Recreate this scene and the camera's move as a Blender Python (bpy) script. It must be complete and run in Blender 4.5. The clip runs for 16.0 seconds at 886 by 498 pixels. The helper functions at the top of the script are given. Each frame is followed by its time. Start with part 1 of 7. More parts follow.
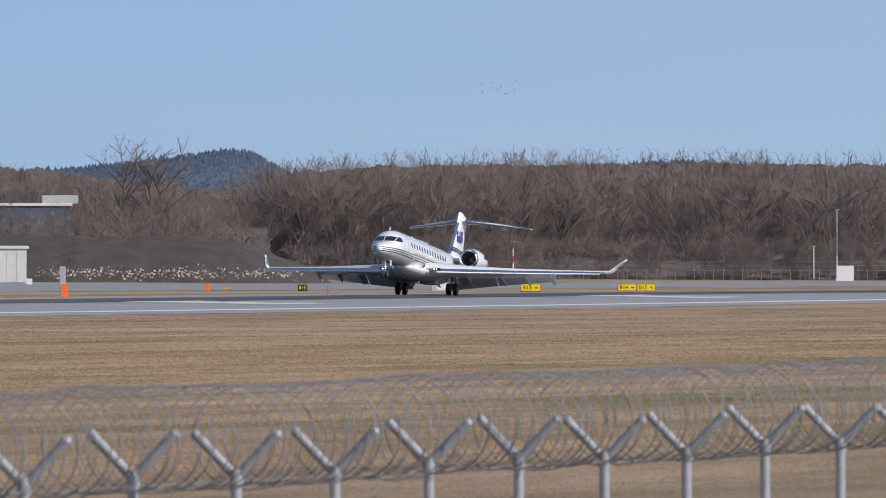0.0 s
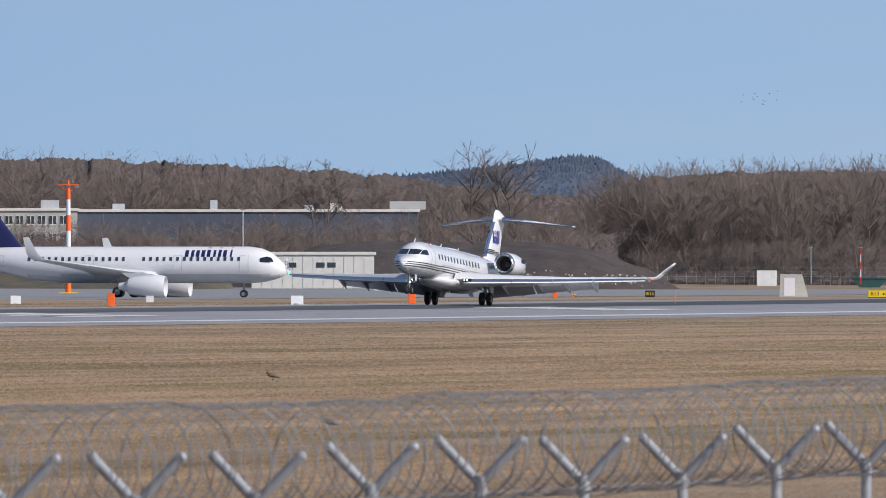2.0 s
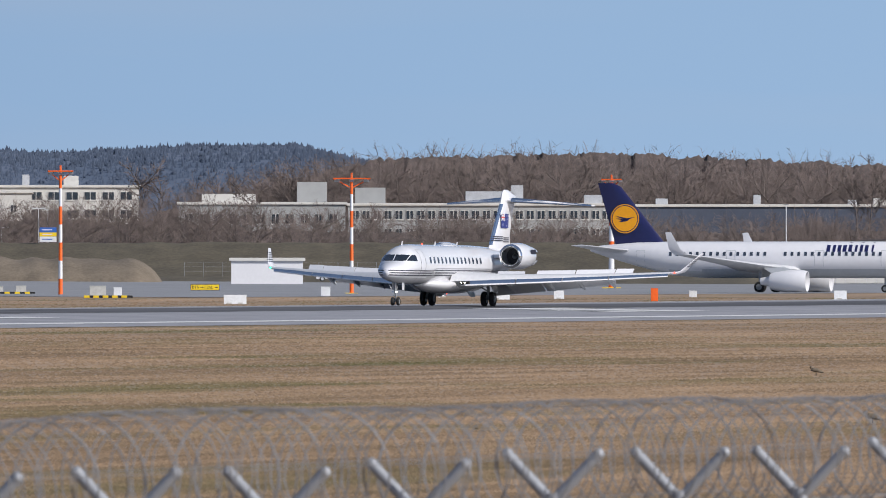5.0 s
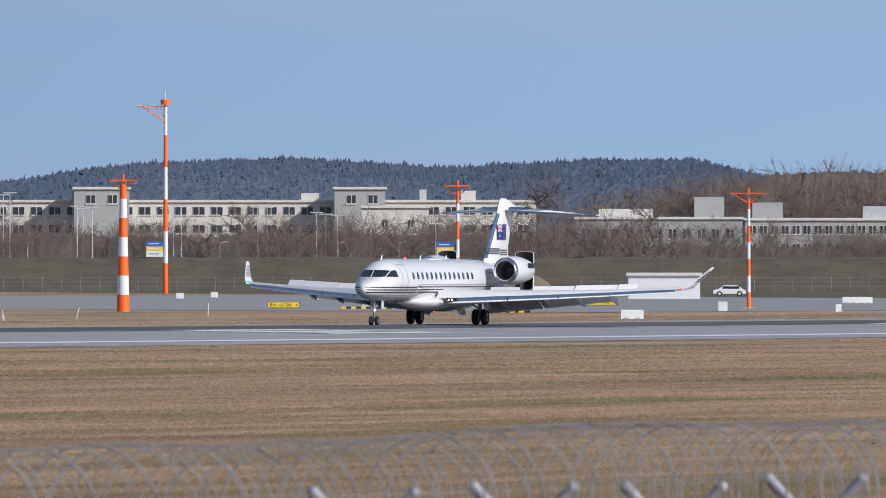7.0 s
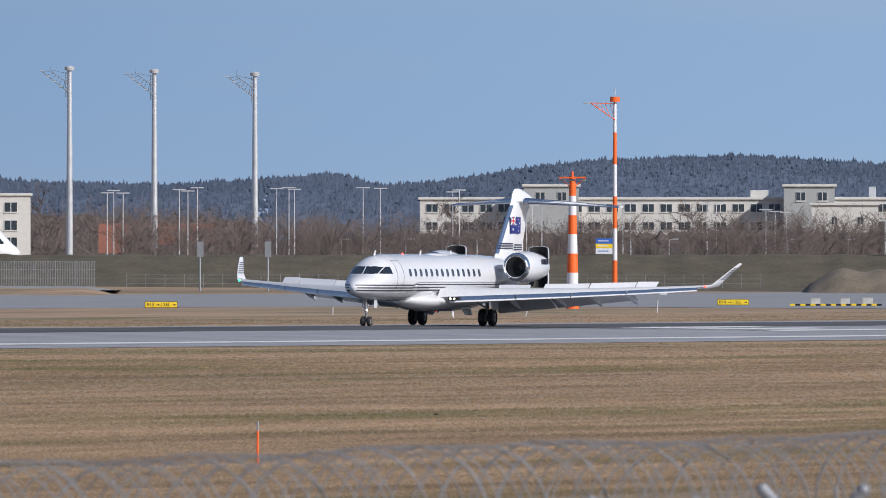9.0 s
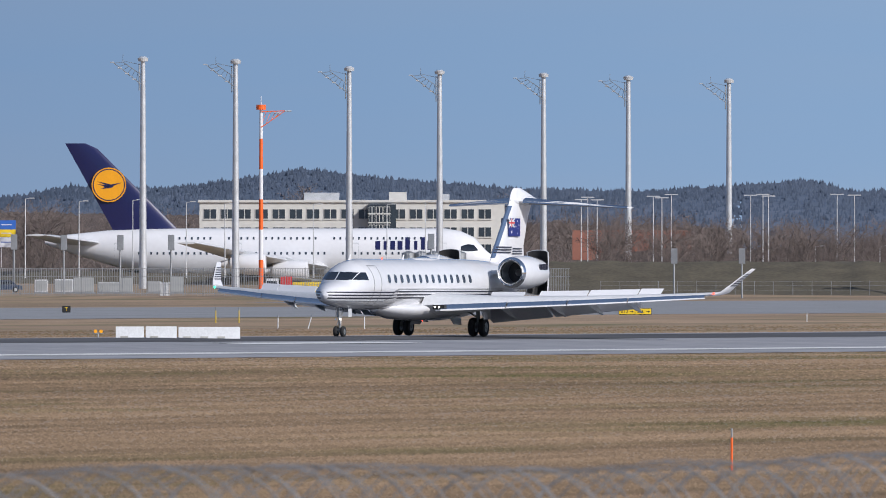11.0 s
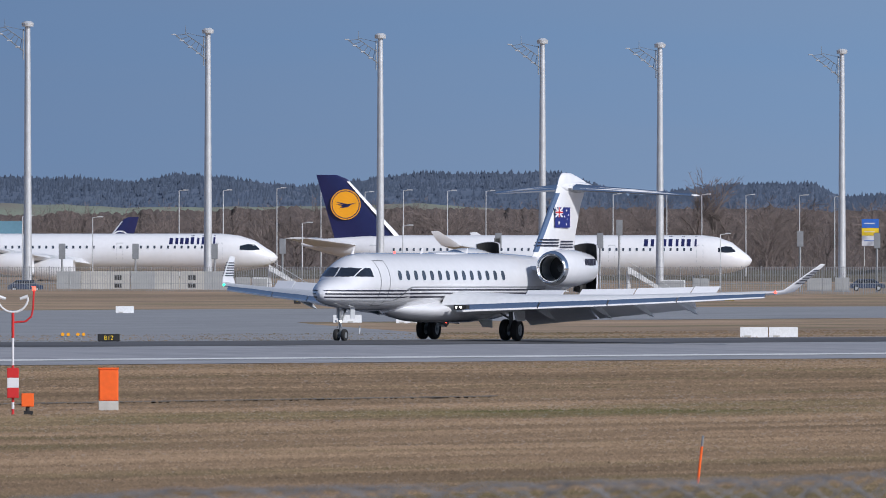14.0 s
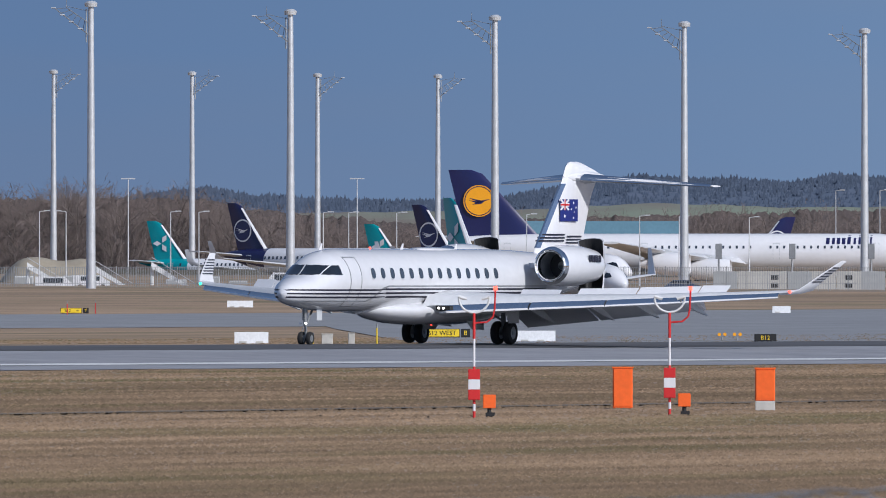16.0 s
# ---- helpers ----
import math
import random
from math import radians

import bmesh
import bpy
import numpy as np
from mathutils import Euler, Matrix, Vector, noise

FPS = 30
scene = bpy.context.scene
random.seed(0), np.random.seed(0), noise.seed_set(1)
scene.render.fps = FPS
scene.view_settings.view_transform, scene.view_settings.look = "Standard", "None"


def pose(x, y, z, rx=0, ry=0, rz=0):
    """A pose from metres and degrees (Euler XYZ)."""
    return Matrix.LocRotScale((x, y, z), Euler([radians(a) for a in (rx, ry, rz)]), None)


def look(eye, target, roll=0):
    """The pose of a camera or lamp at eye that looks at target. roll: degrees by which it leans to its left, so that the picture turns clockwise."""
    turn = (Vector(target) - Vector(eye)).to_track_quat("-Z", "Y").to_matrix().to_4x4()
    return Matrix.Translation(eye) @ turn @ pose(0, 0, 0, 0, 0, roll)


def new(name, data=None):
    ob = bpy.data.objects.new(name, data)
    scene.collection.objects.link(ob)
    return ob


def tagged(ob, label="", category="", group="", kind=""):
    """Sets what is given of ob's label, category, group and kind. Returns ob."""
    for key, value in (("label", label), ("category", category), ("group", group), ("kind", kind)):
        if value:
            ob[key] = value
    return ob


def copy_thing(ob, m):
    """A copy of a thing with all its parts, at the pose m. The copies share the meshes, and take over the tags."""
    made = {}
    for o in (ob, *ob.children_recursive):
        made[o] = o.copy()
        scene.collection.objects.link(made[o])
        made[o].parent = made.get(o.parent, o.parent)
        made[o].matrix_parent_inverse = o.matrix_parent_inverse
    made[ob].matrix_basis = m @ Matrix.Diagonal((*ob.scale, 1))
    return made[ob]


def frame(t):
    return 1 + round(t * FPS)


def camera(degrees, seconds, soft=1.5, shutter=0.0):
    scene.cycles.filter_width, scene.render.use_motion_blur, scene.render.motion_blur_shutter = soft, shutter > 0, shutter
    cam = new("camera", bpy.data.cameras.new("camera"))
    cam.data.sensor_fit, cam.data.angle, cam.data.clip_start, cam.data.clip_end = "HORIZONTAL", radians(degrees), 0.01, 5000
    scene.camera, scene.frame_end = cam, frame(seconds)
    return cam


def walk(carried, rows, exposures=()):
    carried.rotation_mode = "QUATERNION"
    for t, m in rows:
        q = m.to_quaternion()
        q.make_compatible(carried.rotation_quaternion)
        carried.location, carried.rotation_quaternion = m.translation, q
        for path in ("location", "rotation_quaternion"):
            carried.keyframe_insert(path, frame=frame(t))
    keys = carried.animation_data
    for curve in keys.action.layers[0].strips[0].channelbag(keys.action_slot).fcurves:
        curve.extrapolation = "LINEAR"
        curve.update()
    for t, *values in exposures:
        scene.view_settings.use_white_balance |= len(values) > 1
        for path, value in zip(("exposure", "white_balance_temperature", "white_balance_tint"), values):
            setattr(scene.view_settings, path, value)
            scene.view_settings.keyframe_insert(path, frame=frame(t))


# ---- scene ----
# ---------------------------------------------------------------- survey
# The tripod stands at the origin. x runs east along the runway, y north, z up.
# Bearings k count in arcs of 1/F radian to the right of the first view's left edge.
F, EYE, B0 = 28924.0, 2.93, 0.23699
TIMES = (0, .5, 1, 1.5, 2, 2.5, 3, 3.2, 5.5, 6, 6.5, 7, 7.5, 8, 8.2, 10.5, 11, 11.5, 12, 12.5, 13, 13.5, 14, 14.5, 15, 15.5, 16)
PAN = (0, 130.3, 283.3, 438, 615, 779, 948, 1009, 1752, 1931, 2094, 2279, 2463, 2674, 2757, 3688, 3913, 4127.5, 4369.5, 4606, 4882, 5149,
       5440, 5703.5, 5994, 6276, 6602)
TILT = (0, -4.7, -6, 0, 10.7, 18, 20, 20, 3, 11, 19.5, 28, 32.5, 33, 31, 26, 35, 43.5, 52, 53.5, 47, 38, 32.5, 31.5, 31.3, 31.5, 32.5)


def bearing(k):
    """Angle from +x, counter-clockwise, of bearing k."""
    return B0 + (784 - k) / F


def spot(k, d):
    """Plan position at bearing k, d metres from the tripod."""
    return d * math.cos(bearing(k)), d * math.sin(bearing(k))


def level(e, d):
    """Height that shows e arcs above (+) the eye's level line at distance d."""
    return EYE + e * d / F


cam = camera(3.1053, 16.0, soft=0.95, shutter=0.0)
# a long lens focused on the runway: the near fence is a little soft
cam.data.dof.use_dof, cam.data.dof.focus_distance, cam.data.dof.aperture_fstop = True, 800, 26
walk(cam, [(t, pose(0, 0, EYE, 90 + math.degrees((24.0 + v) / F), 0, math.degrees(B0 + p / F) - 90)) for t, p, v in zip(TIMES, PAN, TILT)],
     exposures=((0, .04, 6560, 10), (8, .02, 6480, 10), (12, -.10, 6280, 10), (16, -.20, 6080, 10)))

# ---------------------------------------------------------------- light
SUN_EL, SUN_AZ = radians(31), radians(-108)  # height, and angle from +x
world = bpy.data.worlds.new("world")
scene.world = world
world.use_nodes = True
wn, wl = world.node_tree.nodes, world.node_tree.links
sky = wn.new("ShaderNodeTexSky")
sky.sky_type, sky.sun_disc = "NISHITA", False
sky.sun_elevation, sky.sun_rotation = SUN_EL, math.pi / 2 - SUN_AZ
sky.air_density, sky.dust_density, sky.ozone_density = 1.0, 0.8, 1.3
# clear winter air: the pale rim near the horizon is kept very narrow
way, lift = wn.new("ShaderNodeTexCoord"), wn.new("ShaderNodeVectorMath")
lift.operation = "ADD"
lift.inputs[1].default_value = (0, 0, 0.30)
wl.new(way.outputs["Generated"], lift.inputs[0])
wl.new(lift.outputs[0], sky.inputs[0])
# thin veil of high cloud, drawn out along the horizon
veil_map, veil, veil_ramp, veil_mix = wn.new("ShaderNodeMapping"), wn.new("ShaderNodeTexNoise"), wn.new("ShaderNodeMapRange"), wn.new("ShaderNodeMix")
veil_map.inputs["Scale"].default_value = (9, 9, 90)
veil.inputs["Scale"].default_value, veil.inputs["Detail"].default_value = 1.0, 4
veil_ramp.inputs[1].default_value, veil_ramp.inputs[2].default_value, veil_ramp.inputs[4].default_value = .42, .75, .30
veil_mix.data_type = "RGBA"
veil_mix.inputs[7].default_value = (2.6, 2.9, 3.5, 1)
wl.new(way.outputs["Generated"], veil_map.inputs[0])
wl.new(veil_map.outputs[0], veil.inputs["Vector"])
wl.new(veil.outputs[0], veil_ramp.inputs[0])
wl.new(veil_ramp.outputs[0], veil_mix.inputs[0])
wl.new(sky.outputs[0], veil_mix.inputs[6])
# brightness painted into the sky: hazier due east, dimmest just north of it
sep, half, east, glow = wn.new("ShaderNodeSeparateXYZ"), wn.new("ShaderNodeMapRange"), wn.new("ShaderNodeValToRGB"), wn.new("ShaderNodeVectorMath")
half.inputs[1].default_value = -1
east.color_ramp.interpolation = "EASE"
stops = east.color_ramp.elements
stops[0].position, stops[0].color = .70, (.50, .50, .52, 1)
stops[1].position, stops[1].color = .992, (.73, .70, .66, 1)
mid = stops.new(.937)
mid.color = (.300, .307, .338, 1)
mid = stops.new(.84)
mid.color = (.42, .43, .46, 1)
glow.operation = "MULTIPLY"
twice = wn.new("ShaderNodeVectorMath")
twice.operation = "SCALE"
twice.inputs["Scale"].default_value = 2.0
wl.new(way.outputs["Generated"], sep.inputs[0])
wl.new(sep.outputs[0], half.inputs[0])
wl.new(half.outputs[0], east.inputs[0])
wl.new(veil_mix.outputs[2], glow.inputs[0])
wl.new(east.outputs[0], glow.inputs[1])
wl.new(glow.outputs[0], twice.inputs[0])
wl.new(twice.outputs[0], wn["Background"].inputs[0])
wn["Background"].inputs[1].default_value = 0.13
sun = new("sun", bpy.data.lights.new("sun", "SUN"))
sun.data.energy, sun.data.angle, sun.data.color = 4.5, radians(0.6), (1.0, 0.955, 0.91)
sun.matrix_basis = look((0, 0, 300), (-300 * math.cos(SUN_AZ) / math.tan(SUN_EL), -300 * math.sin(SUN_AZ) / math.tan(SUN_EL), 0))
scene.view_settings.exposure = 0.0


# ---------------------------------------------------------------- materials
def material(name, colour, rough=0.6, metal=0.0, vary=0.12, size=1.0, bump=0.0, colour2=None, coat=0.0, stretch=(1, 1, 1), detail=6, island=0.0):
    """A surface with two scales of variation; size is the coarse one, in metres."""
    m = bpy.data.materials.new(name)
    m.use_nodes = True
    n, l = m.node_tree.nodes, m.node_tree.links
    p = n["Principled BSDF"]
    p.inputs["Roughness"].default_value, p.inputs["Metallic"].default_value = rough, metal
    p.inputs["Coat Weight"].default_value = coat
    pos = n.new("ShaderNodeTexCoord")
    mp = n.new("ShaderNodeMapping")
    mp.inputs["Scale"].default_value = stretch
    l.new(pos.outputs["Object"], mp.inputs[0])
    big, small = n.new("ShaderNodeTexNoise"), n.new("ShaderNodeTexNoise")
    for q, s in ((big, 1 / size), (small, 9 / size)):
        q.inputs["Scale"].default_value, q.inputs["Detail"].default_value = s, detail
        l.new(mp.outputs[0], q.inputs["Vector"])
    add = n.new("ShaderNodeMath")
    add.operation = "ADD"
    l.new(big.outputs[0], add.inputs[0])
    l.new(small.outputs[0], add.inputs[1])
    ramp = n.new("ShaderNodeMapRange")
    ramp.inputs[1].default_value, ramp.inputs[2].default_value = 0.75, 1.25
    l.new(add.outputs[0], ramp.inputs[0])
    mix = n.new("ShaderNodeMix")
    mix.data_type = "RGBA"
    a = tuple(max(0, c * (1 - vary)) for c in colour)
    b = tuple(c * (1 + vary) for c in (colour if colour2 is None else colour2))
    mix.inputs[6].default_value, mix.inputs[7].default_value = (*a, 1), (*b, 1)
    l.new(ramp.outputs[0], mix.inputs[0])
    out = mix.outputs[2]
    if island:
        geo, hsv, mr = n.new("ShaderNodeNewGeometry"), n.new("ShaderNodeHueSaturation"), n.new("ShaderNodeMapRange")
        mr.inputs[3].default_value, mr.inputs[4].default_value = 1 - island, 1 + island
        l.new(geo.outputs["Random Per Island"], mr.inputs[0])
        l.new(mr.outputs[0], hsv.inputs["Value"])
        l.new(out, hsv.inputs["Color"])
        out = hsv.outputs[0]
    l.new(out, p.inputs["Base Color"])
    if bump:
        b = n.new("ShaderNodeBump")
        b.inputs["Strength"].default_value, b.inputs["Distance"].default_value = 1.0, bump
        l.new(add.outputs[0], b.inputs["Height"])
        l.new(b.outputs[0], p.inputs["Normal"])
    return m


def glowing(name, colour, strength):
    m = bpy.data.materials.new(name)
    m.use_nodes = True
    p = m.node_tree.nodes["Principled BSDF"]
    p.inputs["Base Color"].default_value = p.inputs["Emission Color"].default_value = (*colour, 1)
    p.inputs["Emission Strength"].default_value = strength
    return m


M = dict(
    pale_roof=material("pale_blue_roof", (.11, .23, .31), .6, vary=.1, size=5),
    rust_hall=material("muted_red_wall", (.26, .11, .08), .8, vary=.1, size=4),
    wire=material("weathered_wire", (.20, .20, .21), .6, .1, vary=.2, size=.5),
    mound=material("dark_soil_scrub", (.066, .052, .048), .95, vary=.35, size=3, bump=.2),
    sand=material("pale_sand", (.36, .31, .23), .95, vary=.12, size=3),
    fence=material("fence_steel", (.27, .285, .31), .5, .2, vary=.12, size=.5),
    white=material("white_paint", (.70, .70, .72), .22, vary=.03, size=3, coat=.4),
    pearl=material("pearl_paint", (.655, .66, .685), .16, vary=.03, size=3, coat=.6),
    airliner=material("airliner_white", (.70, .70, .72), .3, vary=.03, size=6, coat=.2),
    grey_belly=material("light_grey_paint", (.50, .52, .54), .35, vary=.05, size=3),
    wing_grey=material("wing_grey", (.56, .57, .59), .4, vary=.06, size=2),
    navy=material("navy_paint", (.012, .014, .075), .3, vary=.08, size=3, coat=.3),
    stripe=material("dark_stripe", (.02, .02, .035), .5, vary=.1, size=2),
    chrome=material("polished_metal", (.78, .79, .8), .10, 1.0, vary=.05, size=1),
    steel=material("galvanised_steel", (.56, .57, .58), .38, .35, vary=.12, size=1.2),
    dull=material("dull_metal", (.30, .31, .32), .5, .6, vary=.15, size=.8),
    glass=material("dark_glass", (.012, .016, .022), .06, vary=.1, size=1, coat=1),
    window=material("cabin_window", (.05, .065, .09), .12, vary=.15, size=.5),
    rubber=material("tyre_rubber", (.016, .016, .017), .8, vary=.2, size=.4),
    black=material("black", (.012, .012, .013), .6, vary=.2, size=.5),
    yellow=material("signal_yellow", (.78, .55, .02), .5, vary=.06, size=1),
    amber=material("logo_amber", (.85, .36, .01), .4, vary=.05, size=2),
    orange=material("signal_orange", (.85, .13, .015), .5, vary=.07, size=1),
    red=material("signal_red", (.55, .02, .02), .5, vary=.08, size=1),
    teal=material("teal_paint", (.005, .30, .34), .3, vary=.08, size=2),
    blue=material("sign_blue", (.03, .12, .45), .5, vary=.05, size=1),
    concrete=material("concrete", (.44, .43, .40), .85, vary=.12, size=2, bump=.01),
    plastic=material("white_plastic", (.66, .67, .68), .55, vary=.10, size=1),
    asphalt=material("asphalt", (.27, .272, .29), .85, vary=.16, size=9, bump=.004),
    dark_asphalt=material("taxiway_asphalt", (.24, .245, .255), .85, vary=.16, size=12, bump=.004),
    tracks=material("rubber_marks", (.07, .07, .075), .9, vary=.35, size=14, stretch=(.06, 1, 1)),
    apron=material("apron_concrete", (.27, .27, .265), .85, vary=.10, size=20),
    line=material("runway_white_line", (.66, .66, .65), .7, vary=.12, size=3),
    yellow_line=material("taxi_yellow_line", (.50, .38, .05), .7, vary=.12, size=3),
    bark=material("bark", (.15, .125, .115), .9, vary=.2, size=6, island=.2),
    twig=material("twigs", (.152, .120, .113), .9, vary=.2, size=25, island=.14, colour2=(.168, .132, .119)),
    fir=material("fir_needles", (.022, .042, .028), .9, vary=.3, size=40, island=.3),
    embank=material("embankment_grass", (.088, .074, .048), .95, vary=.3, size=5, bump=.05),
    facade=material("pale_facade", (.56, .55, .52), .8, vary=.07, size=12),
    facade_dark=material("dark_facade", (.06, .075, .11), .6, vary=.1, size=10),
    facade_grey=material("grey_facade", (.34, .35, .35), .8, vary=.07, size=12),
    pane=material("window_pane", (.035, .045, .055), .12, vary=.25, size=4),
    rubble=material("broken_stone", (.40, .37, .335), .95, vary=.3, size=1, island=.35),
    earth=material("bare_earth", (.16, .13, .095), .95, vary=.25, size=4, bump=.08),
)


# ---------------------------------------------------------------- mesh tools
def part(name, bm, mat, parent=None, label="", smooth=False, kind=""):
    """One mesh object from a bmesh, under a thing or a part."""
    me = bpy.data.meshes.new(name)
    bmesh.ops.recalc_face_normals(bm, faces=bm.faces[:])
    bm.to_mesh(me)
    bm.free()
    for x in (mat if isinstance(mat, (list, tuple)) else [mat]):
        me.materials.append(x)
    if smooth:
        me.polygons.foreach_set("use_smooth", [True] * len(me.polygons))
        if smooth != "all":
            me.set_sharp_from_angle(angle=radians(40))
    ob = new(name, me)
    ob.parent = parent
    return tagged(ob, label=label, kind=kind)


def thing(name, x, y, z, turn, label, category, group="", kind=""):
    ob = new(name)
    ob.matrix_basis = pose(x, y, z, 0, 0, turn)
    return tagged(ob, label, category, group, kind)


def box(bm, x0, x1, y0, y1, z0, z1, bevel=0.0):
    v = bmesh.ops.create_cube(bm, size=1, matrix=Matrix.LocRotScale(((x0 + x1) / 2, (y0 + y1) / 2, (z0 + z1) / 2), None, (x1 - x0, y1 - y0, z1 - z0)))["verts"]
    if bevel:
        bmesh.ops.bevel(bm, geom=list({e for w in v for e in w.link_edges}), offset=bevel, segments=1, affect="EDGES")
    return bm


def rod(bm, a, b, r0, r1=None, sides=8, cap=True):
    a, b = Vector(a), Vector(b)
    r1 = r0 if r1 is None else r1
    m = Matrix.Translation((a + b) / 2) @ (b - a).to_track_quat("Z", "Y").to_matrix().to_4x4()
    bmesh.ops.create_cone(bm, cap_ends=cap, segments=sides, radius1=r0, radius2=max(r1, 1e-4), depth=(b - a).length, matrix=m)
    return bm


def loft(bm, rings, cap=True, close=True):
    """Skin over rings of equally many points."""
    vs = [[bm.verts.new(p) for p in ring] for ring in rings]
    n = len(vs[0])
    faces = []
    for a, b in zip(vs, vs[1:]):
        for i in range(n if close else n - 1):
            j = (i + 1) % n
            faces.append(bm.faces.new((a[i], a[j], b[j], b[i])))
    if cap:
        bm.faces.new(vs[0][::-1])
        bm.faces.new(vs[-1])
    return faces


def prism(bm, outline, depth):
    """Solid from an outline of 3D points, pushed along the vector depth."""
    a = [Vector(p) for p in outline]
    loft(bm, [a, [p + Vector(depth) for p in a]])
    return bm


def fuselage(stations, sides=32):
    """Rings from (x, centre z, half width, half height up, half height down)."""
    out = []
    for x, z, w, hu, hd in stations:
        out.append([(x, w * math.sin(a), z + (hu if math.cos(a) > 0 else hd) * math.cos(a)) for a in (2 * math.pi * i / sides for i in range(sides))])
    return out


def aerofoil(x, y, z, chord, thick, n=7):
    """A wing section ring at its leading edge point, chord along +x."""
    up, dn = [], []
    for i in range(n):
        s = (1 - math.cos(math.pi * i / (n - 1))) / 2
        t = thick * (2.97 * math.sqrt(s) - 1.26 * s - 3.52 * s * s + 2.84 * s ** 3 - 1.03 * s ** 4) * 0.6
        up.append((x + s * chord, y, z + t * 1.1))
        dn.append((x + s * chord, y, z - t * .9))
    return up + dn[-2:0:-1]


def wing(bm, stations):
    """Skin over aerofoils from (y, lead x, z, chord, thickness share)."""
    loft(bm, [aerofoil(x, y, z, c, c * t) for y, x, z, c, t in stations])
    return bm


def wheel(parent, x, y, r, w, name="wheel"):
    bm = bmesh.new()
    prof = [(.55, .5), (.75, .5), (.93, .42), (1, .22), (1, -.22), (.93, -.42), (.75, -.5), (.55, -.5)]
    rings = [[(a * r * math.cos(t), b * w, a * r * math.sin(t)) for t in (2 * math.pi * i / 20 for i in range(20))] for a, b in prof]
    loft(bm, rings, cap=False)
    ob = part(name, bm, M["rubber"], parent, smooth=True)
    ob.location = (x, y, r)
    bm = bmesh.new()
    rod(bm, (0, -w * .42, 0), (0, w * .42, 0), r * .56, sides=16)
    rod(bm, (0, -w * .5, 0), (0, w * .5, 0), r * .2, sides=10)
    part("rim", bm, M["dull"], ob)
    return ob


def lettering(text, size, mat, parent, m, name="lettering", depth=.004, shear=0.0, align="CENTER"):
    """Raised letters as a mesh; m places the text plane."""
    cu = bpy.data.curves.new(name, "FONT")
    cu.body, cu.size, cu.extrude, cu.align_x, cu.align_y, cu.shear = text, size, depth, align, "CENTER", shear
    cu.resolution_u = 2
    tmp = bpy.data.objects.new(name, cu)
    scene.collection.objects.link(tmp)
    me = bpy.data.meshes.new_from_object(tmp.evaluated_get(bpy.context.evaluated_depsgraph_get()))
    bpy.data.objects.remove(tmp)
    me.materials.clear()
    me.materials.append(mat)
    ob = new(name, me)
    ob.parent = parent
    ob.matrix_basis = m
    return ob


# ---------------------------------------------------------------- ground
def lerp(x, xs, ys):
    return float(np.interp(x, xs, ys))


def along(x):
    return 0.2 * min(1.6, ((x - 980) / 350) ** 2) - 0.07


ACROSS = ((-400, 0, 180, 284, 289, 297, 327, 357, 362, 376, 530, 650, 850, 1100, 1600, 5200),
          (-.5, -.5, -.5, -.68, -.70, -.58, 0, -.18, -.22, -.45, -.45, 0, 1.5, 3.2, 6, 14))


def ground_z(x, y):
    return lerp(y, *ACROSS) + along(x) * lerp(y, (0, 200, 700, 1200), (0, 1, 1, 0))


def strip(name, outline, mat, lift, label, kind="structure", parent=None, step=60):
    """A sheet laid on the ground between y0 and y1, with slanting ends: outline rows (y, x0, x1)."""
    bm = bmesh.new()
    rows = []
    ys = sorted({r[0] for r in outline} | {y for y in ACROSS[0] if outline[0][0] < y < outline[-1][0]})
    n = max(2, int((outline[0][2] - outline[0][1]) / step))
    for y in ys:
        x0, x1 = lerp(y, [r[0] for r in outline], [r[1] for r in outline]), lerp(y, [r[0] for r in outline], [r[2] for r in outline])
        rows.append([bm.verts.new((x0 + (x1 - x0) * i / n, y, ground_z(x0 + (x1 - x0) * i / n, y) + lift)) for i in range(n + 1)])
    for a, b in zip(rows, rows[1:]):
        for i in range(n):
            bm.faces.new((a[i], a[i + 1], b[i + 1], b[i]))
    return part(name, bm, mat, parent, label, smooth="all", kind=kind)


# ---------------------------------------------------------------- the landing business jet
AFT = 18.23  # main wheels behind the nose; the thing's origin is the ground between them


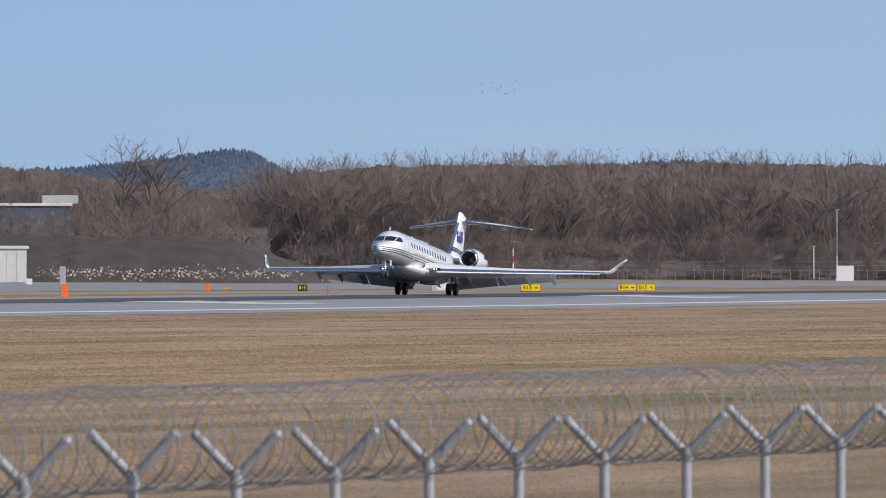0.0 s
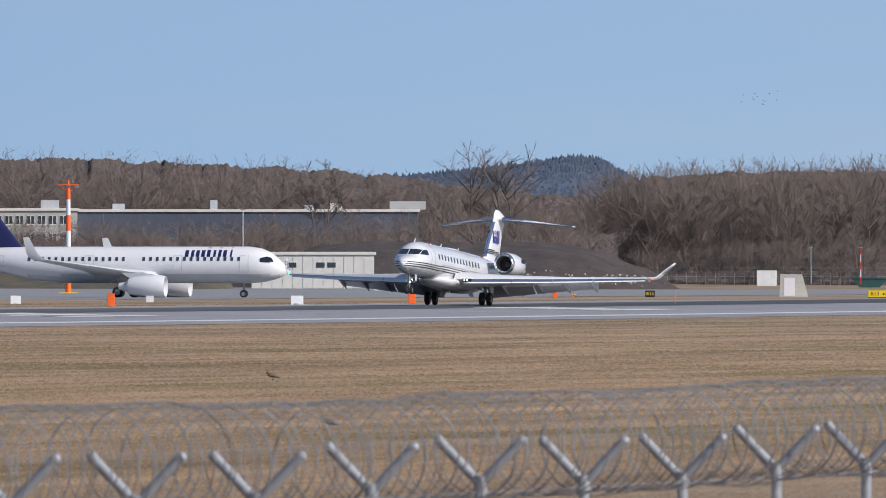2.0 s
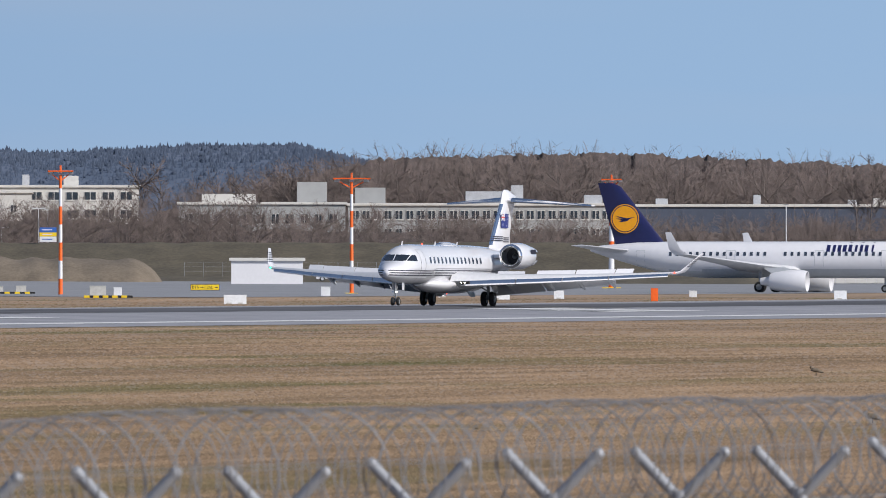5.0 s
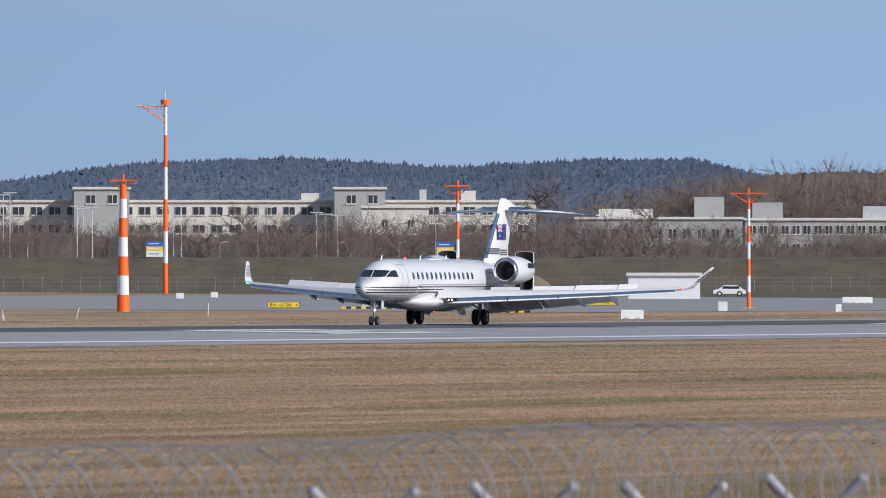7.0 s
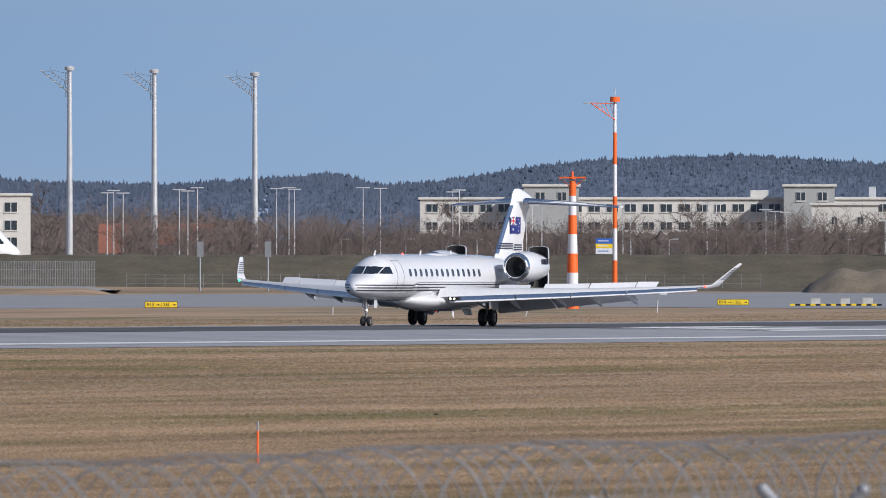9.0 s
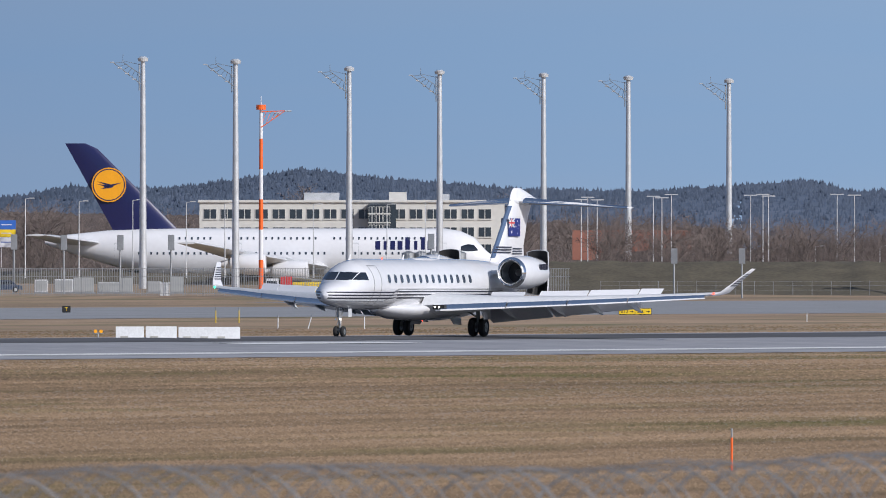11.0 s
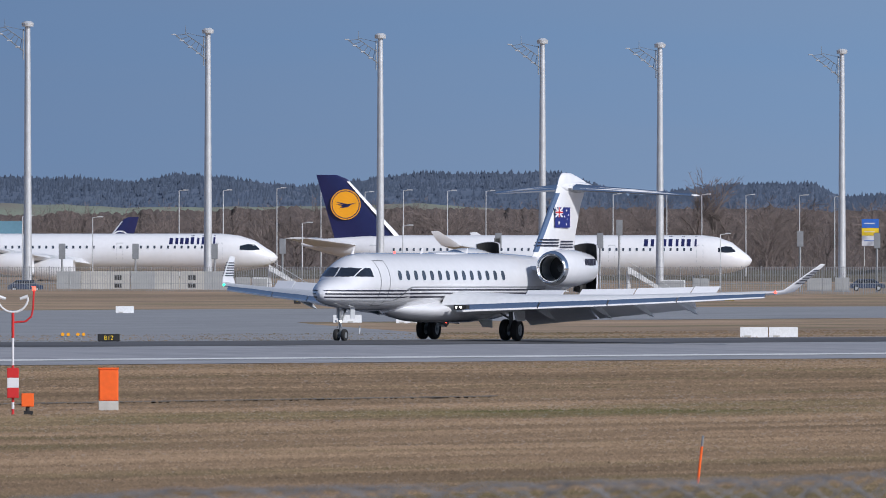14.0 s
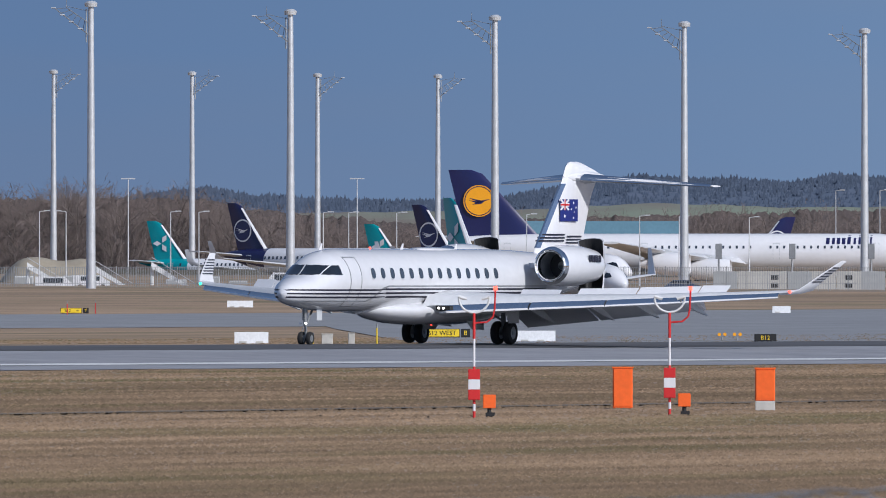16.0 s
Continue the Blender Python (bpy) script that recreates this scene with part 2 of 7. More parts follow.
def business_jet():
    jet = thing("business_jet", 0, 326.6, 0, 0, "white twin-engine business jet with dark cheat lines landing on the runway", "aeroplane")
    g = AFT
    R = 1.36
    st = [(.75, 2.25, .02, .02, .02), (.82, 2.25, .20, .17, .20), (1.0, 2.27, .40, .32, .36), (1.35, 2.31, .64, .45, .52), (1.8, 2.38, .86, .53, .66), (2.2, 2.45, .98, .57, .78),
          (2.55, 2.50, 1.06, .60, .88), (3.0, 2.58, 1.16, .89, 1.0), (3.5, 2.66, 1.24, 1.15, 1.12), (4.2, 2.75, 1.31, 1.34, 1.26), (5.4, 2.83, R, 1.40, 1.38), (9, 2.83, R, 1.40, 1.38), (11, 2.83, R, 1.40, 1.38), (16, 2.83, R, 1.40, 1.38),
          (20, 2.83, R, 1.40, 1.38), (22.5, 2.86, 1.32, 1.35, 1.30), (25, 2.92, 1.20, 1.20, 1.12), (27.5, 3.02, .98, .98, .88), (30, 3.15, .68, .72, .60), (32, 3.25, .38, .44, .34), (32.8, 3.28, .16, .2, .16)]
    # finely spaced stations, with the corners between them rounded off
    xs = np.concatenate([.75 + 6.25 * (np.arange(60) / 60) ** 1.5, np.linspace(7, 32.8, 50)])
    cols = [np.interp(xs, [q[0] for q in st], [q[i] for q in st]) for i in range(1, 5)]
    for _ in range(6):
        for c in cols:
            c[10:-1] = .25 * c[9:-2] + .5 * c[10:-1] + .25 * c[11:]
    st = [tuple(float(v) for v in row) for row in zip(xs, *cols)]
    bm = bmesh.new()
    loft(bm, fuselage([(x - g, z, w, a, b) for x, z, w, a, b in st], 40))
    body = part("fuselage", bm, M["pearl"], jet, "white fuselage with a polished finish", smooth=True)

    def skin(x, z, side=-1, out=.012):
        """A point on the fuselage's side at station x and height z."""
        zc, w, hu, hd = (lerp(x, [s[0] for s in st], [s[i] for s in st]) for i in (1, 2, 3, 4))
        q = max(-1, min(1, (z - zc) / (hu if z > zc else hd)))
        return Vector((x - g, side * (w * math.sqrt(1 - q * q) + out), z))

    def patch(name, outline_rows, mat, parent, label="", out=.012, sides=(-1, 1), thick=.02):
        """A thin plate on the skin, from rows (x, z low, z high)."""
        for side in sides:
            bm = bmesh.new()
            rings = []
            fine = []
            for a, b in zip(outline_rows, outline_rows[1:]):
                n = max(1, int((b[0] - a[0]) / .15))
                fine.extend([tuple(u + (v - u) * k / n for u, v in zip(a, b)) for k in range(n)])
            for x, z0, z1 in fine + [outline_rows[-1]]:
                n = 4 if z1 - z0 < .5 else 20
                p = [skin(x, z0 + (z1 - z0) * i / n, side, out) for i in range(n + 1)]
                q = [skin(x, z0 + (z1 - z0) * i / n, side, out - thick) for i in range(n + 1)]
                rings.append(p + q[::-1])
            loft(bm, rings)
            part(name, bm, mat, parent, label)

    # cheat lines: three bars, a jog behind the entrance door, then on to the tail
    for i in range(3):
        z = 2.42 - i * .16
        patch("cheat_line", [(x, z - .035, z + .035) for x in (.86, 1.0, 1.35, 1.8, 2.2, 2.55, 3.0, 3.8, 5.2, 6.6, 7.6)] + [(8.3 + i * .1, z + .02, z + .045)], M["stripe"], body)
        z = 2.46 - i * .17
        patch("cheat_line", [(8.3 + i * .14, z - .05, z + .03)] + [(x, z - .04, z + .035) for x in (9.5, 11, 13, 16, 19, 21, 23)] + [(24.6, z + .02, z + .06)], M["stripe"], body)
    patch("grey_line", [(x, 1.93, 1.975) for x in (1.1, 1.35, 1.8, 2.3, 3.0, 3.8, 5.2, 6.9)], M["grey_belly"], body)
    patch("grey_line", [(6.9, 1.93, 1.97), (7.3, 2.02, 2.09), (8.0, 2.42, 2.52), (8.5, 2.55, 2.62)], M["dull"], body)
    patch("grey_line", [(x, 2.57, 2.62) for x in (8.5, 11, 16, 20, 23, 24.6)], M["dull"], body)
    # cabin windows
    for i in range(14):
        x = 7.05 + i * .93
        for side in (-1, 1):
            for nm, k, out, mat, up in (("cabin_window", 1.0, .010, M["grey_belly"], body), ("pane", .84, .022, M["window"], None)):
                bm = bmesh.new()
                ring = [skin(x + .215 * k * math.copysign(abs(math.cos(a)) ** .7, math.cos(a)), 3.16 + .28 * k * math.copysign(abs(math.sin(a)) ** .7, math.sin(a)), side, out) for a in (2 * math.pi * q / 16 for q in range(16))]
                back = [p - Vector((0, side * .03, 0)) for p in ring]
                loft(bm, [back, ring])
                w_ = part(nm, bm, mat, up or w_)
    # cockpit glazing: panes wrapped over the nose, split by posts
    def shell(x, th, side, out):
        zc, w, hu = (lerp(x, [q[0] for q in st], [q[i] for q in st]) for i in (1, 2, 3))
        return Vector((x - g, side * (w * math.sin(th) + out * math.sin(th)), zc + hu * math.cos(th) + out * math.cos(th)))

    def station(z, th):
        """Where the line at angle th round the nose reaches the height z."""
        for q in range(60):
            x = .6 + q * .06
            if shell(x, th, 1, 0).z >= z:
                return x
        return 4.2
    for side in (-1, 1):
        for nm, a0, a1 in (("windscreen", 2, 46), ("side_window", 48.5, 75)):
            bm = bmesh.new()
            rings = []
            for q in range(9):
                th = radians(a0 + (a1 - a0) * q / 8)
                x0, x1 = station(3.07, th), min(station(3.48, th), 4.14)
                x1 = max(x1, x0 + .05)
                p = [shell(x0 + (x1 - x0) * i / 4, th, side, .022) for i in range(5)]
                b = [shell(x0 + (x1 - x0) * i / 4, th, side, -.02) for i in range(5)]
                rings.append(p + b[::-1])
            loft(bm, rings)
            part(nm, bm, M["glass"], body, smooth=True)
    # entrance door outline
    for side in (-1,):
        for rows in ([(4.85, 1.72, 3.86), (4.90, 1.72, 3.86)], [(5.86, 1.72, 3.86), (5.91, 1.72, 3.86)], [(4.85, 3.84, 3.88), (5.91, 3.84, 3.88)], [(4.85, 1.69, 1.73), (5.91, 1.69, 1.73)]):
            patch("door_seam", rows, M["dull"], body, sides=(side,), out=.009)
    # wing to body fairing
    bm = bmesh.new()
    fs = [(8.2, 1.6, .3, .12, .25), (9.6, 1.55, .95, .24, .45), (11.2, 1.52, 1.30, .36, .60), (13, 1.55, 1.58, .46, .70), (17, 1.6, 1.68, .48, .75), (19.5, 1.62, 1.58, .46, .66), (22, 1.72, 1.15, .4, .42), (24, 1.9, .4, .25, .2)]
    loft(bm, fuselage([(x - g, z, w, a, b) for x, z, w, a, b in fs], 28))
    part("belly_fairing", bm, M["pearl"], body, smooth=True)
    # antennas and the beacon on top
    for x in (4.3, 12.2, 17.5):
        bm = bmesh.new()
        prism(bm, [(x - g, -.015, 4.15), (x + .3 - g, -.015, 4.15), (x + .36 - g, -.015, 4.46), (x + .26 - g, -.015, 4.46)], (0, .03, 0))
        part("antenna", bm, M["white"], body)
    bm = bmesh.new()
    loft(bm, fuselage([(x - g, 4.19, w, h * .6, .05) for x, w, h in ((13.2, .05, .02), (13.8, .35, .16), (15.6, .42, .2), (17.2, .3, .12), (17.8, .05, .02))], 16))
    part("radome", bm, M["pearl"], body, smooth=True)
    for nm, p in (("beacon_light", (9.3 - g, 0, 4.26)), ("belly_beacon", (15.4 - g, 0, .86))):
        bm = bmesh.new()
        bmesh.ops.create_uvsphere(bm, u_segments=10, v_segments=6, radius=.05, matrix=Matrix.Translation(p))
        part(nm, bm, RED_LIGHT, body)
    # wings
    for side, word in ((-1, "port"), (1, "starboard")):
        s = side
        bm = bmesh.new()
        wing(bm, [(s * 1.2, 12.1 - g, 1.72, 8.0, .13), (s * 4.2, 14.2 - g, 1.86, 5.5, .115), (s * 8.5, 17.15 - g, 2.08, 3.6, .10), (s * 12.5, 19.9 - g, 2.32, 2.45, .095), (s * 14.7, 21.4 - g, 2.47, 1.85, .09)])
        w = part("wing", bm, M["wing_grey"], jet, "grey swept wing", smooth=True)
        # bright slat along the leading edge, in sections
        cuts = [1.9, 5.2, 8.0, 10.8, 14.4]
        for y0, y1 in zip(cuts, cuts[1:]):
            bm = bmesh.new()
            rings = []
            for y in (y0 + .03, y1 - .03):
                x, z, c = lerp(y, (1.2, 14.7), (12.1, 21.4)) - g, lerp(y, (1.2, 4.2, 8.5, 12.5, 14.7), (1.72, 1.86, 2.08, 2.32, 2.47)), lerp(y, (1.2, 4.2, 8.5, 14.7), (1.0, .8, .66, .42))
                h = lerp(y, (1.9, 5, 14.4), (1.0, .9, .62))
                rings.append([(x + .62 * h, s * y, z + .16 * h), (x + .25 * h, s * y, z + .10 * h), (x - .06 * h, s * y, z - .04 * h), (x - .24 * h, s * y, z - .20 * h), (x - .27 * h, s * y, z - .30 * h), (x - .18 * h, s * y, z - .36 * h), (x - .02 * h, s * y, z - .28 * h), (x + .3 * h, s * y, z + .02 * h)])
            loft(bm, rings)
            sl = part("slat", bm, M["chrome"], w, "polished leading-edge slat", smooth=True)
            # white strip along the lower edge: the metal's bright reflection, painted on
            bm = bmesh.new()
            rings = []
            for y in (y0 + .03, y1 - .03):
                x, z, h = lerp(y, (1.2, 14.7), (12.1, 21.4)) - g, lerp(y, (1.2, 4.2, 8.5, 12.5, 14.7), (1.72, 1.86, 2.08, 2.32, 2.47)), lerp(y, (1.9, 5, 14.4), (1.0, .9, .62))
                rings.append([(x - .285 * h, s * y, z - .27 * h), (x - .285 * h, s * y, z - .36 * h), (x - .16 * h, s * y, z - .39 * h), (x - .12 * h, s * y, z - .34 * h)])
            loft(bm, rings)
            part("slat_glint", bm, M["white"], sl)
        # flaps let down behind the wing
        for y0, y1 in ((1.9, 5.6), (5.7, 10.4)):
            bm = bmesh.new()
            rings = []
            for y in (y0, y1):
                te = lerp(y, (1.2, 4.2, 8.5, 12.5, 14.7), (20.1, 19.7, 20.75, 22.35, 23.25)) - g
                z, c = lerp(y, (1.2, 4.2, 8.5, 12.5), (1.6, 1.72, 1.98, 2.25)), lerp(y, (1.9, 10.4), (1.9, 1.0))
                a = radians(28)
                rings.append([(te - .45, s * y, z + .05), (te + .1, s * y, z + .06), (te - .45 + c * math.cos(a), s * y, z - c * math.sin(a)), (te - .4, s * y, z - .16)])
            loft(bm, rings)
            part("flap", bm, M["white"], w)
        for y in (3.4, 6.2, 8.2, 10.2):
            te = lerp(y, (1.2, 4.2, 8.5, 12.5, 14.7), (20.1, 19.7, 20.75, 22.35, 23.25)) - g
            z = lerp(y, (1.2, 4.2, 8.5, 12.5), (1.6, 1.72, 1.98, 2.25))
            bm = bmesh.new()
            prism(bm, [(te - 1.6, s * y - .07, z - .12), (te - .3, s * y - .07, z - .1), (te + 1.0, s * y - .07, z - .72), (te - .2, s * y - .07, z - .5)], (0, .14, 0))
            part("flap_track", bm, M["grey_belly"], w)
        # winglet
        bm = bmesh.new()
        wing_rings = []
        for y, x, z, c in ((14.7, 21.4, 2.47, 1.85), (15.0, 21.75, 2.55, 1.55), (15.22, 22.3, 2.85, 1.25), (15.5, 23.2, 3.3, 1.0), (15.85, 24.4, 3.86, .62)):
            wing_rings.append(aerofoil(x - g, s * y, z, c, c * .09))
        loft(bm, wing_rings)
        wl_ = part("winglet", bm, M["white"], w, smooth=True)
        for i in range(6):
            z = 2.92 + i * .125
            x, y, c = lerp(z, (2.85, 3.3, 3.86), (22.3, 23.2, 24.4)) - g, lerp(z, (2.85, 3.3, 3.86), (15.22, 15.5, 15.85)), lerp(z, (2.85, 3.3, 3.86), (1.25, 1.0, .62))
            bm = bmesh.new()
            for off in (-.07, .07):
                prism(bm, [(x + .1 * c, s * (y + off), z), (x + c, s * (y + off * .4), z), (x + c, s * (y + off * .4 + .03), z + .055), (x + .1 * c, s * (y + off + .03), z + .055)], (0, s * .01, 0))
            part("winglet_stripe", bm, M["stripe"], wl_)
        bm = bmesh.new()
        bmesh.ops.create_uvsphere(bm, u_segments=8, v_segments=6, radius=.07, matrix=Matrix.Translation((21.45 - g, s * 14.75, 2.5)))
        part("wing_tip_light", bm, RED_LIGHT if s < 0 else GREEN_LIGHT, w)
        # landing lights in the wing root
        bm = bmesh.new()
        prism(bm, [(12.32 - g, s * 1.95, 1.52), (12.38 - g, s * 2.6, 1.54), (12.36 - g, s * 2.6, 1.74), (12.30 - g, s * 1.95, 1.74)], (-.35, 0, 0))
        part("light_bay", bm, M["black"], w)
        for k in range(2):
            bm = bmesh.new()
            rod(bm, (11.93 - g, s * (2.1 + .24 * k), 1.63), (11.9 - g, s * (2.1 + .24 * k), 1.63), .05, sides=12)
            part("landing_light", bm, LAMP, w)
        # engine
        bm = bmesh.new()
        prof = [(-.02, .68), (-.10, .78), (-.02, .86), (.25, .93), (1.0, 1.0), (2.2, 1.0), (3.2, .92), (4.0, .80)]
        cx, cz = 22.0, 3.52
        rings = [[(cx + a - g, s * 2.62 + r * .93 * math.sin(t), cz + r * .93 * math.cos(t)) for t in (2 * math.pi * i / 32 for i in range(32))] for a, r in prof]
        loft(bm, rings, cap=False)
        e = part("engine_nacelle", bm, M["pearl"], jet, "white engine nacelle with polished lip", smooth=True)
        bm = bmesh.new()
        lip = [(.30, .70), (.05, .685), (-.06, .715), (-.115, .78), (-.06, .85), (.02, .88), (.16, .915)]
        loft(bm, [[(cx + a - g, s * 2.62 + r * .93 * math.sin(t), cz + r * .93 * math.cos(t)) for t in (2 * math.pi * i / 32 for i in range(32))] for a, r in lip], cap=False)
        part("inlet_lip", bm, M["chrome"], e, smooth=True)
        bm = bmesh.new()
        loft(bm, [[(cx + a - g, s * 2.62 + r * .93 * math.sin(t), cz + r * .93 * math.cos(t)) for t in (2 * math.pi * i / 24 for i in range(24))] for a, r in ((.30, .70), (1.2, .66))], cap=False)
        part("inlet_duct", bm, M["dull"], e, smooth=True)
        bm = bmesh.new()
        rod(bm, (cx + 1.2 - g, s * 2.62, cz), (cx + 1.3 - g, s * 2.62, cz), .66, sides=24)
        fan = part("fan", bm, M["black"], e)
        bm = bmesh.new()
        rod(bm, (cx + .8 - g, s * 2.62, cz), (cx + 1.2 - g, s * 2.62, cz), .02, .2, sides=16)
        part("spinner", bm, M["dull"], fan)
        bm = bmesh.new()
        rod(bm, (cx + 3.4 - g, s * 2.62, cz), (cx + 4.75 - g, s * 2.62, cz), .62, .42, sides=24)
        part("exhaust", bm, M["dull"], e, smooth=True)
        bm = bmesh.new()
        prism(bm, [(cx + .9 - g, s * 1.0, cz - .12), (cx + 3.9 - g, s * 1.0, cz - .05), (cx + 3.6 - g, s * 2.0, cz - .02), (cx + 1.1 - g, s * 2.0, cz - .1)], (0, 0, .22))
        part("pylon", bm, M["pearl"], e)
        if s < 0:
            for k in range(5):  # registration marks, kept as plain bars
                bm = bmesh.new()
                x = cx + 2.05 + k * .26
                box(bm, x - g, x + .19 - g, -2.62 - .925, -2.62 - .90, cz + .16, cz + .48)
                part("lettering_bar", bm, M["stripe"], e)
        # main undercarriage
        bm = bmesh.new()
        prism(bm, [(-1.5, s * 1.05, 1.05), (.2, s * 1.05, 1.0), (-.1, s * 1.2, .62), (-1.2, s * 1.2, .66)], (0, s * .05, 0))
        part("inner_gear_door", bm, M["grey_belly"], jet)
        bm = bmesh.new()
        rod(bm, (-.15, s * 2.21, 1.75), (0, s * 2.21, .55), .11, sides=12)
        rod(bm, (0, s * 2.21, .75), (0, s * 2.21, .48), .08, sides=12)
        rod(bm, (0, s * 2.21 - .5, .5), (0, s * 2.21 + .5, .5), .07, sides=10)
        rod(bm, (.05, s * 2.21, .9), (.9, s * 1.7, 1.7), .05, sides=8)
        rod(bm, (.05, s * 2.21, 1.0), (-.1, s * 1.2, 1.6), .05, sides=8)
        lg = part("main_leg", bm, M["dull"], jet)
        for o in (-.30, .30):
            JET_WHEELS.append(wheel(lg, 0, s * 2.21 + o, .52, .36))
        bm = bmesh.new()
        prism(bm, [(-.9, s * 2.62, 1.7), (.55, s * 2.62, 1.7), (.4, s * 2.72, .95), (-.6, s * 2.72, .95)], (0, s * .04, 0))
        part("gear_door", bm, M["pearl"], lg)
        # tailplane
        bm = bmesh.new()
        wing(bm, [(s * .15, 29.3 - g, 7.46, 2.7, .10), (s * 2.8, 31.1 - g, 7.34, 1.9, .09), (s * 5.36, 32.9 - g, 7.16, .95, .08)])
        tp = part("tailplane", bm, M["white"], jet, smooth=True)
        bm = bmesh.new()
        loft(bm, [[(x - .05 - g, s * y, z - .03 * c), (x + .02 * c - g, s * y, z + .035 * c), (x + .17 * c - g, s * y, z + .08 * c), (x + .17 * c - g, s * y, z - .06 * c)] for y, x, z, c in ((.4, 29.47, 7.45, 2.6), (5.3, 32.86, 7.165, .96))])
        part("leading_edge", bm, M["chrome"], tp)
    # spoilers, raised after touchdown
    for s in (-1, 1):
        for y0, y1 in ((2.6, 4.6), (5.4, 8.0), (8.05, 10.6), (10.65, 11.8)):
            te0, te1 = (lerp(y, (1.2, 4.2, 8.5, 12.5, 14.7), (20.1, 19.7, 20.75, 22.35, 23.25)) - 1.1 - g for y in (y0, y1))
            z0, z1 = (lerp(y, (1.2, 4.2, 8.5, 12.5), (1.98, 2.05, 2.22, 2.40)) for y in (y0, y1))
            m = Vector((te0, s * y0, z0))
            e = Vector((te1, s * y1, z1)) - m
            bm = bmesh.new()
            prism(bm, [(0, 0, 0), e, e + Vector((.62, 0, 0)), (.68, 0, 0)], (0, 0, .035))
            ob = part("spoiler", bm, M["white"], jet, "white raised spoiler panel")
            JET_SPOILERS.append((ob, m, e.normalized() * (1 if s < 0 else -1)))
    # fin
    bm = bmesh.new()
    rings = []
    for z, x, c, t in ((3.3, 24.2, 6.6, .36), (4.1, 25.6, 5.2, .34), (5.0, 26.35, 4.35, .32), (6.6, 27.75, 3.6, .29), (7.3, 28.35, 3.5, .28), (7.55, 28.5, 4.1, .30), (7.8, 28.62, 3.2, .30), (8.02, 28.8, 2.1, .25), (8.15, 29.0, 1.3, .16), (8.2, 29.2, .7, .06)):
        rings.append([(p[0], p[2] * 1.0, z) for p in aerofoil(x - g, 0, 0, c, t, 8)])
    loft(bm, rings)
    fin = part("fin", bm, M["white"], jet, "white swept T-tail fin", smooth=True)
    bm = bmesh.new()
    loft(bm, fuselage([(x - g, 7.5, w, h, h) for x, w, h in ((28.5, .05, .05), (29.2, .2, .25), (30.5, .26, .32), (32, .2, .22), (33.1, .03, .04))], 16))
    part("bullet_fairing", bm, M["white"], fin, smooth=True)
    bm = bmesh.new()
    loft(bm, [[(x - .02 - g, -.05, z), (x - .02 - g, .05, z), (x + .25 - g, .14, z), (x + .25 - g, -.14, z)] for z, x in ((4.3, 25.75), (5.0, 26.33), (6.6, 27.72), (7.2, 28.28))])
    part("leading_edge", bm, M["chrome"], fin)
    for s in (-1, 1):
        def fin_side(x, z):
            """Half thickness of the fin at station x and height z."""
            lead, c, t = (lerp(z, (4.1, 5.0, 6.6), q) for q in ((25.6, 26.35, 27.75), (5.2, 4.35, 3.6), (.34, .32, .29)))
            u = min(.98, max(.02, (x - lead) / c))
            return t * (2.97 * math.sqrt(u) - 1.26 * u - 3.52 * u * u + 2.84 * u ** 3 - 1.03 * u ** 4) * .66

        for i in range(3):
            for x0, x1, z in ((25.95 + i * .17, 28.25 + i * .05, 4.58 + i * .14), (28.5 + i * .05, 30.35, 4.50 + i * .14)):
                bm = bmesh.new()
                top, low = [], []
                for q in range(7):
                    x = x0 + (x1 - x0) * q / 6
                    low.append((x - g, s * (fin_side(x, z) + .004), z))
                    top.append((x - g, s * (fin_side(x, z) + .004), z + .075))
                prism(bm, low + top[::-1], (0, s * .012, 0))
                part("fin_stripe", bm, M["stripe"], fin)
        # national flag on the fin, built from flat pieces
        x0, x1, z0, z1 = 27.80, 29.60, 5.50, 6.50
        y = s * .215

        def plate(name, pts, mat, lift, parent):
            bm = bmesh.new()
            prism(bm, [((x0 + (x1 - x0) * u) - g, y + s * lift, z0 + (z1 - z0) * v) for u, v in pts], (0, s * .006, 0))
            return part(name, bm, mat, parent)
        fl = plate("flag", [(0, 0), (1, 0), (1, 1), (0, 1)], M["flag_blue"], 0, fin)
        for pts, mat, lift in (([(0, .5), (.07, .5), (.5, .94), (.5, 1), (.43, 1), (0, .56)], "white", .008), ([(0, 1), (0, .94), (.43, .5), (.5, .5), (.5, .56), (.07, 1)], "white", .008),
                               ([(.2, .5), (.3, .5), (.3, 1), (.2, 1)], "white", .012), ([(0, .67), (.5, .67), (.5, .83), (0, .83)], "white", .012),
                               ([(.225, .5), (.275, .5), (.275, 1), (.225, 1)], "red", .018), ([(0, .71), (.5, .71), (.5, .79), (0, .79)], "red", .018)):
            plate("flag_bar", pts, M[mat], lift, fl)
        for u, v, r in ((.25, .24, .1), (.75, .16, .06), (.75, .84, .06), (.62, .55, .06), (.88, .62, .06), (.8, .42, .035)):
            plate("star", [(u + (r if k % 2 == 0 else r * .45) * math.sin(math.pi * k / 7) * .8, v + (r if k % 2 == 0 else r * .45) * math.cos(math.pi * k / 7)) for k in range(14)], M["white"], .01, fl)
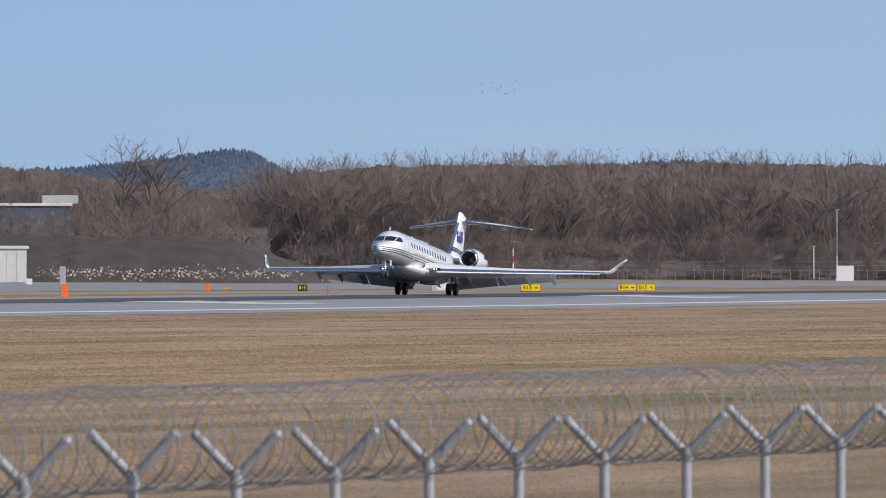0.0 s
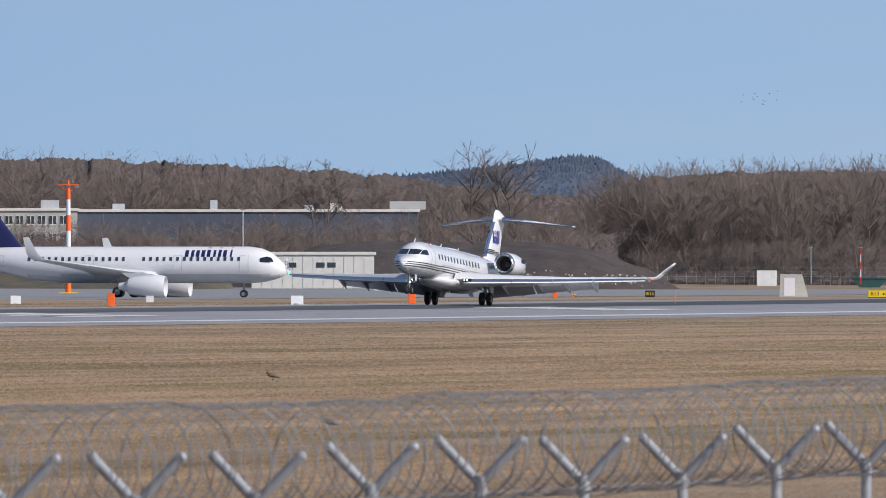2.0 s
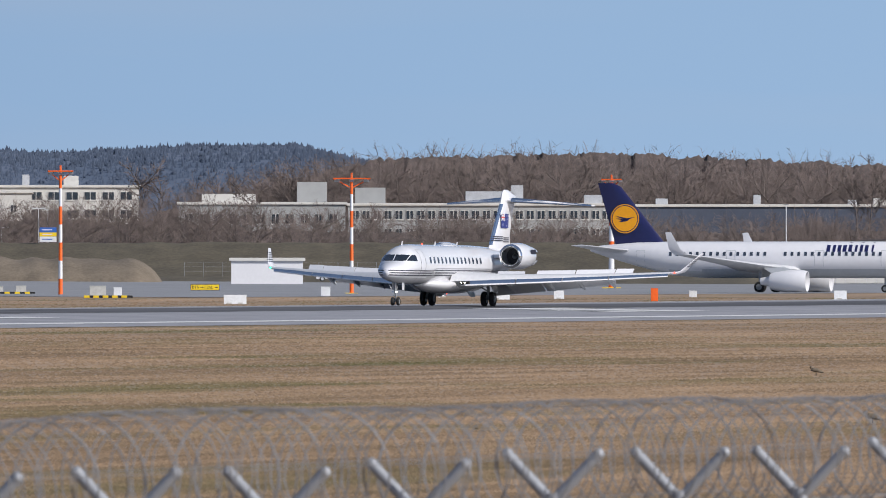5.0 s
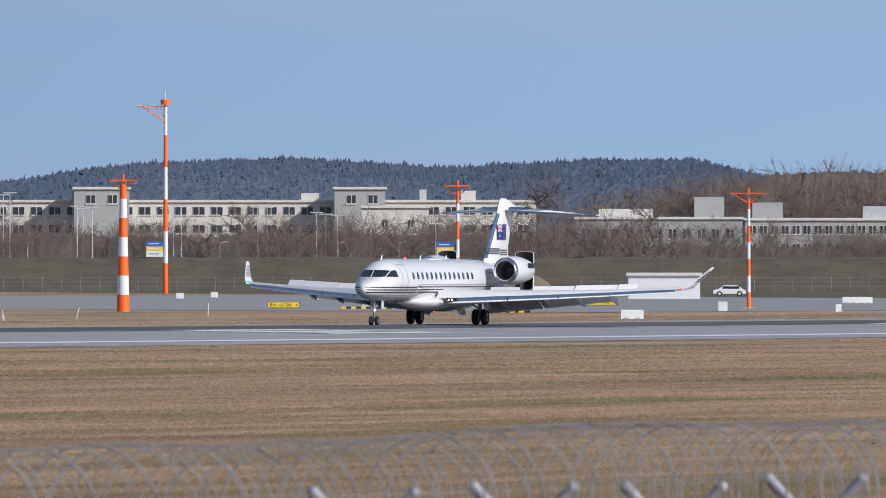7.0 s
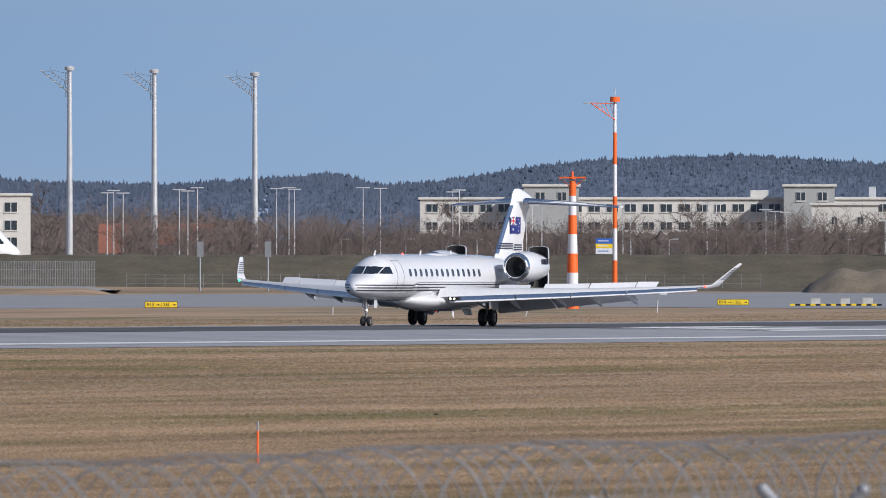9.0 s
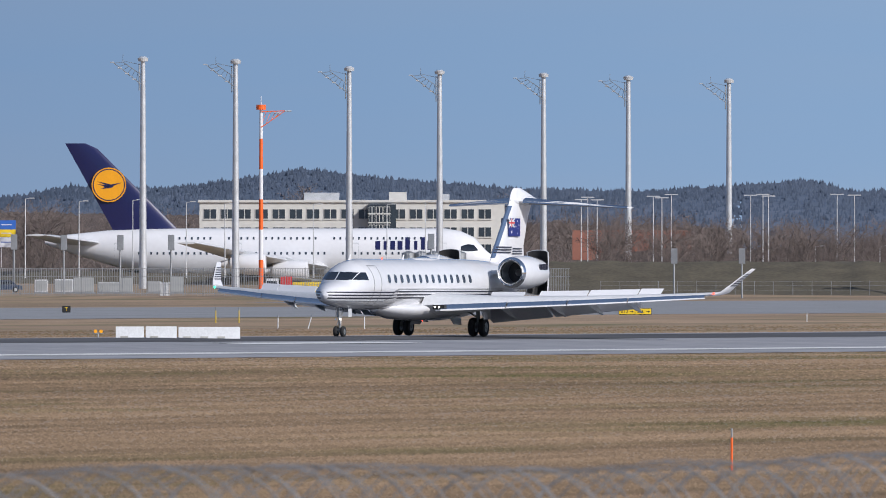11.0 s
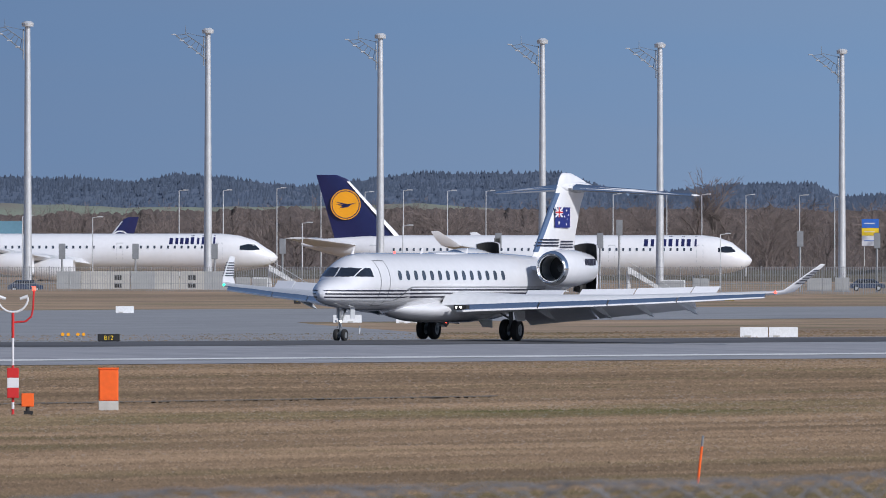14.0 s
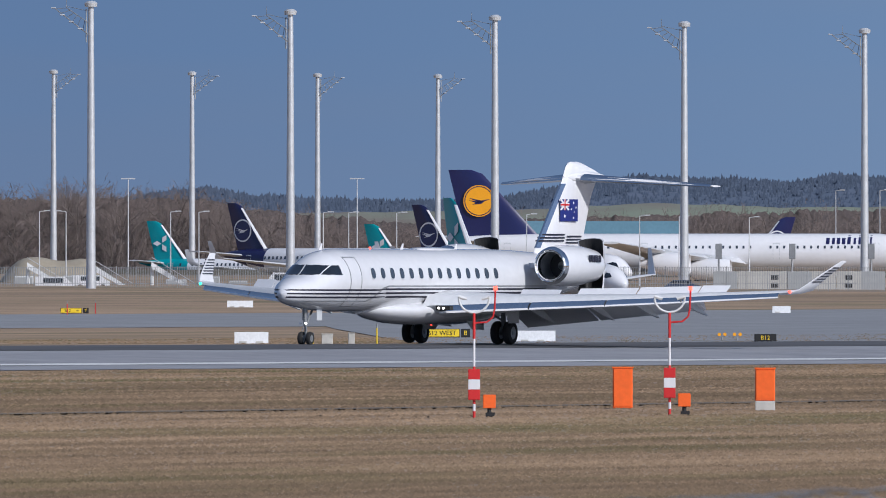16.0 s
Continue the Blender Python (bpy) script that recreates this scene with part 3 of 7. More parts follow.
    # thrust reverser doors, above and below each exhaust
    for s in (-1, 1):
        for up in (1, -1):
            bm = bmesh.new()
            rr = []
            for a, r in ((0, .80), (.5, .76), (1.0, .68)):
                o = [(a, .93 * r * math.sin(t), up * .93 * r * math.cos(t)) for t in (radians(-62 + 124 * i / 10) for i in range(11))]
                q = [(a, .93 * (r - .07) * math.sin(t), up * .93 * (r - .07) * math.cos(t)) for t in (radians(-62 + 124 * i / 10) for i in range(11))]
                rr.append(o + q[::-1])
            faces = loft(bm, rr)
            for fc in faces:
                fc.material_index = 1 if sum((v.co.y ** 2 + v.co.z ** 2) ** .5 - .93 * lerp(v.co.x, (0, .5, 1), (.80, .76, .68)) for v in fc.verts) / 4 < -.05 else 0
            ob = part("reverser_door", bm, [M["pearl"], M["black"]], jet, "thrust reverser door with dark inner face")
            JET_DOORS.append((ob, Vector((26.0 - g, s * 2.62, 3.52)), up))
    # nose undercarriage
    bm = bmesh.new()
    rod(bm, (3.0 - g, 0, 1.75), (3.14 - g, 0, .85), .085, sides=12)
    rod(bm, (3.14 - g, 0, .85), (3.18 - g, 0, .32), .055, sides=12)
    rod(bm, (3.05 - g, -.12, .62), (3.12 - g, 0, .95), .025, sides=6)
    rod(bm, (3.05 - g, .12, .62), (3.12 - g, 0, .95), .025, sides=6)
    rod(bm, (3.18 - g, -.24, .3), (3.18 - g, .24, .3), .045, sides=10)
    rod(bm, (3.15 - g, 0, .8), (3.9 - g, 0, 1.7), .045, sides=8)
    nl = part("nose_leg", bm, M["dull"], jet)
    for o in (-.2, .2):
        JET_WHEELS.append(wheel(nl, 3.18 - g, o, .29, .2))
    for s in (-1, 1):
        bm = bmesh.new()
        box(bm, 3.5 - g, 4.0 - g, s * .36 - .012, s * .36 + .012, 1.08, 1.62)
        part("nose_gear_door", bm, M["grey_belly"], nl)
        bm = bmesh.new()
        rod(bm, (2.93 - g, s * .13, .95), (2.88 - g, s * .13, .95), .05, sides=12)
        part("taxi_light", bm, LAMP if s < 0 else M["chrome"], nl)
    return jet


M["flag_blue"] = material("flag_blue", (.012, .02, .16), .35, vary=.06, size=1)
RED_LIGHT, GREEN_LIGHT, LAMP = glowing("red_light", (1, .05, .03), 6), glowing("green_light", (.05, 1, .4), 3), glowing("landing_lamp", (1, .95, .85), 5)
JET_WHEELS, JET_SPOILERS, JET_DOORS, MOVERS = [], [], [], []
JT = [float(i) for i in range(17)]
JX = [1346.28, 1293.25, 1241.1, 1190.09, 1140.42, 1092.22, 1045.61, 1000.61, 957.24, 915.43, 875.1, 836.08, 798.18, 761.14, 724.67, 688.6, 652.25]
jet = business_jet()

# ---------------------------------------------------------------- the field
def grass_material():
    m = material("winter_grass", (.232, .160, .098), .95, vary=.18, size=30, colour2=(.365, .250, .158), stretch=(.10, 1, 1))
    n, l = m.node_tree.nodes, m.node_tree.links
    p = n["Principled BSDF"]
    old = p.inputs["Base Color"].links[0].from_socket
    tc, mp, nz, rp, mx = n.new("ShaderNodeTexCoord"), n.new("ShaderNodeMapping"), n.new("ShaderNodeTexNoise"), n.new("ShaderNodeMapRange"), n.new("ShaderNodeMix")
    mp.inputs["Scale"].default_value = (.018, .075, 1)
    nz.inputs["Scale"].default_value, nz.inputs["Detail"].default_value = 1.0, 9
    nz.inputs["Roughness"].default_value = .65
    rp.inputs[1].default_value, rp.inputs[2].default_value = .50, .68
    mx.data_type = "RGBA"
    mx.inputs[7].default_value = (.14, .125, .05, 1)
    l.new(tc.outputs["Object"], mp.inputs[0])
    l.new(mp.outputs[0], nz.inputs["Vector"])
    l.new(nz.outputs[0], rp.inputs[0])
    l.new(rp.outputs[0], mx.inputs[0])
    l.new(old, mx.inputs[6])
    # fine blades: random darker and paler streaks, drawn out along the mowing
    mp2, nz2, rp2, mx2 = n.new("ShaderNodeMapping"), n.new("ShaderNodeTexNoise"), n.new("ShaderNodeMapRange"), n.new("ShaderNodeMix")
    mp2.inputs["Scale"].default_value, mp2.inputs["Rotation"].default_value = (.16, 1.6, 1), (0, 0, -.33)
    nz2.inputs["Scale"].default_value, nz2.inputs["Detail"].default_value = 1.0, 8
    rp2.inputs[1].default_value, rp2.inputs[2].default_value, rp2.inputs[3].default_value, rp2.inputs[4].default_value = .35, .62, .84, 1.07
    mx2.data_type, mx2.blend_type = "RGBA", "MULTIPLY"
    mx2.inputs[0].default_value = 1
    l.new(tc.outputs["Object"], mp2.inputs[0])
    l.new(mp2.outputs[0], nz2.inputs["Vector"])
    l.new(nz2.outputs[0], rp2.inputs[0])
    l.new(mx.outputs[2], mx2.inputs[6])
    l.new(rp2.outputs[0], mx2.inputs[7])
    l.new(mx2.outputs[2], p.inputs["Base Color"])
    return m


M["grass"] = grass_material()
strip("ground", [(-400, -900, 5200), (5000, -900, 5200)], M["grass"], 0, "dry brown winter grass of the airfield", step=50)
runway = strip("runway", [(290, -800, 4500), (364, -800, 4500)], M["asphalt"], .02, "grey asphalt runway with rubber marks", step=50)
strip("rubber_marks", [(319, -800, 2600), (335, -800, 2600)], M["tracks"], .035, parent=runway, label="black tyre rubber along the middle", step=50, kind="")
for y in (297, 356):
    strip("edge_line", [(y, -800, 4500), (y + 2.2, -800, 4500)], M["line"], .035, parent=runway, label="", step=50, kind="")
for x in (787, 937, 1083, 1230, 1385, 1540):
    for y in (309, 313, 317):
        if x not in (787, 1540) or y == 313:
            strip("touchdown_bar", [(y, x - 12, x + 12), (y + 2.6, x - 12, x + 12)], M["line"], .045, parent=runway, label="", step=12, kind="")
strip("taxiway_main", [(548, -800, 1700), (655, -800, 1700)], M["dark_asphalt"], .02, "grey taxiway beyond the runway")
strip("taxiway_hold", [(452, 1430, 3600), (525, 1520, 3600), (560, 1560, 2200), (700, 1730, 2350)], M["dark_asphalt"], .025, "wide grey taxiway by the holding points")
# ---------------------------------------------------------------- airliners
def crane_disc(parent, cx, cz, r, s, y, ring, fill, bird):
    """A round tail mark: ring, disc and a flying bird, drawn as plain shapes. y: the fin's side."""
    def disc(name, r0, mat, lift):
        bm = bmesh.new()
        prism(bm, [(cx + r0 * math.cos(a), y + s * lift, cz + r0 * math.sin(a)) for a in (2 * math.pi * i / 32 for i in range(32))], (0, s * .012, 0))
        return part(name, bm, mat, parent)
    disc("tail_ring", r, ring, .0)
    if ring == fill:
        disc("tail_band", r * .93, bird, .014)
    d = disc("tail_disc", r * .87, fill, .028)
    bm = bmesh.new()
    for pts in ([(-.30, -.10), (-.05, -.20), (.18, -.16), (.34, -.02), (.74, .12), (.36, .07), (.16, .03), (-.08, -.02)], [(-.70, .20), (-.20, .10), (.16, .02), (.10, -.10), (-.24, .02)], [(-.66, .04), (-.25, .0), (.06, -.06), (-.02, -.14), (-.34, -.06)], [(-.46, -.24), (-.10, -.20), (.02, -.12), (-.2, -.12)]):
        prism(bm, [(cx - u * r, y + s * .05, cz + v * r) for u, v in pts], (0, s * .01, 0))
    part("bird_mark", bm, bird, d)


def airliner(name, label, length, dia, span, height, x, y, z, turn, tail, word="", word_at=.25, engines=1, double=False, logo="", sharklet=True, belly=0.0, rear=None, marks=(), gear=True, cat="airliner", pitch=.75):
    """Nose at local x = 0, tail towards +x, belly base at z = 0 on the ground. turn: degrees of the aft direction from +x."""
    a = thing(name, x, y, z, turn, label, cat)
    r, L = dia / 2, length
    clear = height * .13 if not double else 2.0
    zc = clear + r * (1.0 if not double else 1.17)
    hh = r * (1.17 if double else 1.0)
    st = [(0, zc - .25 * r, .02, .02, .02), (.006 * L, zc - .25 * r, .22 * r, .2 * r, .24 * r), (.02 * L, zc - .22 * r, .46 * r, .42 * r, .46 * r), (.045 * L, zc - .12 * r, .74 * r, .76 * hh, .72 * r), (.075 * L, zc - .05 * r, .91 * r, .94 * hh, .9 * hh), (.11 * L, zc, r, hh, hh),
          (.4 * L, zc, r, hh, hh), (.66 * L, zc, r, hh, hh), (.76 * L, zc + .06 * r, .93 * r, .94 * hh, .9 * hh), (.86 * L, zc + .26 * r, .66 * r, .70 * hh, .62 * hh), (.95 * L, zc + .44 * r, .32 * r, .38 * hh, .3 * hh), (L, zc + .56 * r, .09 * r, .1 * r, .1 * r)]
    bm = bmesh.new()
    fs = loft(bm, fuselage(st, 36))
    mats = [M["airliner"], rear or M["airliner"], M["grey_belly"]]
    for f in fs:
        c = f.calc_center_median()
        if rear and c.x > .80 * L + (c.z - zc) * -.7:
            f.material_index = 1
        elif dia > 3.5 and dia < 4.5 and c.z < zc - .52 * hh and .03 * L < c.x < .9 * L:
            f.material_index = 2
    body = part("fuselage", bm, mats, a, smooth=True)

    def skin(xx, zz, s, out=.02):
        c, w, hu, hd = (lerp(xx, [q[0] for q in st], [q[i] for q in st]) for i in (1, 2, 3, 4))
        q = max(-1, min(1, (zz - c) / (hu if zz > c else hd)))
        return Vector((xx, s * (w * math.sqrt(1 - q * q) + out), zz))

    def plate(nm, rows, mat, s, out=.02, parent=body):
        bm = bmesh.new()
        rings = []
        for xx, z0, z1 in rows:
            p = [skin(xx, z0 + (z1 - z0) * i / 3, s, out) for i in range(4)]
            q = [skin(xx, z0 + (z1 - z0) * i / 3, s, out - .04) for i in range(4)]
            rings.append(p + q[::-1])
        loft(bm, rings)
        return part(nm, bm, mat, parent)
    for s in (-1, 1):
        plate("cockpit_window", [(.030 * L + dia * .06, zc + .16 * r, zc + .22 * r), (.040 * L + dia * .05, zc + .13 * r, zc + .42 * r), (.052 * L + dia * .05, zc + .13 * r, zc + .46 * r), (.068 * L + dia * .05, zc + .16 * r, zc + .36 * r)], M["glass"], s, .03)
        # cabin windows
        rows = [(zc + .22 * r, .13, .80)] if not double else [(zc - .02 * r, .14, .80), (zc + .66 * r, .16, .72)]
        step = pitch
        for zz, u0, u1 in rows:
            xx = u0 * L
            k = 0
            while xx < u1 * L:
                k += 1
                if k % 17 not in (0, 16):
                    plate("cabin_window", [(xx, zz, zz + .42), (xx + .3, zz, zz + .42)], M["window"], s, .03)
                xx += step
        for u in (.105, .30, .56, .83):
            xx = u * L
            for nm, rw in (("door_seam", [(xx, zc - .35 * r, zc + .5 * r), (xx + .06, zc - .35 * r, zc + .5 * r)]), ("door_seam", [(xx + .95, zc - .35 * r, zc + .5 * r), (xx + 1.01, zc - .35 * r, zc + .5 * r)]), ("door_seam", [(xx, zc + .48 * r, zc + .52 * r), (xx + 1.0, zc + .48 * r, zc + .52 * r)])):
                plate(nm, rw, M["grey_belly"], s, .02)
        # wing
        root, tipx = .36 * L, .36 * L + span * .5 * .50
        bm = bmesh.new()
        zw = zc - .6 * r
        half = span / 2
        wing(bm, [(s * r * .6, root, zw, .20 * L, .12), (s * half * .36, root + half * .36 * .52, zw + half * .36 * .09, .115 * L, .11), (s * half * .97, root + half * .97 * .52, zw + half * .97 * .10, .042 * L, .10)])
        w = part("wing", bm, M["wing_grey"], a, smooth=True)
        if sharklet:
            bm = bmesh.new()
            xt, zt, c = root + half * .97 * .52, zw + half * .097, .042 * L
            loft(bm, [aerofoil(xt + dx, s * yy, zt + dz, cc, cc * .09) for dx, yy, dz, cc in ((0, half * .97, 0, c), (.5 * c, half * .99, .35 * c, .8 * c), (1.1 * c, half * 1.0, (1.5 if L < 45 else .75) * c, .42 * c))])
            part("sharklet", bm, M["airliner"], w, smooth=True)
        for i in range(engines):
            yy = half * (.32 + .30 * i)
            er, ex = r * (.62 if not double else .48), root + yy * .52 - (.045 if L > 45 or dia < 3.5 else .115) * L
            ez = zw + yy * .09 - er * (1.0 if L > 45 or dia < 3.5 else 1.35)
            bm = bmesh.new()
            loft(bm, [[(ex + b * er, s * yy + q * er * math.sin(t), ez + q * er * math.cos(t)) for t in (2 * math.pi * k / 24 for k in range(24))] for b, q in ((.35, .76), (.0, .84), (.0, .9), (.4, 1), (1.6, 1), (2.8, .84), (3.3, .7), (3.3, .5), (4.2, .3))], cap=False)
            e = part("engine", bm, M["airliner"], a, smooth=True)
            bm = bmesh.new()
            rod(bm, (ex + .35 * er, s * yy, ez), (ex + .5 * er, s * yy, ez), er * .77, sides=20)
            part("fan", bm, M["dull"], e)
            bm = bmesh.new()
            prism(bm, [(ex + .8 * er, s * yy - .12, ez + .8 * er), (ex + 3.2 * er, s * yy - .12, ez + .7 * er), (ex + 4 * er, s * yy - .12, ez + 1.2 * er), (ex + 2 * er, s * yy - .12, ez + 1.25 * er)], (0, .24, 0))
            part("pylon", bm, M["grey_belly"], e)
        # tailplane
        bm = bmesh.new()
        ts = .18 * span
        wing(bm, [(s * .1, .86 * L, zc + .45 * r, .11 * L, .09), (s * ts, .86 * L + ts * .65, zc + .45 * r + ts * .1, .045 * L, .09)])
        part("tailplane", bm, M["wing_grey"], a, smooth=True)
        if gear:
            gx = .475 * L
            bm = bmesh.new()
            rod(bm, (gx, s * dia * .95, zw), (gx, s * dia * .95, .5), .18, sides=10)
            lg = part("main_leg", bm, M["dull"], a)
            for o in (-.45, .45):
                wheel(lg, gx, s * dia * .95 + o, .58, .42)
    if gear:
        bm = bmesh.new()
        rod(bm, (.13 * L, 0, zc - .9 * r), (.13 * L, 0, .4), .12, sides=10)
        lg = part("nose_leg", bm, M["dull"], a)
        for o in (-.25, .25):
            wheel(lg, .13 * L, o, .4, .22)
    # fin
    fz0, fz1 = zc + .72 * hh, height
    H = fz1 - fz0
    fx0 = (.69 if double else .772) * L
    fx1 = fx0 + H * (1.0 if double else .92 if L > 45 else .80)
    bm = bmesh.new()
    c0, c1 = .152 * L, .060 * L
    rings = []
    for q, extra in ((-.1, 0), (0, 0), (.35, 0), (.94, 0), (1, .25)):
        z_, x_, c_ = fz0 + H * q, fx0 + (fx1 - fx0) * q + extra * c1, c0 + (c1 - c0) * q - extra * c1
        rings.append([(p[0], p[2], z_) for p in aerofoil(x_, 0, 0, c_, max(.07 * c_, .2), 8)])
    loft(bm, rings)
    fin = part("fin", bm, tail, a, smooth=True)
    if logo in ("white", "rhombs") or 60 < L < 70:
        bm = bmesh.new()
        loft(bm, [[(x_ - .05, 0, z_), (x_ + .03 * c_, .045 * c_, z_), (x_ + .07 * c_, .062 * c_, z_), (x_ + .07 * c_, -.062 * c_, z_), (x_ + .03 * c_, -.045 * c_, z_)] for z_, x_, c_ in ((fz0 + H * q, fx0 + (fx1 - fx0) * q, c0 + (c1 - c0) * q) for q in (-.02, .9))])
        part("fin_leading_edge", bm, M["airliner"], fin)
    for s in (-1, 1):
        q = .55 if L > 45 else .44
        c_ = c0 + (c1 - c0) * q
        if logo == "amber":
            crane_disc(fin, fx0 + (fx1 - fx0) * q + c_ * .54, fz0 + H * q, min(.38 * c_, .23 * H), s, s * max(.062 * c_, .2), M["amber"], M["amber"], M["navy"])
        elif logo == "white":
            crane_disc(fin, fx0 + (fx1 - fx0) * q + c_ * .54, fz0 + H * q, min(.38 * c_, .25 * H), s, s * max(.062 * c_, .2), M["airliner"], M["navy"], M["airliner"])
        elif logo == "rhombs":
            bm = bmesh.new()
            xx, zz, R = fx0 + (fx1 - fx0) * q + c_ * .54, fz0 + H * q, .145 * H
            for ang in (90, 210, 330):
                u = Vector((math.cos(radians(ang)), 0, math.sin(radians(ang)))) * R
                v = Vector((math.cos(radians(ang + 60)), 0, math.sin(radians(ang + 60)))) * R
                o = Vector((xx, s * max(.062 * c_, .2), zz)) + (u + v) * .08
                prism(bm, [o, o + u * .9, o + (u + v) * .9, o + v * .9], (0, s * .02, 0))
            part("tail_mark", bm, M["airliner"], fin)
    # operator's name is a mark: a run of plain bars
    if word:
        for s in (-1, 1):
            xx = word_at * L
            hgt = word[1]
            for k in range(word[0]):
                tall = 1.0 if k in (0, 2, 4) else .72
                wdt = hgt * (.22, .40, .34, .28, .40, .42, .40, .34, .42)[k % 9]
                z0 = (zc + (.44 if not double else .20) * r)
                q = xx + k * hgt * .60
                plate("lettering_bar", [(q, z0, z0 + hgt * tall), (q + wdt * .95, z0, z0 + hgt * tall)], M["navy"], s, .03)
    return a


def park(name, label, k_nose, d, turn_from_view, z=None, **kw):
    """Put an airliner with its nose at bearing k; turn_from_view: degrees from broadside, nose to the right, + swings the nose towards the camera."""
    x, y = spot(k_nose, d)
    b = math.degrees(bearing(k_nose))
    aft = b + 90 + turn_from_view * -1  # the aft direction points left in the view
    return airliner(name, label, x=x, y=y, z=ground_z(x, y) if z is None else z, turn=aft, **kw)


A320 = dict(length=37.6, dia=3.95, span=35.8, height=11.8, engines=1)
a320 = park("airliner", "white narrow-body airliner with navy tail taxiing towards the runway", -105, 1760, 13, tail=M["navy"], logo="amber", word=(9, 1.0), word_at=.155, **A320)
def taxi(t):
    """The airliner's way along the connecting taxiway: bearing of its nose at time t."""
    return -105 + 58 * (t - 2.0)


bx, by = math.cos(bearing(-105) - math.pi / 2), math.sin(bearing(-105) - math.pi / 2)
rows = []
for t in [i * 1.0 for i in range(17)]:
    x, y = spot(-105, 1760)
    m = (taxi(t) + 105) * 1760 / F
    rows.append((t, pose(x + bx * m, y + by * m, ground_z(x + bx * m, y + by * m) + .02, 0, 0, math.degrees(bearing(-105)) + 77)))
MOVERS.append((a320, rows))
park("double_deck_airliner", "white double-deck airliner with navy tail parked on the apron", -3038, 2640, 2, z=1.3, length=72.7, dia=7.14, span=79.7, height=24.1, engines=2, double=True, tail=M["navy"], logo="amber", word=(9, 2.0), word_at=.12, sharklet=False, pitch=1.0)
park("wide_body_airliner", "white wide-body twin-engine airliner with navy tail parked on the apron", -4109, 2410, 4, z=1.5, length=66.8, dia=5.96, span=64.7, height=17.1, tail=M["navy"], logo="amber", word=(9, 1.5), word_at=.12, pitch=1.0)
park("wide_body_airliner", "long white four-engine airliner with navy tail parked on the apron", -4948, 2400, 6, z=2.0, length=75.3, dia=5.64, span=63, height=17.3, engines=2, tail=M["navy"], logo="amber", word=(9, 1.3), word_at=.12, sharklet=False, pitch=1.0)
park("airliner", "white narrow-body airliner with navy rear body parked beside other jets", -5484, 2070, 40, z=.9, tail=M["navy"], logo="white", rear=M["navy"], word=(13, .9), word_at=.14, **A320)
park("airliner", "white narrow-body airliner with navy rear fuselage and ringed tail mark", -5843, 2260, 40, z=2.0, tail=M["navy"], logo="white", rear=M["navy"], **A320)
REGIONAL = dict(length=38.65, dia=3.0, span=28.7, height=10.5, engines=1)
park("regional_jet", "white and teal regional jet parked on the apron", -5975, 2650, 25, z=2.2, tail=M["teal"], logo="rhombs", rear=M["teal"], **REGIONAL)
park("regional_jet", "white regional jet with teal tail behind other parked jets", -5586, 2500, 30, z=1.2, tail=M["teal"], logo="rhombs", rear=M["teal"], **REGIONAL)
rj = park("regional_jet", "white regional jet with teal tail taxiing on the taxiway", -5512, 1490, 53, tail=M["teal"], logo="rhombs", word=(9, .55), word_at=.17, **REGIONAL)
# it turns slowly off the taxiway towards the runway: rows (time, bearing of its nose, turn from broadside)
MOVERS.append((rj, [(t, pose(*spot(k, 1490 + 4 * (15 - t)), .15, 0, 0, math.degrees(bearing(k)) + 90 - turn)) for t, k, turn in ((0, -6400, 5), (4, -6180, 10), (8, -5920, 22), (12, -5640, 38), (14, -5530, 49), (15, -5508, 56), (16, -5495, 63))]))
park("airliner", "white narrow-body airliner with navy tail parked behind a longer one", -5588, 2700, 180, z=1.7, tail=M["navy"], logo="white", **A320)
# ---------------------------------------------------------------- flood-light masts
def apron_mast(H):
    m = thing("floodlight_mast", 0, 0, 0, 0, "tall grey steel floodlight mast with lamp arm at top", "light mast", "apron floodlight masts")
    bm = bmesh.new()
    rod(bm, (0, 0, 0), (0, 0, H), .58, .34, sides=16)
    part("pole", bm, M["steel"], m, smooth=True)
    bm = bmesh.new()
    rod(bm, (0, 0, H), (0, 0, H + .45), .72, .78, sides=16)
    rod(bm, (0, 0, H + .45), (0, 0, H + .7), .78, .4, sides=16)
    part("cap", bm, M["steel"], m)
    bm = bmesh.new()
    a0, a1, b0, b1 = Vector((-.3, 0, H - 3.3)), Vector((-4.2, 0, H - .25)), Vector((-.3, 0, H - 1.9)), Vector((-2.9, 0, H - .1))
    for w in (-.35, .35):
        o = Vector((0, w, 0))
        rod(bm, a0 + o, a1 + o, .06, sides=5)
        rod(bm, b0 + o, b1 + o, .05, sides=5)
    for i in range(7):
        p, q = a0.lerp(a1, i / 6), b0.lerp(b1, i / 6)
        rod(bm, p + Vector((0, -.35, 0)), p + Vector((0, .35, 0)), .035, sides=4)
        rod(bm, p + Vector((0, .35, 0)), q + Vector((0, .35, 0)), .035, sides=4)
    rod(bm, (-.3, 0, H - .5), (-3.0, 0, H + .1), .03, sides=4)
    rod(bm, (-2.9, 0, H - .1), (-2.9, 0, H + 1.0), .03, sides=4)
    rod(bm, (-.55, 0, H - 4.2), (-.55, 0, H - .3), .09, sides=6)
    arm = part("lamp_arm", bm, M["dull"], m)
    for i in range(4):
        p = a0.lerp(a1, .2 + i * .27)
        bm = bmesh.new()
        box(bm, p.x - .5, p.x + .1, -.55, .55, p.z + .02, p.z + .16, .03)
        part("lamp_head", bm, M["steel"], arm)
    return m


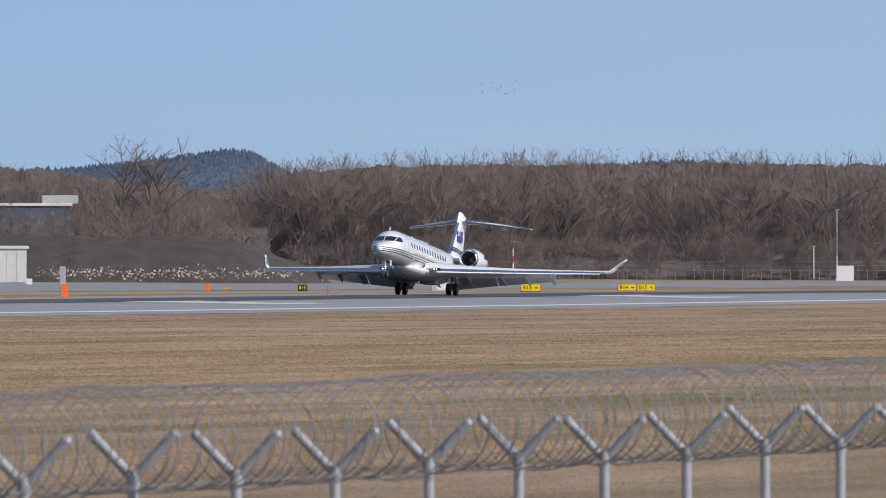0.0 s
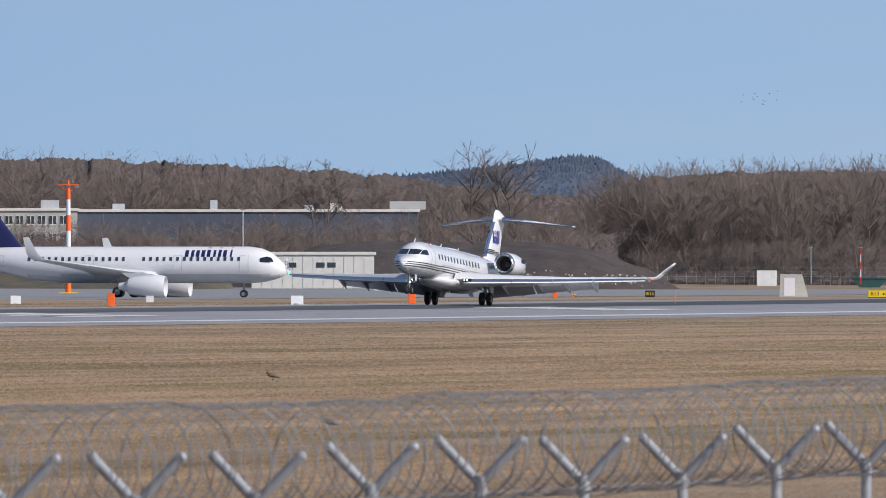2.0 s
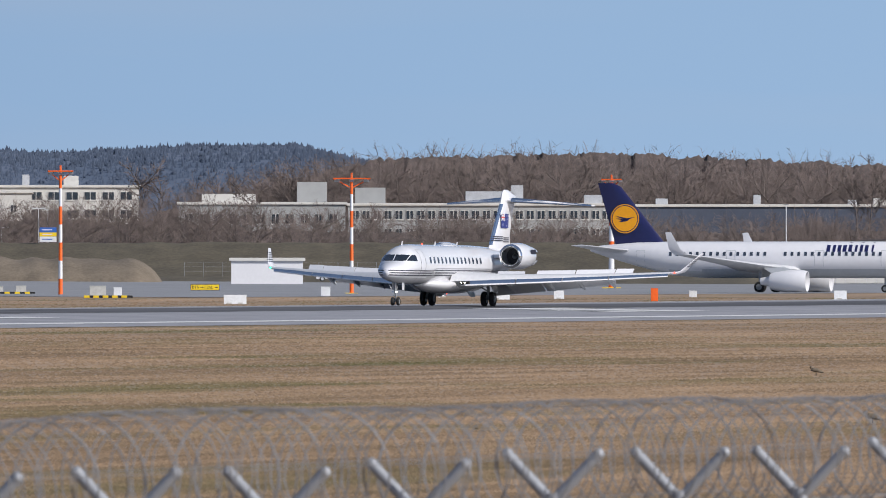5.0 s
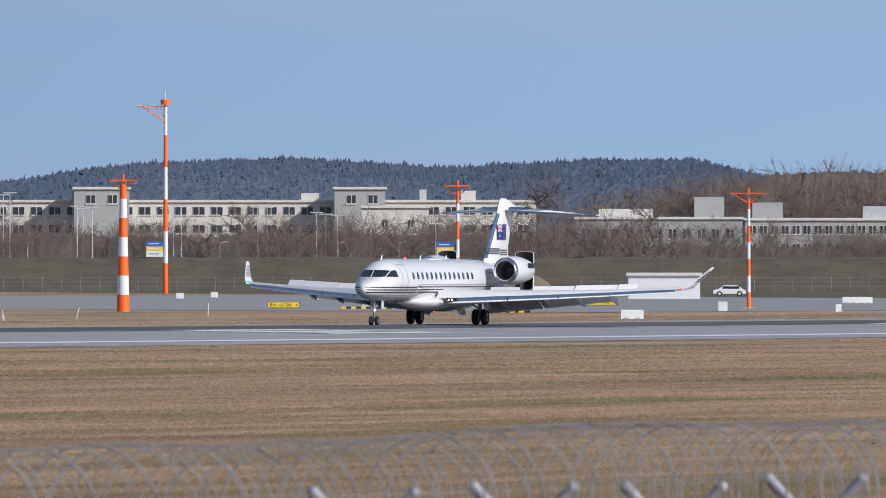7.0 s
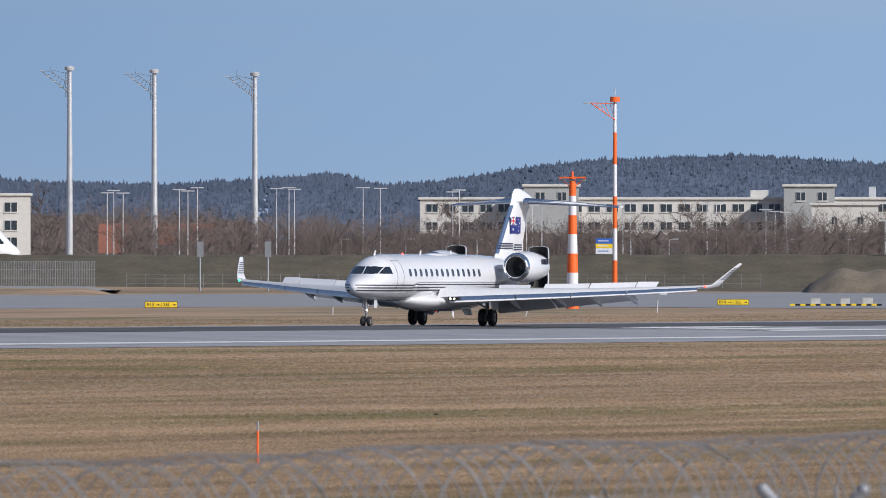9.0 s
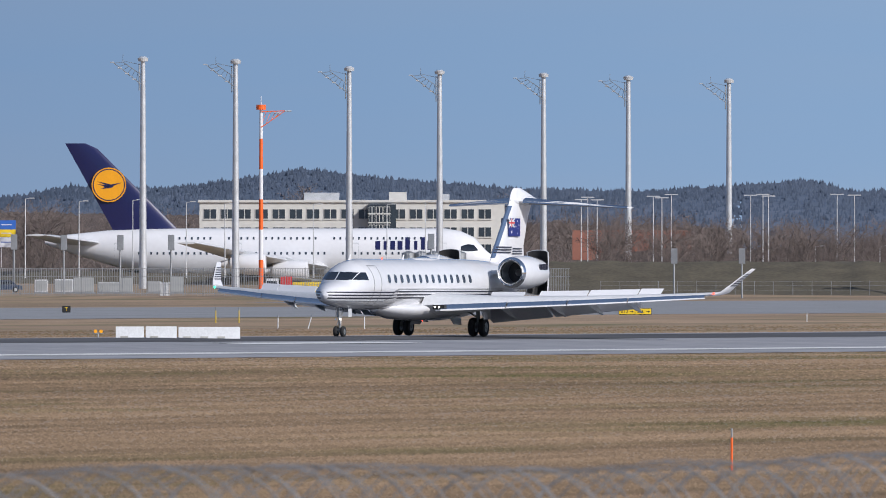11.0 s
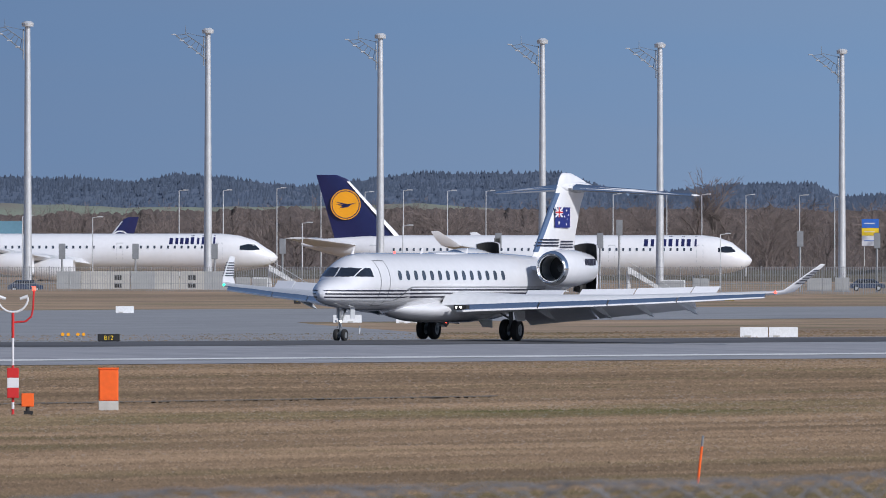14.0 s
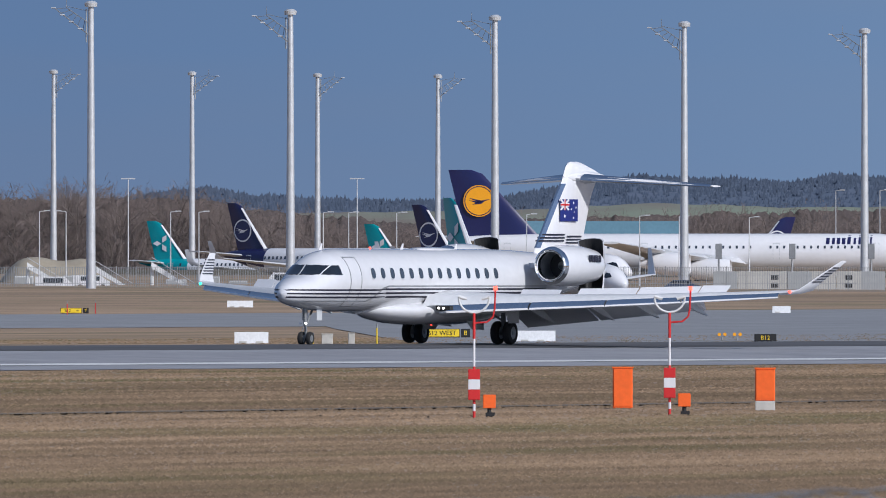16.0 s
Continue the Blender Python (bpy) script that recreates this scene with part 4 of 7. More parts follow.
MAST = apron_mast(34.5)
first = True
for k, top in ((-2623, 112), (-2801, 107), (-2951, 102), (-3135, 97), (-3295, 91), (-3496, 78), (-3660, 74), (-3950, 63), (-4272, 52), (-4480, 45), (-4767, 36), (-5072, 27), (-5391, 15), (-5726, 4), (-6088, -6), (-6441, -20)):
    # taller in the view is nearer: the row runs towards the tripod's west
    d = 34.5 * F / (465 - top + 30)
    x, y = spot(k, d)
    z = level(465 - top, d) - 34.5
    mm = pose(x, y, z, 0, 0, math.degrees(bearing(k)) - 90)
    if first:
        MAST.matrix_basis, first = mm, False
    else:
        copy_thing(MAST, mm)
for k, e in ((-6507, 373), (-6262, 370), (-6040, 367), (-5827, 365)):
    d = 2850
    x, y = spot(k, d)
    copy_thing(MAST, pose(x, y, level(e, d) - 35.1, 0, 0, math.degrees(bearing(k)) + 90))


def banded_mast(k, d, e, base, width, label, head, wide_foot=False):
    """Orange and white banded mast between the levels base and e."""
    x, y = spot(k, d)
    z0, z1 = level(base, d), level(e, d)
    H = z1 - z0
    m = thing("banded_mast", x, y, z0, math.degrees(bearing(k)) - 90, label, "mast", "orange and white banded masts")
    n = 7 if H < 20 else 6
    for i in range(n):
        bm = bmesh.new()
        r = lambda q: width * ((1.5 - .8 * q) if wide_foot else 1 - .35 * q)
        rod(bm, (0, 0, H * i / n), (0, 0, H * (i + 1) / n), r(i / n), r((i + 1) / n), sides=14, cap=True)
        part("band", bm, M["orange"] if i % 2 == 0 else M["white"], m, smooth=True)
    if head == "ring":
        bm = bmesh.new()
        rod(bm, (0, 0, H - .2), (0, 0, H + .5), width * 1.9, sides=18)
        part("head_drum", bm, M["orange"], m)
        bm = bmesh.new()
        sg = -1 if k > -3000 else 1
        for w in (-.25, .25):
            rod(bm, (0, w, H - 2.7), (sg * 3.4, w, H - .35), .06, sides=5)
            rod(bm, (0, w, H - .5), (sg * 3.4, w, H - .35), .06, sides=5)
        for i in range(5):
            f = i / 5
            rod(bm, (sg * 3.4 * f, -.25, H - 2.7 + 2.35 * f), (sg * 3.4 * (f + .2), .25, H - .5 + .15 * f), .04, sides=4)
        arm = part("lamp_arm", bm, M["orange"], m)
        for i in range(2):
            bm = bmesh.new()
            box(bm, sg * (2.4 + 1.4 * i) - .5, sg * (2.4 + 1.4 * i) + .5, -.35, .35, H - .75 + .3 * i, H - .6 + .3 * i, .03)
            part("lamp_head", bm, M["steel"], arm)
        bm = bmesh.new()
        rod(bm, (0, 0, H + .5), (0, 0, H + 1.7), .06, sides=6)
        part("lightning_rod", bm, M["white"], m)
    else:
        bm = bmesh.new()
        w = 1.9 if head == "wide" else 1.25
        for s in (-1, 1):
            rod(bm, (0, 0, H - 1.1), (s * w, 0, H - .1), .06, sides=5)
            rod(bm, (s * w, -.5, H - .1), (s * w, .5, H - .1), .06, sides=5)
            rod(bm, (-w, s * .5, H - .1), (w, s * .5, H - .1), .07, sides=5)
        rod(bm, (0, 0, H - .2), (0, 0, H + .5), .12, sides=6)
        fr = part("head_frame", bm, M["orange"], m)
        for s in (-1, 0, 1):
            bm = bmesh.new()
            box(bm, s * w * .8 - .28, s * w * .8 + .28, -.3, .3, H - .45, H - .2, .03)
            part("lamp_head", bm, M["dull"], fr)
    bm = bmesh.new()
    box(bm, -width * 3.0, width * 3.0, -width * 3, width * 3, -.6, .12, .03)
    part("base", bm, M["yellow"], m)
    return m


banded_mast(-1469, 1640, 165, -59, .22, "orange and white banded apron light mast with lamp cage", "cage")
banded_mast(-954, 1700, 152, -54, .22, "orange and white banded mast with a wide lamp bar", "wide")
banded_mast(-494, 2000, 150, -44, .38, "stout orange and white banded light mast", "cage")
banded_mast(-2061, 1540, 175, -63, .42, "stout orange and white banded mast on a yellow base", "cage", True)
banded_mast(-1986, 2250, 310, -30, .36, "tall orange and white banded mast with lamp arm", "ring")
banded_mast(-3451, 2300, 308, -14, .36, "tall orange and white banded mast with lamp arm", "ring")


def lamp_post(k, d, e, base, arm=1):
    x, y = spot(k, d)
    z0, z1 = level(base, d), level(e, d)
    m = thing("street_lamp", x, y, z0, math.degrees(bearing(k)) - 90, "slim grey street lamp beside the apron road", "street lamp", "slim street lamps")
    bm = bmesh.new()
    rod(bm, (0, 0, 0), (0, 0, z1 - z0), .10, .06, sides=7)
    part("pole", bm, M["steel"], m)
    bm = bmesh.new()
    if arm:
        rod(bm, (0, 0, z1 - z0), (arm * 1.0, 0, z1 - z0 + .1), .05, sides=5)
        box(bm, arm * 1.0 - .4, arm * 1.0 + .4, -.14, .14, z1 - z0 + .06, z1 - z0 + .2)
    else:
        box(bm, -1.0, 1.0, -.14, .14, z1 - z0, z1 - z0 + .16)
    part("lamp_head", bm, M["steel"], m)
    return m


rl = random.Random(8)
# car-park lamps in small clusters behind the bank
for c, e, b in ((-2130, 125, 38), (-1970, 125, 38), (-1808, 124, 38), (-1700, 112, 38), (-1510, 95, 38), (-2566, 153, 30), (-2415, 152, 30), (-2275, 151, 30), (-2740, 152, 30), (-2870, 149, 30)):
    for o in (-16, 0, 15):
        if rl.random() < .8:
            lamp_post(c + o + rl.uniform(-4, 4), 2480 + rl.uniform(-30, 30), e + rl.uniform(-4, 4), b - 4, 0)
for k in (-2470, -2356, -2230, -1890, -1680, -1573):
    lamp_post(k, 2480, 63, 30, 1)
# lamps along the apron road
k = -3160
while k > -5140:
    lamp_post(k, 2480, lerp(k, (-5140, -4500, -3500, -3160), (162, 158, 140, 140)) + rl.uniform(-3, 3), 8, 1)
    k -= rl.choice((62, 68, 78, 95))
# nearer lamps inside the fence
for k in (-4165, -4727, -4905, -5276, -5400, -5470, -5605, -5670, -5900, -5985, -6030, -6250, -6300, -6485, -6532):
    lamp_post(k, 2150, lerp(k, (-6600, -5900, -5276, -4165), (123, 120, 112, 82)), -20, -1 if k == -6485 else 1)
for k in (-6375, -5970):
    lamp_post(k, 2300, 180, -5, 0)
# ---------------------------------------------------------------- woods and hills
def bare_tree(seed, H, spread, twigs, thick=1.0):
    """Vertices and triangles of a leafless tree: trunk, limbs, branches, twigs."""
    rnd = random.Random(seed)
    V, T, W = [], [], []

    def stick(a, b, r0, r1, wood):
        d = (b - a).normalized()
        u = d.orthogonal().normalized()
        u = Matrix.Rotation(rnd.uniform(0, 3), 3, d) @ u
        w = d.cross(u)
        n = len(V)
        if wood:  # twigs: a thin two-sided blade
            for c, r in ((a, r0), (b, r1)):
                V.append(tuple(c - u * r))
                V.append(tuple(c + u * r))
            T.append((n, n + 1, n + 3))
            T.append((n, n + 3, n + 2))
            W.extend((1, 1))
            return
        for c, r in ((a, r0), (b, r1)):
            for i in range(3):
                t = 2.094 * i
                V.append(tuple(c + (u * math.cos(t) + w * math.sin(t)) * r))
        for i in range(3):
            j = (i + 1) % 3
            T.append((n + i, n + j, n + 3 + j))
            T.append((n + i, n + 3 + j, n + 3 + i))
            W.extend((0, 0))

    def sprig(p, d, length):
        """A fine twig: one slender blade."""
        u = d.orthogonal().normalized()
        u = Matrix.Rotation(rnd.uniform(0, 3), 3, d) @ u
        n = len(V)
        V.extend((tuple(p - u * .026), tuple(p + u * .026), tuple(p + d * length)))
        T.append((n, n + 1, n + 2))
        W.append(1)

    def grow(p, d, length, r, depth):
        a = p
        steps = (3, 2, 1)[depth]
        for i in range(steps):
            d = (d + Vector((rnd.gauss(0, .13), rnd.gauss(0, .13), rnd.gauss(.04, .07)))).normalized()
            b = a + d * length / steps
            stick(a, b, max(r * (1 - .28 * i), .03), max(r * (.72 - .28 * i), .02), 0 if depth < 2 else 1)
            if depth == 2:
                for _ in range(twigs):
                    ax = Vector((rnd.gauss(0, 1), rnd.gauss(0, 1), rnd.gauss(.15, .6))).normalized()
                    sprig(a.lerp(b, rnd.uniform(.1, 1.05)), (d * .7 + ax * .9).normalized(), rnd.uniform(.5, 1.25) * H / 17)
            else:
                for _ in range((3, 5)[depth] + (i == 2) * 2):
                    ax = Vector((rnd.gauss(0, 1), rnd.gauss(0, 1), rnd.gauss(0, .35))).normalized()
                    nd = (d * rnd.uniform(.55, 1.0) + ax * spread * rnd.uniform(.7, 1.3)).normalized()
                    grow(a.lerp(b, rnd.uniform(.35, 1)), nd, length * (rnd.uniform(.42, .62) if depth == 0 else rnd.uniform(.35, .6)), r * .45, depth + 1)
            a = b
    grow(Vector((0, 0, -.5)), Vector((0, 0, 1)), H * .62, H * .009 * thick, 0)
    V = np.array(V)
    V[:, 2] *= H / V[:, 2].max()
    return V, np.array(T), np.array(W)


def soft_twigs(m):
    """Fine twigs scatter the light: shade each crown as one soft, lumpy mass."""
    n, l = m.node_tree.nodes, m.node_tree.links
    tc, nz, sub, add = n.new("ShaderNodeTexCoord"), n.new("ShaderNodeTexNoise"), n.new("ShaderNodeVectorMath"), n.new("ShaderNodeVectorMath")
    nz.inputs["Scale"].default_value, nz.inputs["Detail"].default_value = .35, 2
    sub.operation, sub.inputs[1].default_value = "SUBTRACT", (.5, .5, .5)
    add.operation, add.inputs[1].default_value = "ADD", (-.13, -.38, .54)
    norm = n.new("ShaderNodeVectorMath")
    norm.operation = "NORMALIZE"
    l.new(tc.outputs["Object"], nz.inputs["Vector"])
    l.new(nz.outputs["Color"], sub.inputs[0])
    l.new(sub.outputs[0], add.inputs[0])
    l.new(add.outputs[0], norm.inputs[0])
    l.new(norm.outputs[0], n["Principled BSDF"].inputs["Normal"])


soft_twigs(M["twig"])
TREES = [bare_tree(s, 17, sp, 9, th) for s, sp, th in ((1, .75, 1), (2, .62, .9), (3, .85, 1.1), (4, .7, .8), (5, .6, 1), (6, .8, .9))]


def woods(name, label, places, mats=("bark", "twig"), trees=None):
    """Many trees in one stuff mesh: rows (x, y, z, height, turn)."""
    rnd = random.Random(len(places))
    vs, ts, ws, n = [], [], [], 0
    for x, y, z, h, turn in places:
        V, T, W = rnd.choice(trees or TREES)
        c, s = math.cos(turn), math.sin(turn)
        k = h / 17
        w = k * rnd.uniform(.85, 1.15)
        vs.append(np.stack([x + w * (V[:, 0] * c - V[:, 1] * s), y + w * (V[:, 0] * s + V[:, 1] * c), z + k * V[:, 2]], 1))
        ts.append(T + n)
        ws.append(W)
        n += len(V)
    me = bpy.data.meshes.new(name)
    Vs, Ts, Ws = np.concatenate(vs), np.concatenate(ts), np.concatenate(ws)
    me.vertices.add(len(Vs))
    me.vertices.foreach_set("co", Vs.astype(np.float32).ravel())
    me.loops.add(Ts.size)
    me.loops.foreach_set("vertex_index", Ts.astype(np.int32).ravel())
    me.polygons.add(len(Ts))
    me.polygons.foreach_set("loop_start", (np.arange(len(Ts)) * 3).astype(np.int32))
    me.polygons.foreach_set("material_index", Ws.astype(np.int32))
    for q in mats:
        me.materials.append(M[q])
    me.update()
    me.validate()
    return tagged(new(name, me), label, "trees", kind="stuff")


def belt(k0, k1, d0, d1, tops, count, seed):
    """Trees between two bearings and distances; tops: rows (bearing, arcs of the crown line above eye level)."""
    rnd = random.Random(seed)
    out = []
    for _ in range(count):
        k, d = rnd.uniform(k0, k1), rnd.uniform(d0, d1)
        x, y = spot(k, d)
        z = min(ground_z(x, y), level(-10, d))
        top = level(lerp(k, [q[0] for q in tops], [q[1] for q in tops]) * rnd.uniform(.72, 1.04), d)
        out.append((x, y, z, max(4, top - z), rnd.uniform(0, 6.3)))
    return out


def big_woods():
    # dense wood beyond the touchdown end
    t1 = ((300, 120), (420, 150), (500, 188), (700, 202), (1000, 204), (1400, 202), (1800, 190))
    woods("woods", "dense leafless brown winter woods beyond the touchdown end", belt(420, 1680, 2740, 2950, t1, 520, 5))
    woods("woods", "low leafless bushes along the foot of the woods", belt(500, 1700, 2715, 2735, ((500, 40), (700, 62), (1700, 58)), 150, 12))
    # far wood behind the long hall, falling away to the west
    t2 = ((-1400, 120), (-1150, 172), (-950, 212), (-600, 222), (-300, 208), (0, 192), (300, 140), (450, 140))
    woods("woods", "far leafless wood behind the long hall", belt(-1250, 450, 3050, 3250, t2, 420, 6))
    # scrub and small trees in front of the halls and offices
    t3 = ((-2850, 125), (-2300, 120), (-1800, 125), (-1300, 135), (-900, 110), (-400, 98), (0, 105), (450, 130))
    woods("woods", "leafless scrub and young trees on the bank", belt(-2850, 470, 2420, 2560, t3, 520, 7))
    # wood behind the apron
    t4 = ((-6900, 165), (-6300, 172), (-6200, 150), (-5900, 120), (-5400, 135), (-4900, 155), (-4300, 150), (-4100, 165), (-3700, 140), (-3500, 135), (-3000, 130), (-2800, 150), (-2600, 120))
    woods("woods", "leafless brown trees behind the apron", belt(-6800, -2600, 2950, 3200, t4, 480, 9))
    woods("woods", "tall leafless trees at the end of the apron", belt(-6800, -6180, 2900, 3050, ((-6800, 176), (-6400, 188), (-6250, 180), (-6180, 150)), 130, 15))


big_woods()


def single_tree(k, d, e, base, seed, spread=.7):
    """A tall free-standing tree: trunk with limbs, and a crown of twigs."""
    x, y = spot(k, d)
    z0 = level(base, d)
    H = level(e, d) - z0
    V, T, W = bare_tree(seed, H, spread, 13, 1.5)
    m = thing("tree", x, y, z0, 0, "tall bare deciduous tree in winter", "tree", "tall bare trees")
    for nm, w, mat in (("trunk", 0, "bark"), ("crown", 1, "twig")):
        me = bpy.data.meshes.new(nm)
        me.from_pydata(V.tolist(), [], T[W == w].tolist())
        me.materials.append(M[mat])
        ob = new(nm, me)
        ob.parent = m
    return m


for k, e, b, sd, sp in ((225, 232, 30, 21, .75), (290, 228, 30, 22, .7), (258, 215, 30, 23, .8), (-40, 200, 60, 24, .8), (10, 185, 60, 25, .8), (-60, 180, 60, 31, .6), (-1330, 195, 40, 26, .95), (-1300, 185, 40, 27, .9), (-1130, 165, 40, 28, .9), (-1850, 140, 40, 29, .9), (-2270, 148, 40, 30, .9), (-3390, 180, 60, 32, .95), (-3000, 170, 60, 33, .9), (-4175, 205, 30, 34, .7), (-4205, 195, 30, 35, .7), (-4135, 185, 30, 36, .8)):
    single_tree(k, 2590 if k > -3000 else 2800, e, b, sd, sp)


def thicket(name, label, k0, k1, d, tops, base):
    """Close undergrowth and far stems: one uneven dark sheet backing the gaps between trees."""
    bm = bmesh.new()
    rings = []
    k = k0
    while k <= k1:
        rings.append([])
        for j in range(7):
            f = j / 6
            e = base + (lerp(k, [q[0] for q in tops], [q[1] for q in tops]) - base) * f
            dd = d + 40 * f + 3 * noise.noise((k * .05, f * 4, d))
            rings[-1].append((*spot(k, dd), level(e + (7 * noise.noise((k * .02, 0, d)) + 6 * noise.noise((k * .11, 0, d)) + 5 * noise.noise((k * .4, 0, d))) * f, dd)))
        k += 4
    loft(bm, rings, cap=False, close=False)
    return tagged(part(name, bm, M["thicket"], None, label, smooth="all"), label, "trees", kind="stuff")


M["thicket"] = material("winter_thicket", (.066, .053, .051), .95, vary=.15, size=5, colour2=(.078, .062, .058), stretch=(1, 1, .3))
soft_twigs(M["thicket"])
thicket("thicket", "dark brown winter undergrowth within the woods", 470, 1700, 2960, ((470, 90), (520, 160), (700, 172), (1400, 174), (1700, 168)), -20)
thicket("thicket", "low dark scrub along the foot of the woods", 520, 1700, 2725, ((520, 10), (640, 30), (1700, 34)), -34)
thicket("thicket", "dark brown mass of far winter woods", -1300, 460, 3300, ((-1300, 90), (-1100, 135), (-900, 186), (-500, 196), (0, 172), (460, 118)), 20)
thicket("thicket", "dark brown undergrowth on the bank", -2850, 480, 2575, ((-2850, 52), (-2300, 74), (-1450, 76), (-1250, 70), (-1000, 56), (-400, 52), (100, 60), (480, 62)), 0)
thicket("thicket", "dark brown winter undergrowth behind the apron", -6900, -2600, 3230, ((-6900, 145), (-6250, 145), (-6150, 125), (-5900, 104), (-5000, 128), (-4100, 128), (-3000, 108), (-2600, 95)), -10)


def ridge(name, label, mat, d, tops, seed, firs):
    """A far wooded ridge with a fringe of firs along its skyline."""
    bm = bmesh.new()
    rnd = random.Random(seed)
    rings = []
    k = tops[0][0]
    ks, es = [q[0] for q in tops], [q[1] for q in tops]
    while k < tops[-1][0]:
        e = lerp(k, ks, es) + 3 * noise.noise((k * .012, seed, 0))
        rings.append([(*spot(k, d), level(-10, d)), (*spot(k, d + 60), level(e * .55, d + 60)), (*spot(k, d + 120), level(e * .85, d + 120)), (*spot(k, d + 180), level(e, d + 180))])
        k += 25
    loft(bm, rings, cap=False, close=False)
    hill = part(name, bm, mat[0], None, label, smooth="all", kind="structure")
    V, T = [], []
    for _ in range(firs):
        k = rnd.uniform(tops[0][0], tops[-1][0])
        g = rnd.uniform(0, 1) ** .7
        f = lerp(g, (0, .5, 1), (.55, .85, 1))
        dd = d + 60 + 120 * g
        x, y = spot(k, dd)
        z = level(lerp(k, ks, es) * f + 3 * noise.noise((k * .012, seed, 0)), dd)
        h, r, n = rnd.uniform(.5, 1.3) * (1.4 if rnd.random() < .12 else 1), rnd.uniform(.45, 1.0), len(V)
        V.extend([(x + r * math.cos(1.257 * i), y + r * math.sin(1.257 * i), z - .6) for i in range(5)] + [(x, y, z + h)])
        T.extend([(n + i, n + (i + 1) % 5, n + 5) for i in range(5)])
    me = bpy.data.meshes.new("far_firs")
    me.from_pydata(V, [], T)
    me.materials.append(mat[1])
    ob = tagged(new("far_firs", me), "firs on the far slopes, painted haze blue", kind="stuff")
    ob.parent = hill
    return hill


def hazed_material(name, a, b, size, low, amount):
    """Distance, so far off that it never shifts: woodland with aerial haze put into its colour."""
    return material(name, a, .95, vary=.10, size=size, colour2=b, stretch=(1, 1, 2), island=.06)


# the blue of the air between is painted into both base colours
M["hill"] = hazed_material("hazed_hill", (.085, .122, .185), (.115, .145, .205), 90, 0, 0)
M["hazed_fir"] = hazed_material("hazed_fir", (.088, .126, .20), (.105, .142, .215), 200, 0, 0)
# needles scatter light evenly: shade the far crowns as one soft canopy
up = M["hazed_fir"].node_tree.nodes.new("ShaderNodeCombineXYZ")
up.inputs[0].default_value, up.inputs[1].default_value, up.inputs[2].default_value = 0, 0, 1
for n in list(M["hazed_fir"].node_tree.nodes):
    if n.type == "BSDF_PRINCIPLED":
        M["hazed_fir"].node_tree.links.new(up.outputs[0], n.inputs["Normal"])
up = M["hill"].node_tree.nodes.new("ShaderNodeCombineXYZ")
up.inputs[0].default_value, up.inputs[1].default_value, up.inputs[2].default_value = 0, 0, 1
M["hill"].node_tree.links.new(up.outputs[0], M["hill"].node_tree.nodes["Principled BSDF"].inputs["Normal"])
ridge("backdrop_hills", "distant wooded hills behind the apron, painted haze blue", (M["hill"], M["hazed_fir"]), 4300, ((-7400, 140), (-6500, 130), (-6250, 165), (-6150, 150), (-5900, 140), (-5730, 145), (-5560, 175), (-5480, 185), (-5200, 175), (-5120, 190), (-4900, 165), (-4700, 190), (-4450, 190), (-4330, 150), (-4140, 170), (-4000, 172), (-3960, 150), (-3880, 150), (-3790, 170), (-3620, 165), (-3500, 180), (-3380, 200), (-3200, 180), (-3000, 165), (-2750, 160), (-2600, 172)), 3, 24000)
ridge("backdrop_hills", "distant wooded hills behind the offices, painted haze blue", (M["hill"], M["hazed_fir"]), 4300, ((-2600, 172), (-2500, 180), (-2400, 160), (-2300, 165), (-2150, 190), (-2000, 205), (-1750, 212), (-1500, 195), (-1250, 208), (-1050, 210), (-900, 176), (-600, 160), (-450, 150), (-200, 150), (0, 158), (150, 168), (300, 184), (400, 198), (450, 195), (490, 170), (540, 140), (1000, 165), (1200, 180), (1450, 165), (1520, 170), (1900, 170)), 3, 24000)


def far_fields():
    """Open fields on the lower slopes, in front of the wooded ridge."""
    bm = bmesh.new()
    tops = ((-6300, 95), (-6100, 120), (-5700, 125), (-5450, 138), (-5200, 130), (-4900, 132), (-4700, 138), (-4500, 122), (-4300, 118), (-4000, 110), (-3900, 90))
    rings, k = [], tops[0][0]
    while k < tops[-1][0]:
        e = lerp(k, [q[0] for q in tops], [q[1] for q in tops]) + 3 * noise.noise((k * .02, 8, 0))
        rings.append([(*spot(k, 4180), level(20, 4180)), (*spot(k, 4200), level(e * .7, 4200)), (*spot(k, 4260), level(e, 4260))])
        k += 20
    loft(bm, rings, cap=False, close=False)
    part("backdrop_fields", bm, M["far_field"], None, "pale distant fields on the lower hills", smooth="all", kind="structure")


M["far_field"] = material("far_fields", (.20, .175, .15), .95, vary=.15, size=160, colour2=(.17, .20, .15), stretch=(1, 1, 6))
far_fields()
# ---------------------------------------------------------------- buildings and banks
def facing(k):
    return math.degrees(bearing(k)) - 90


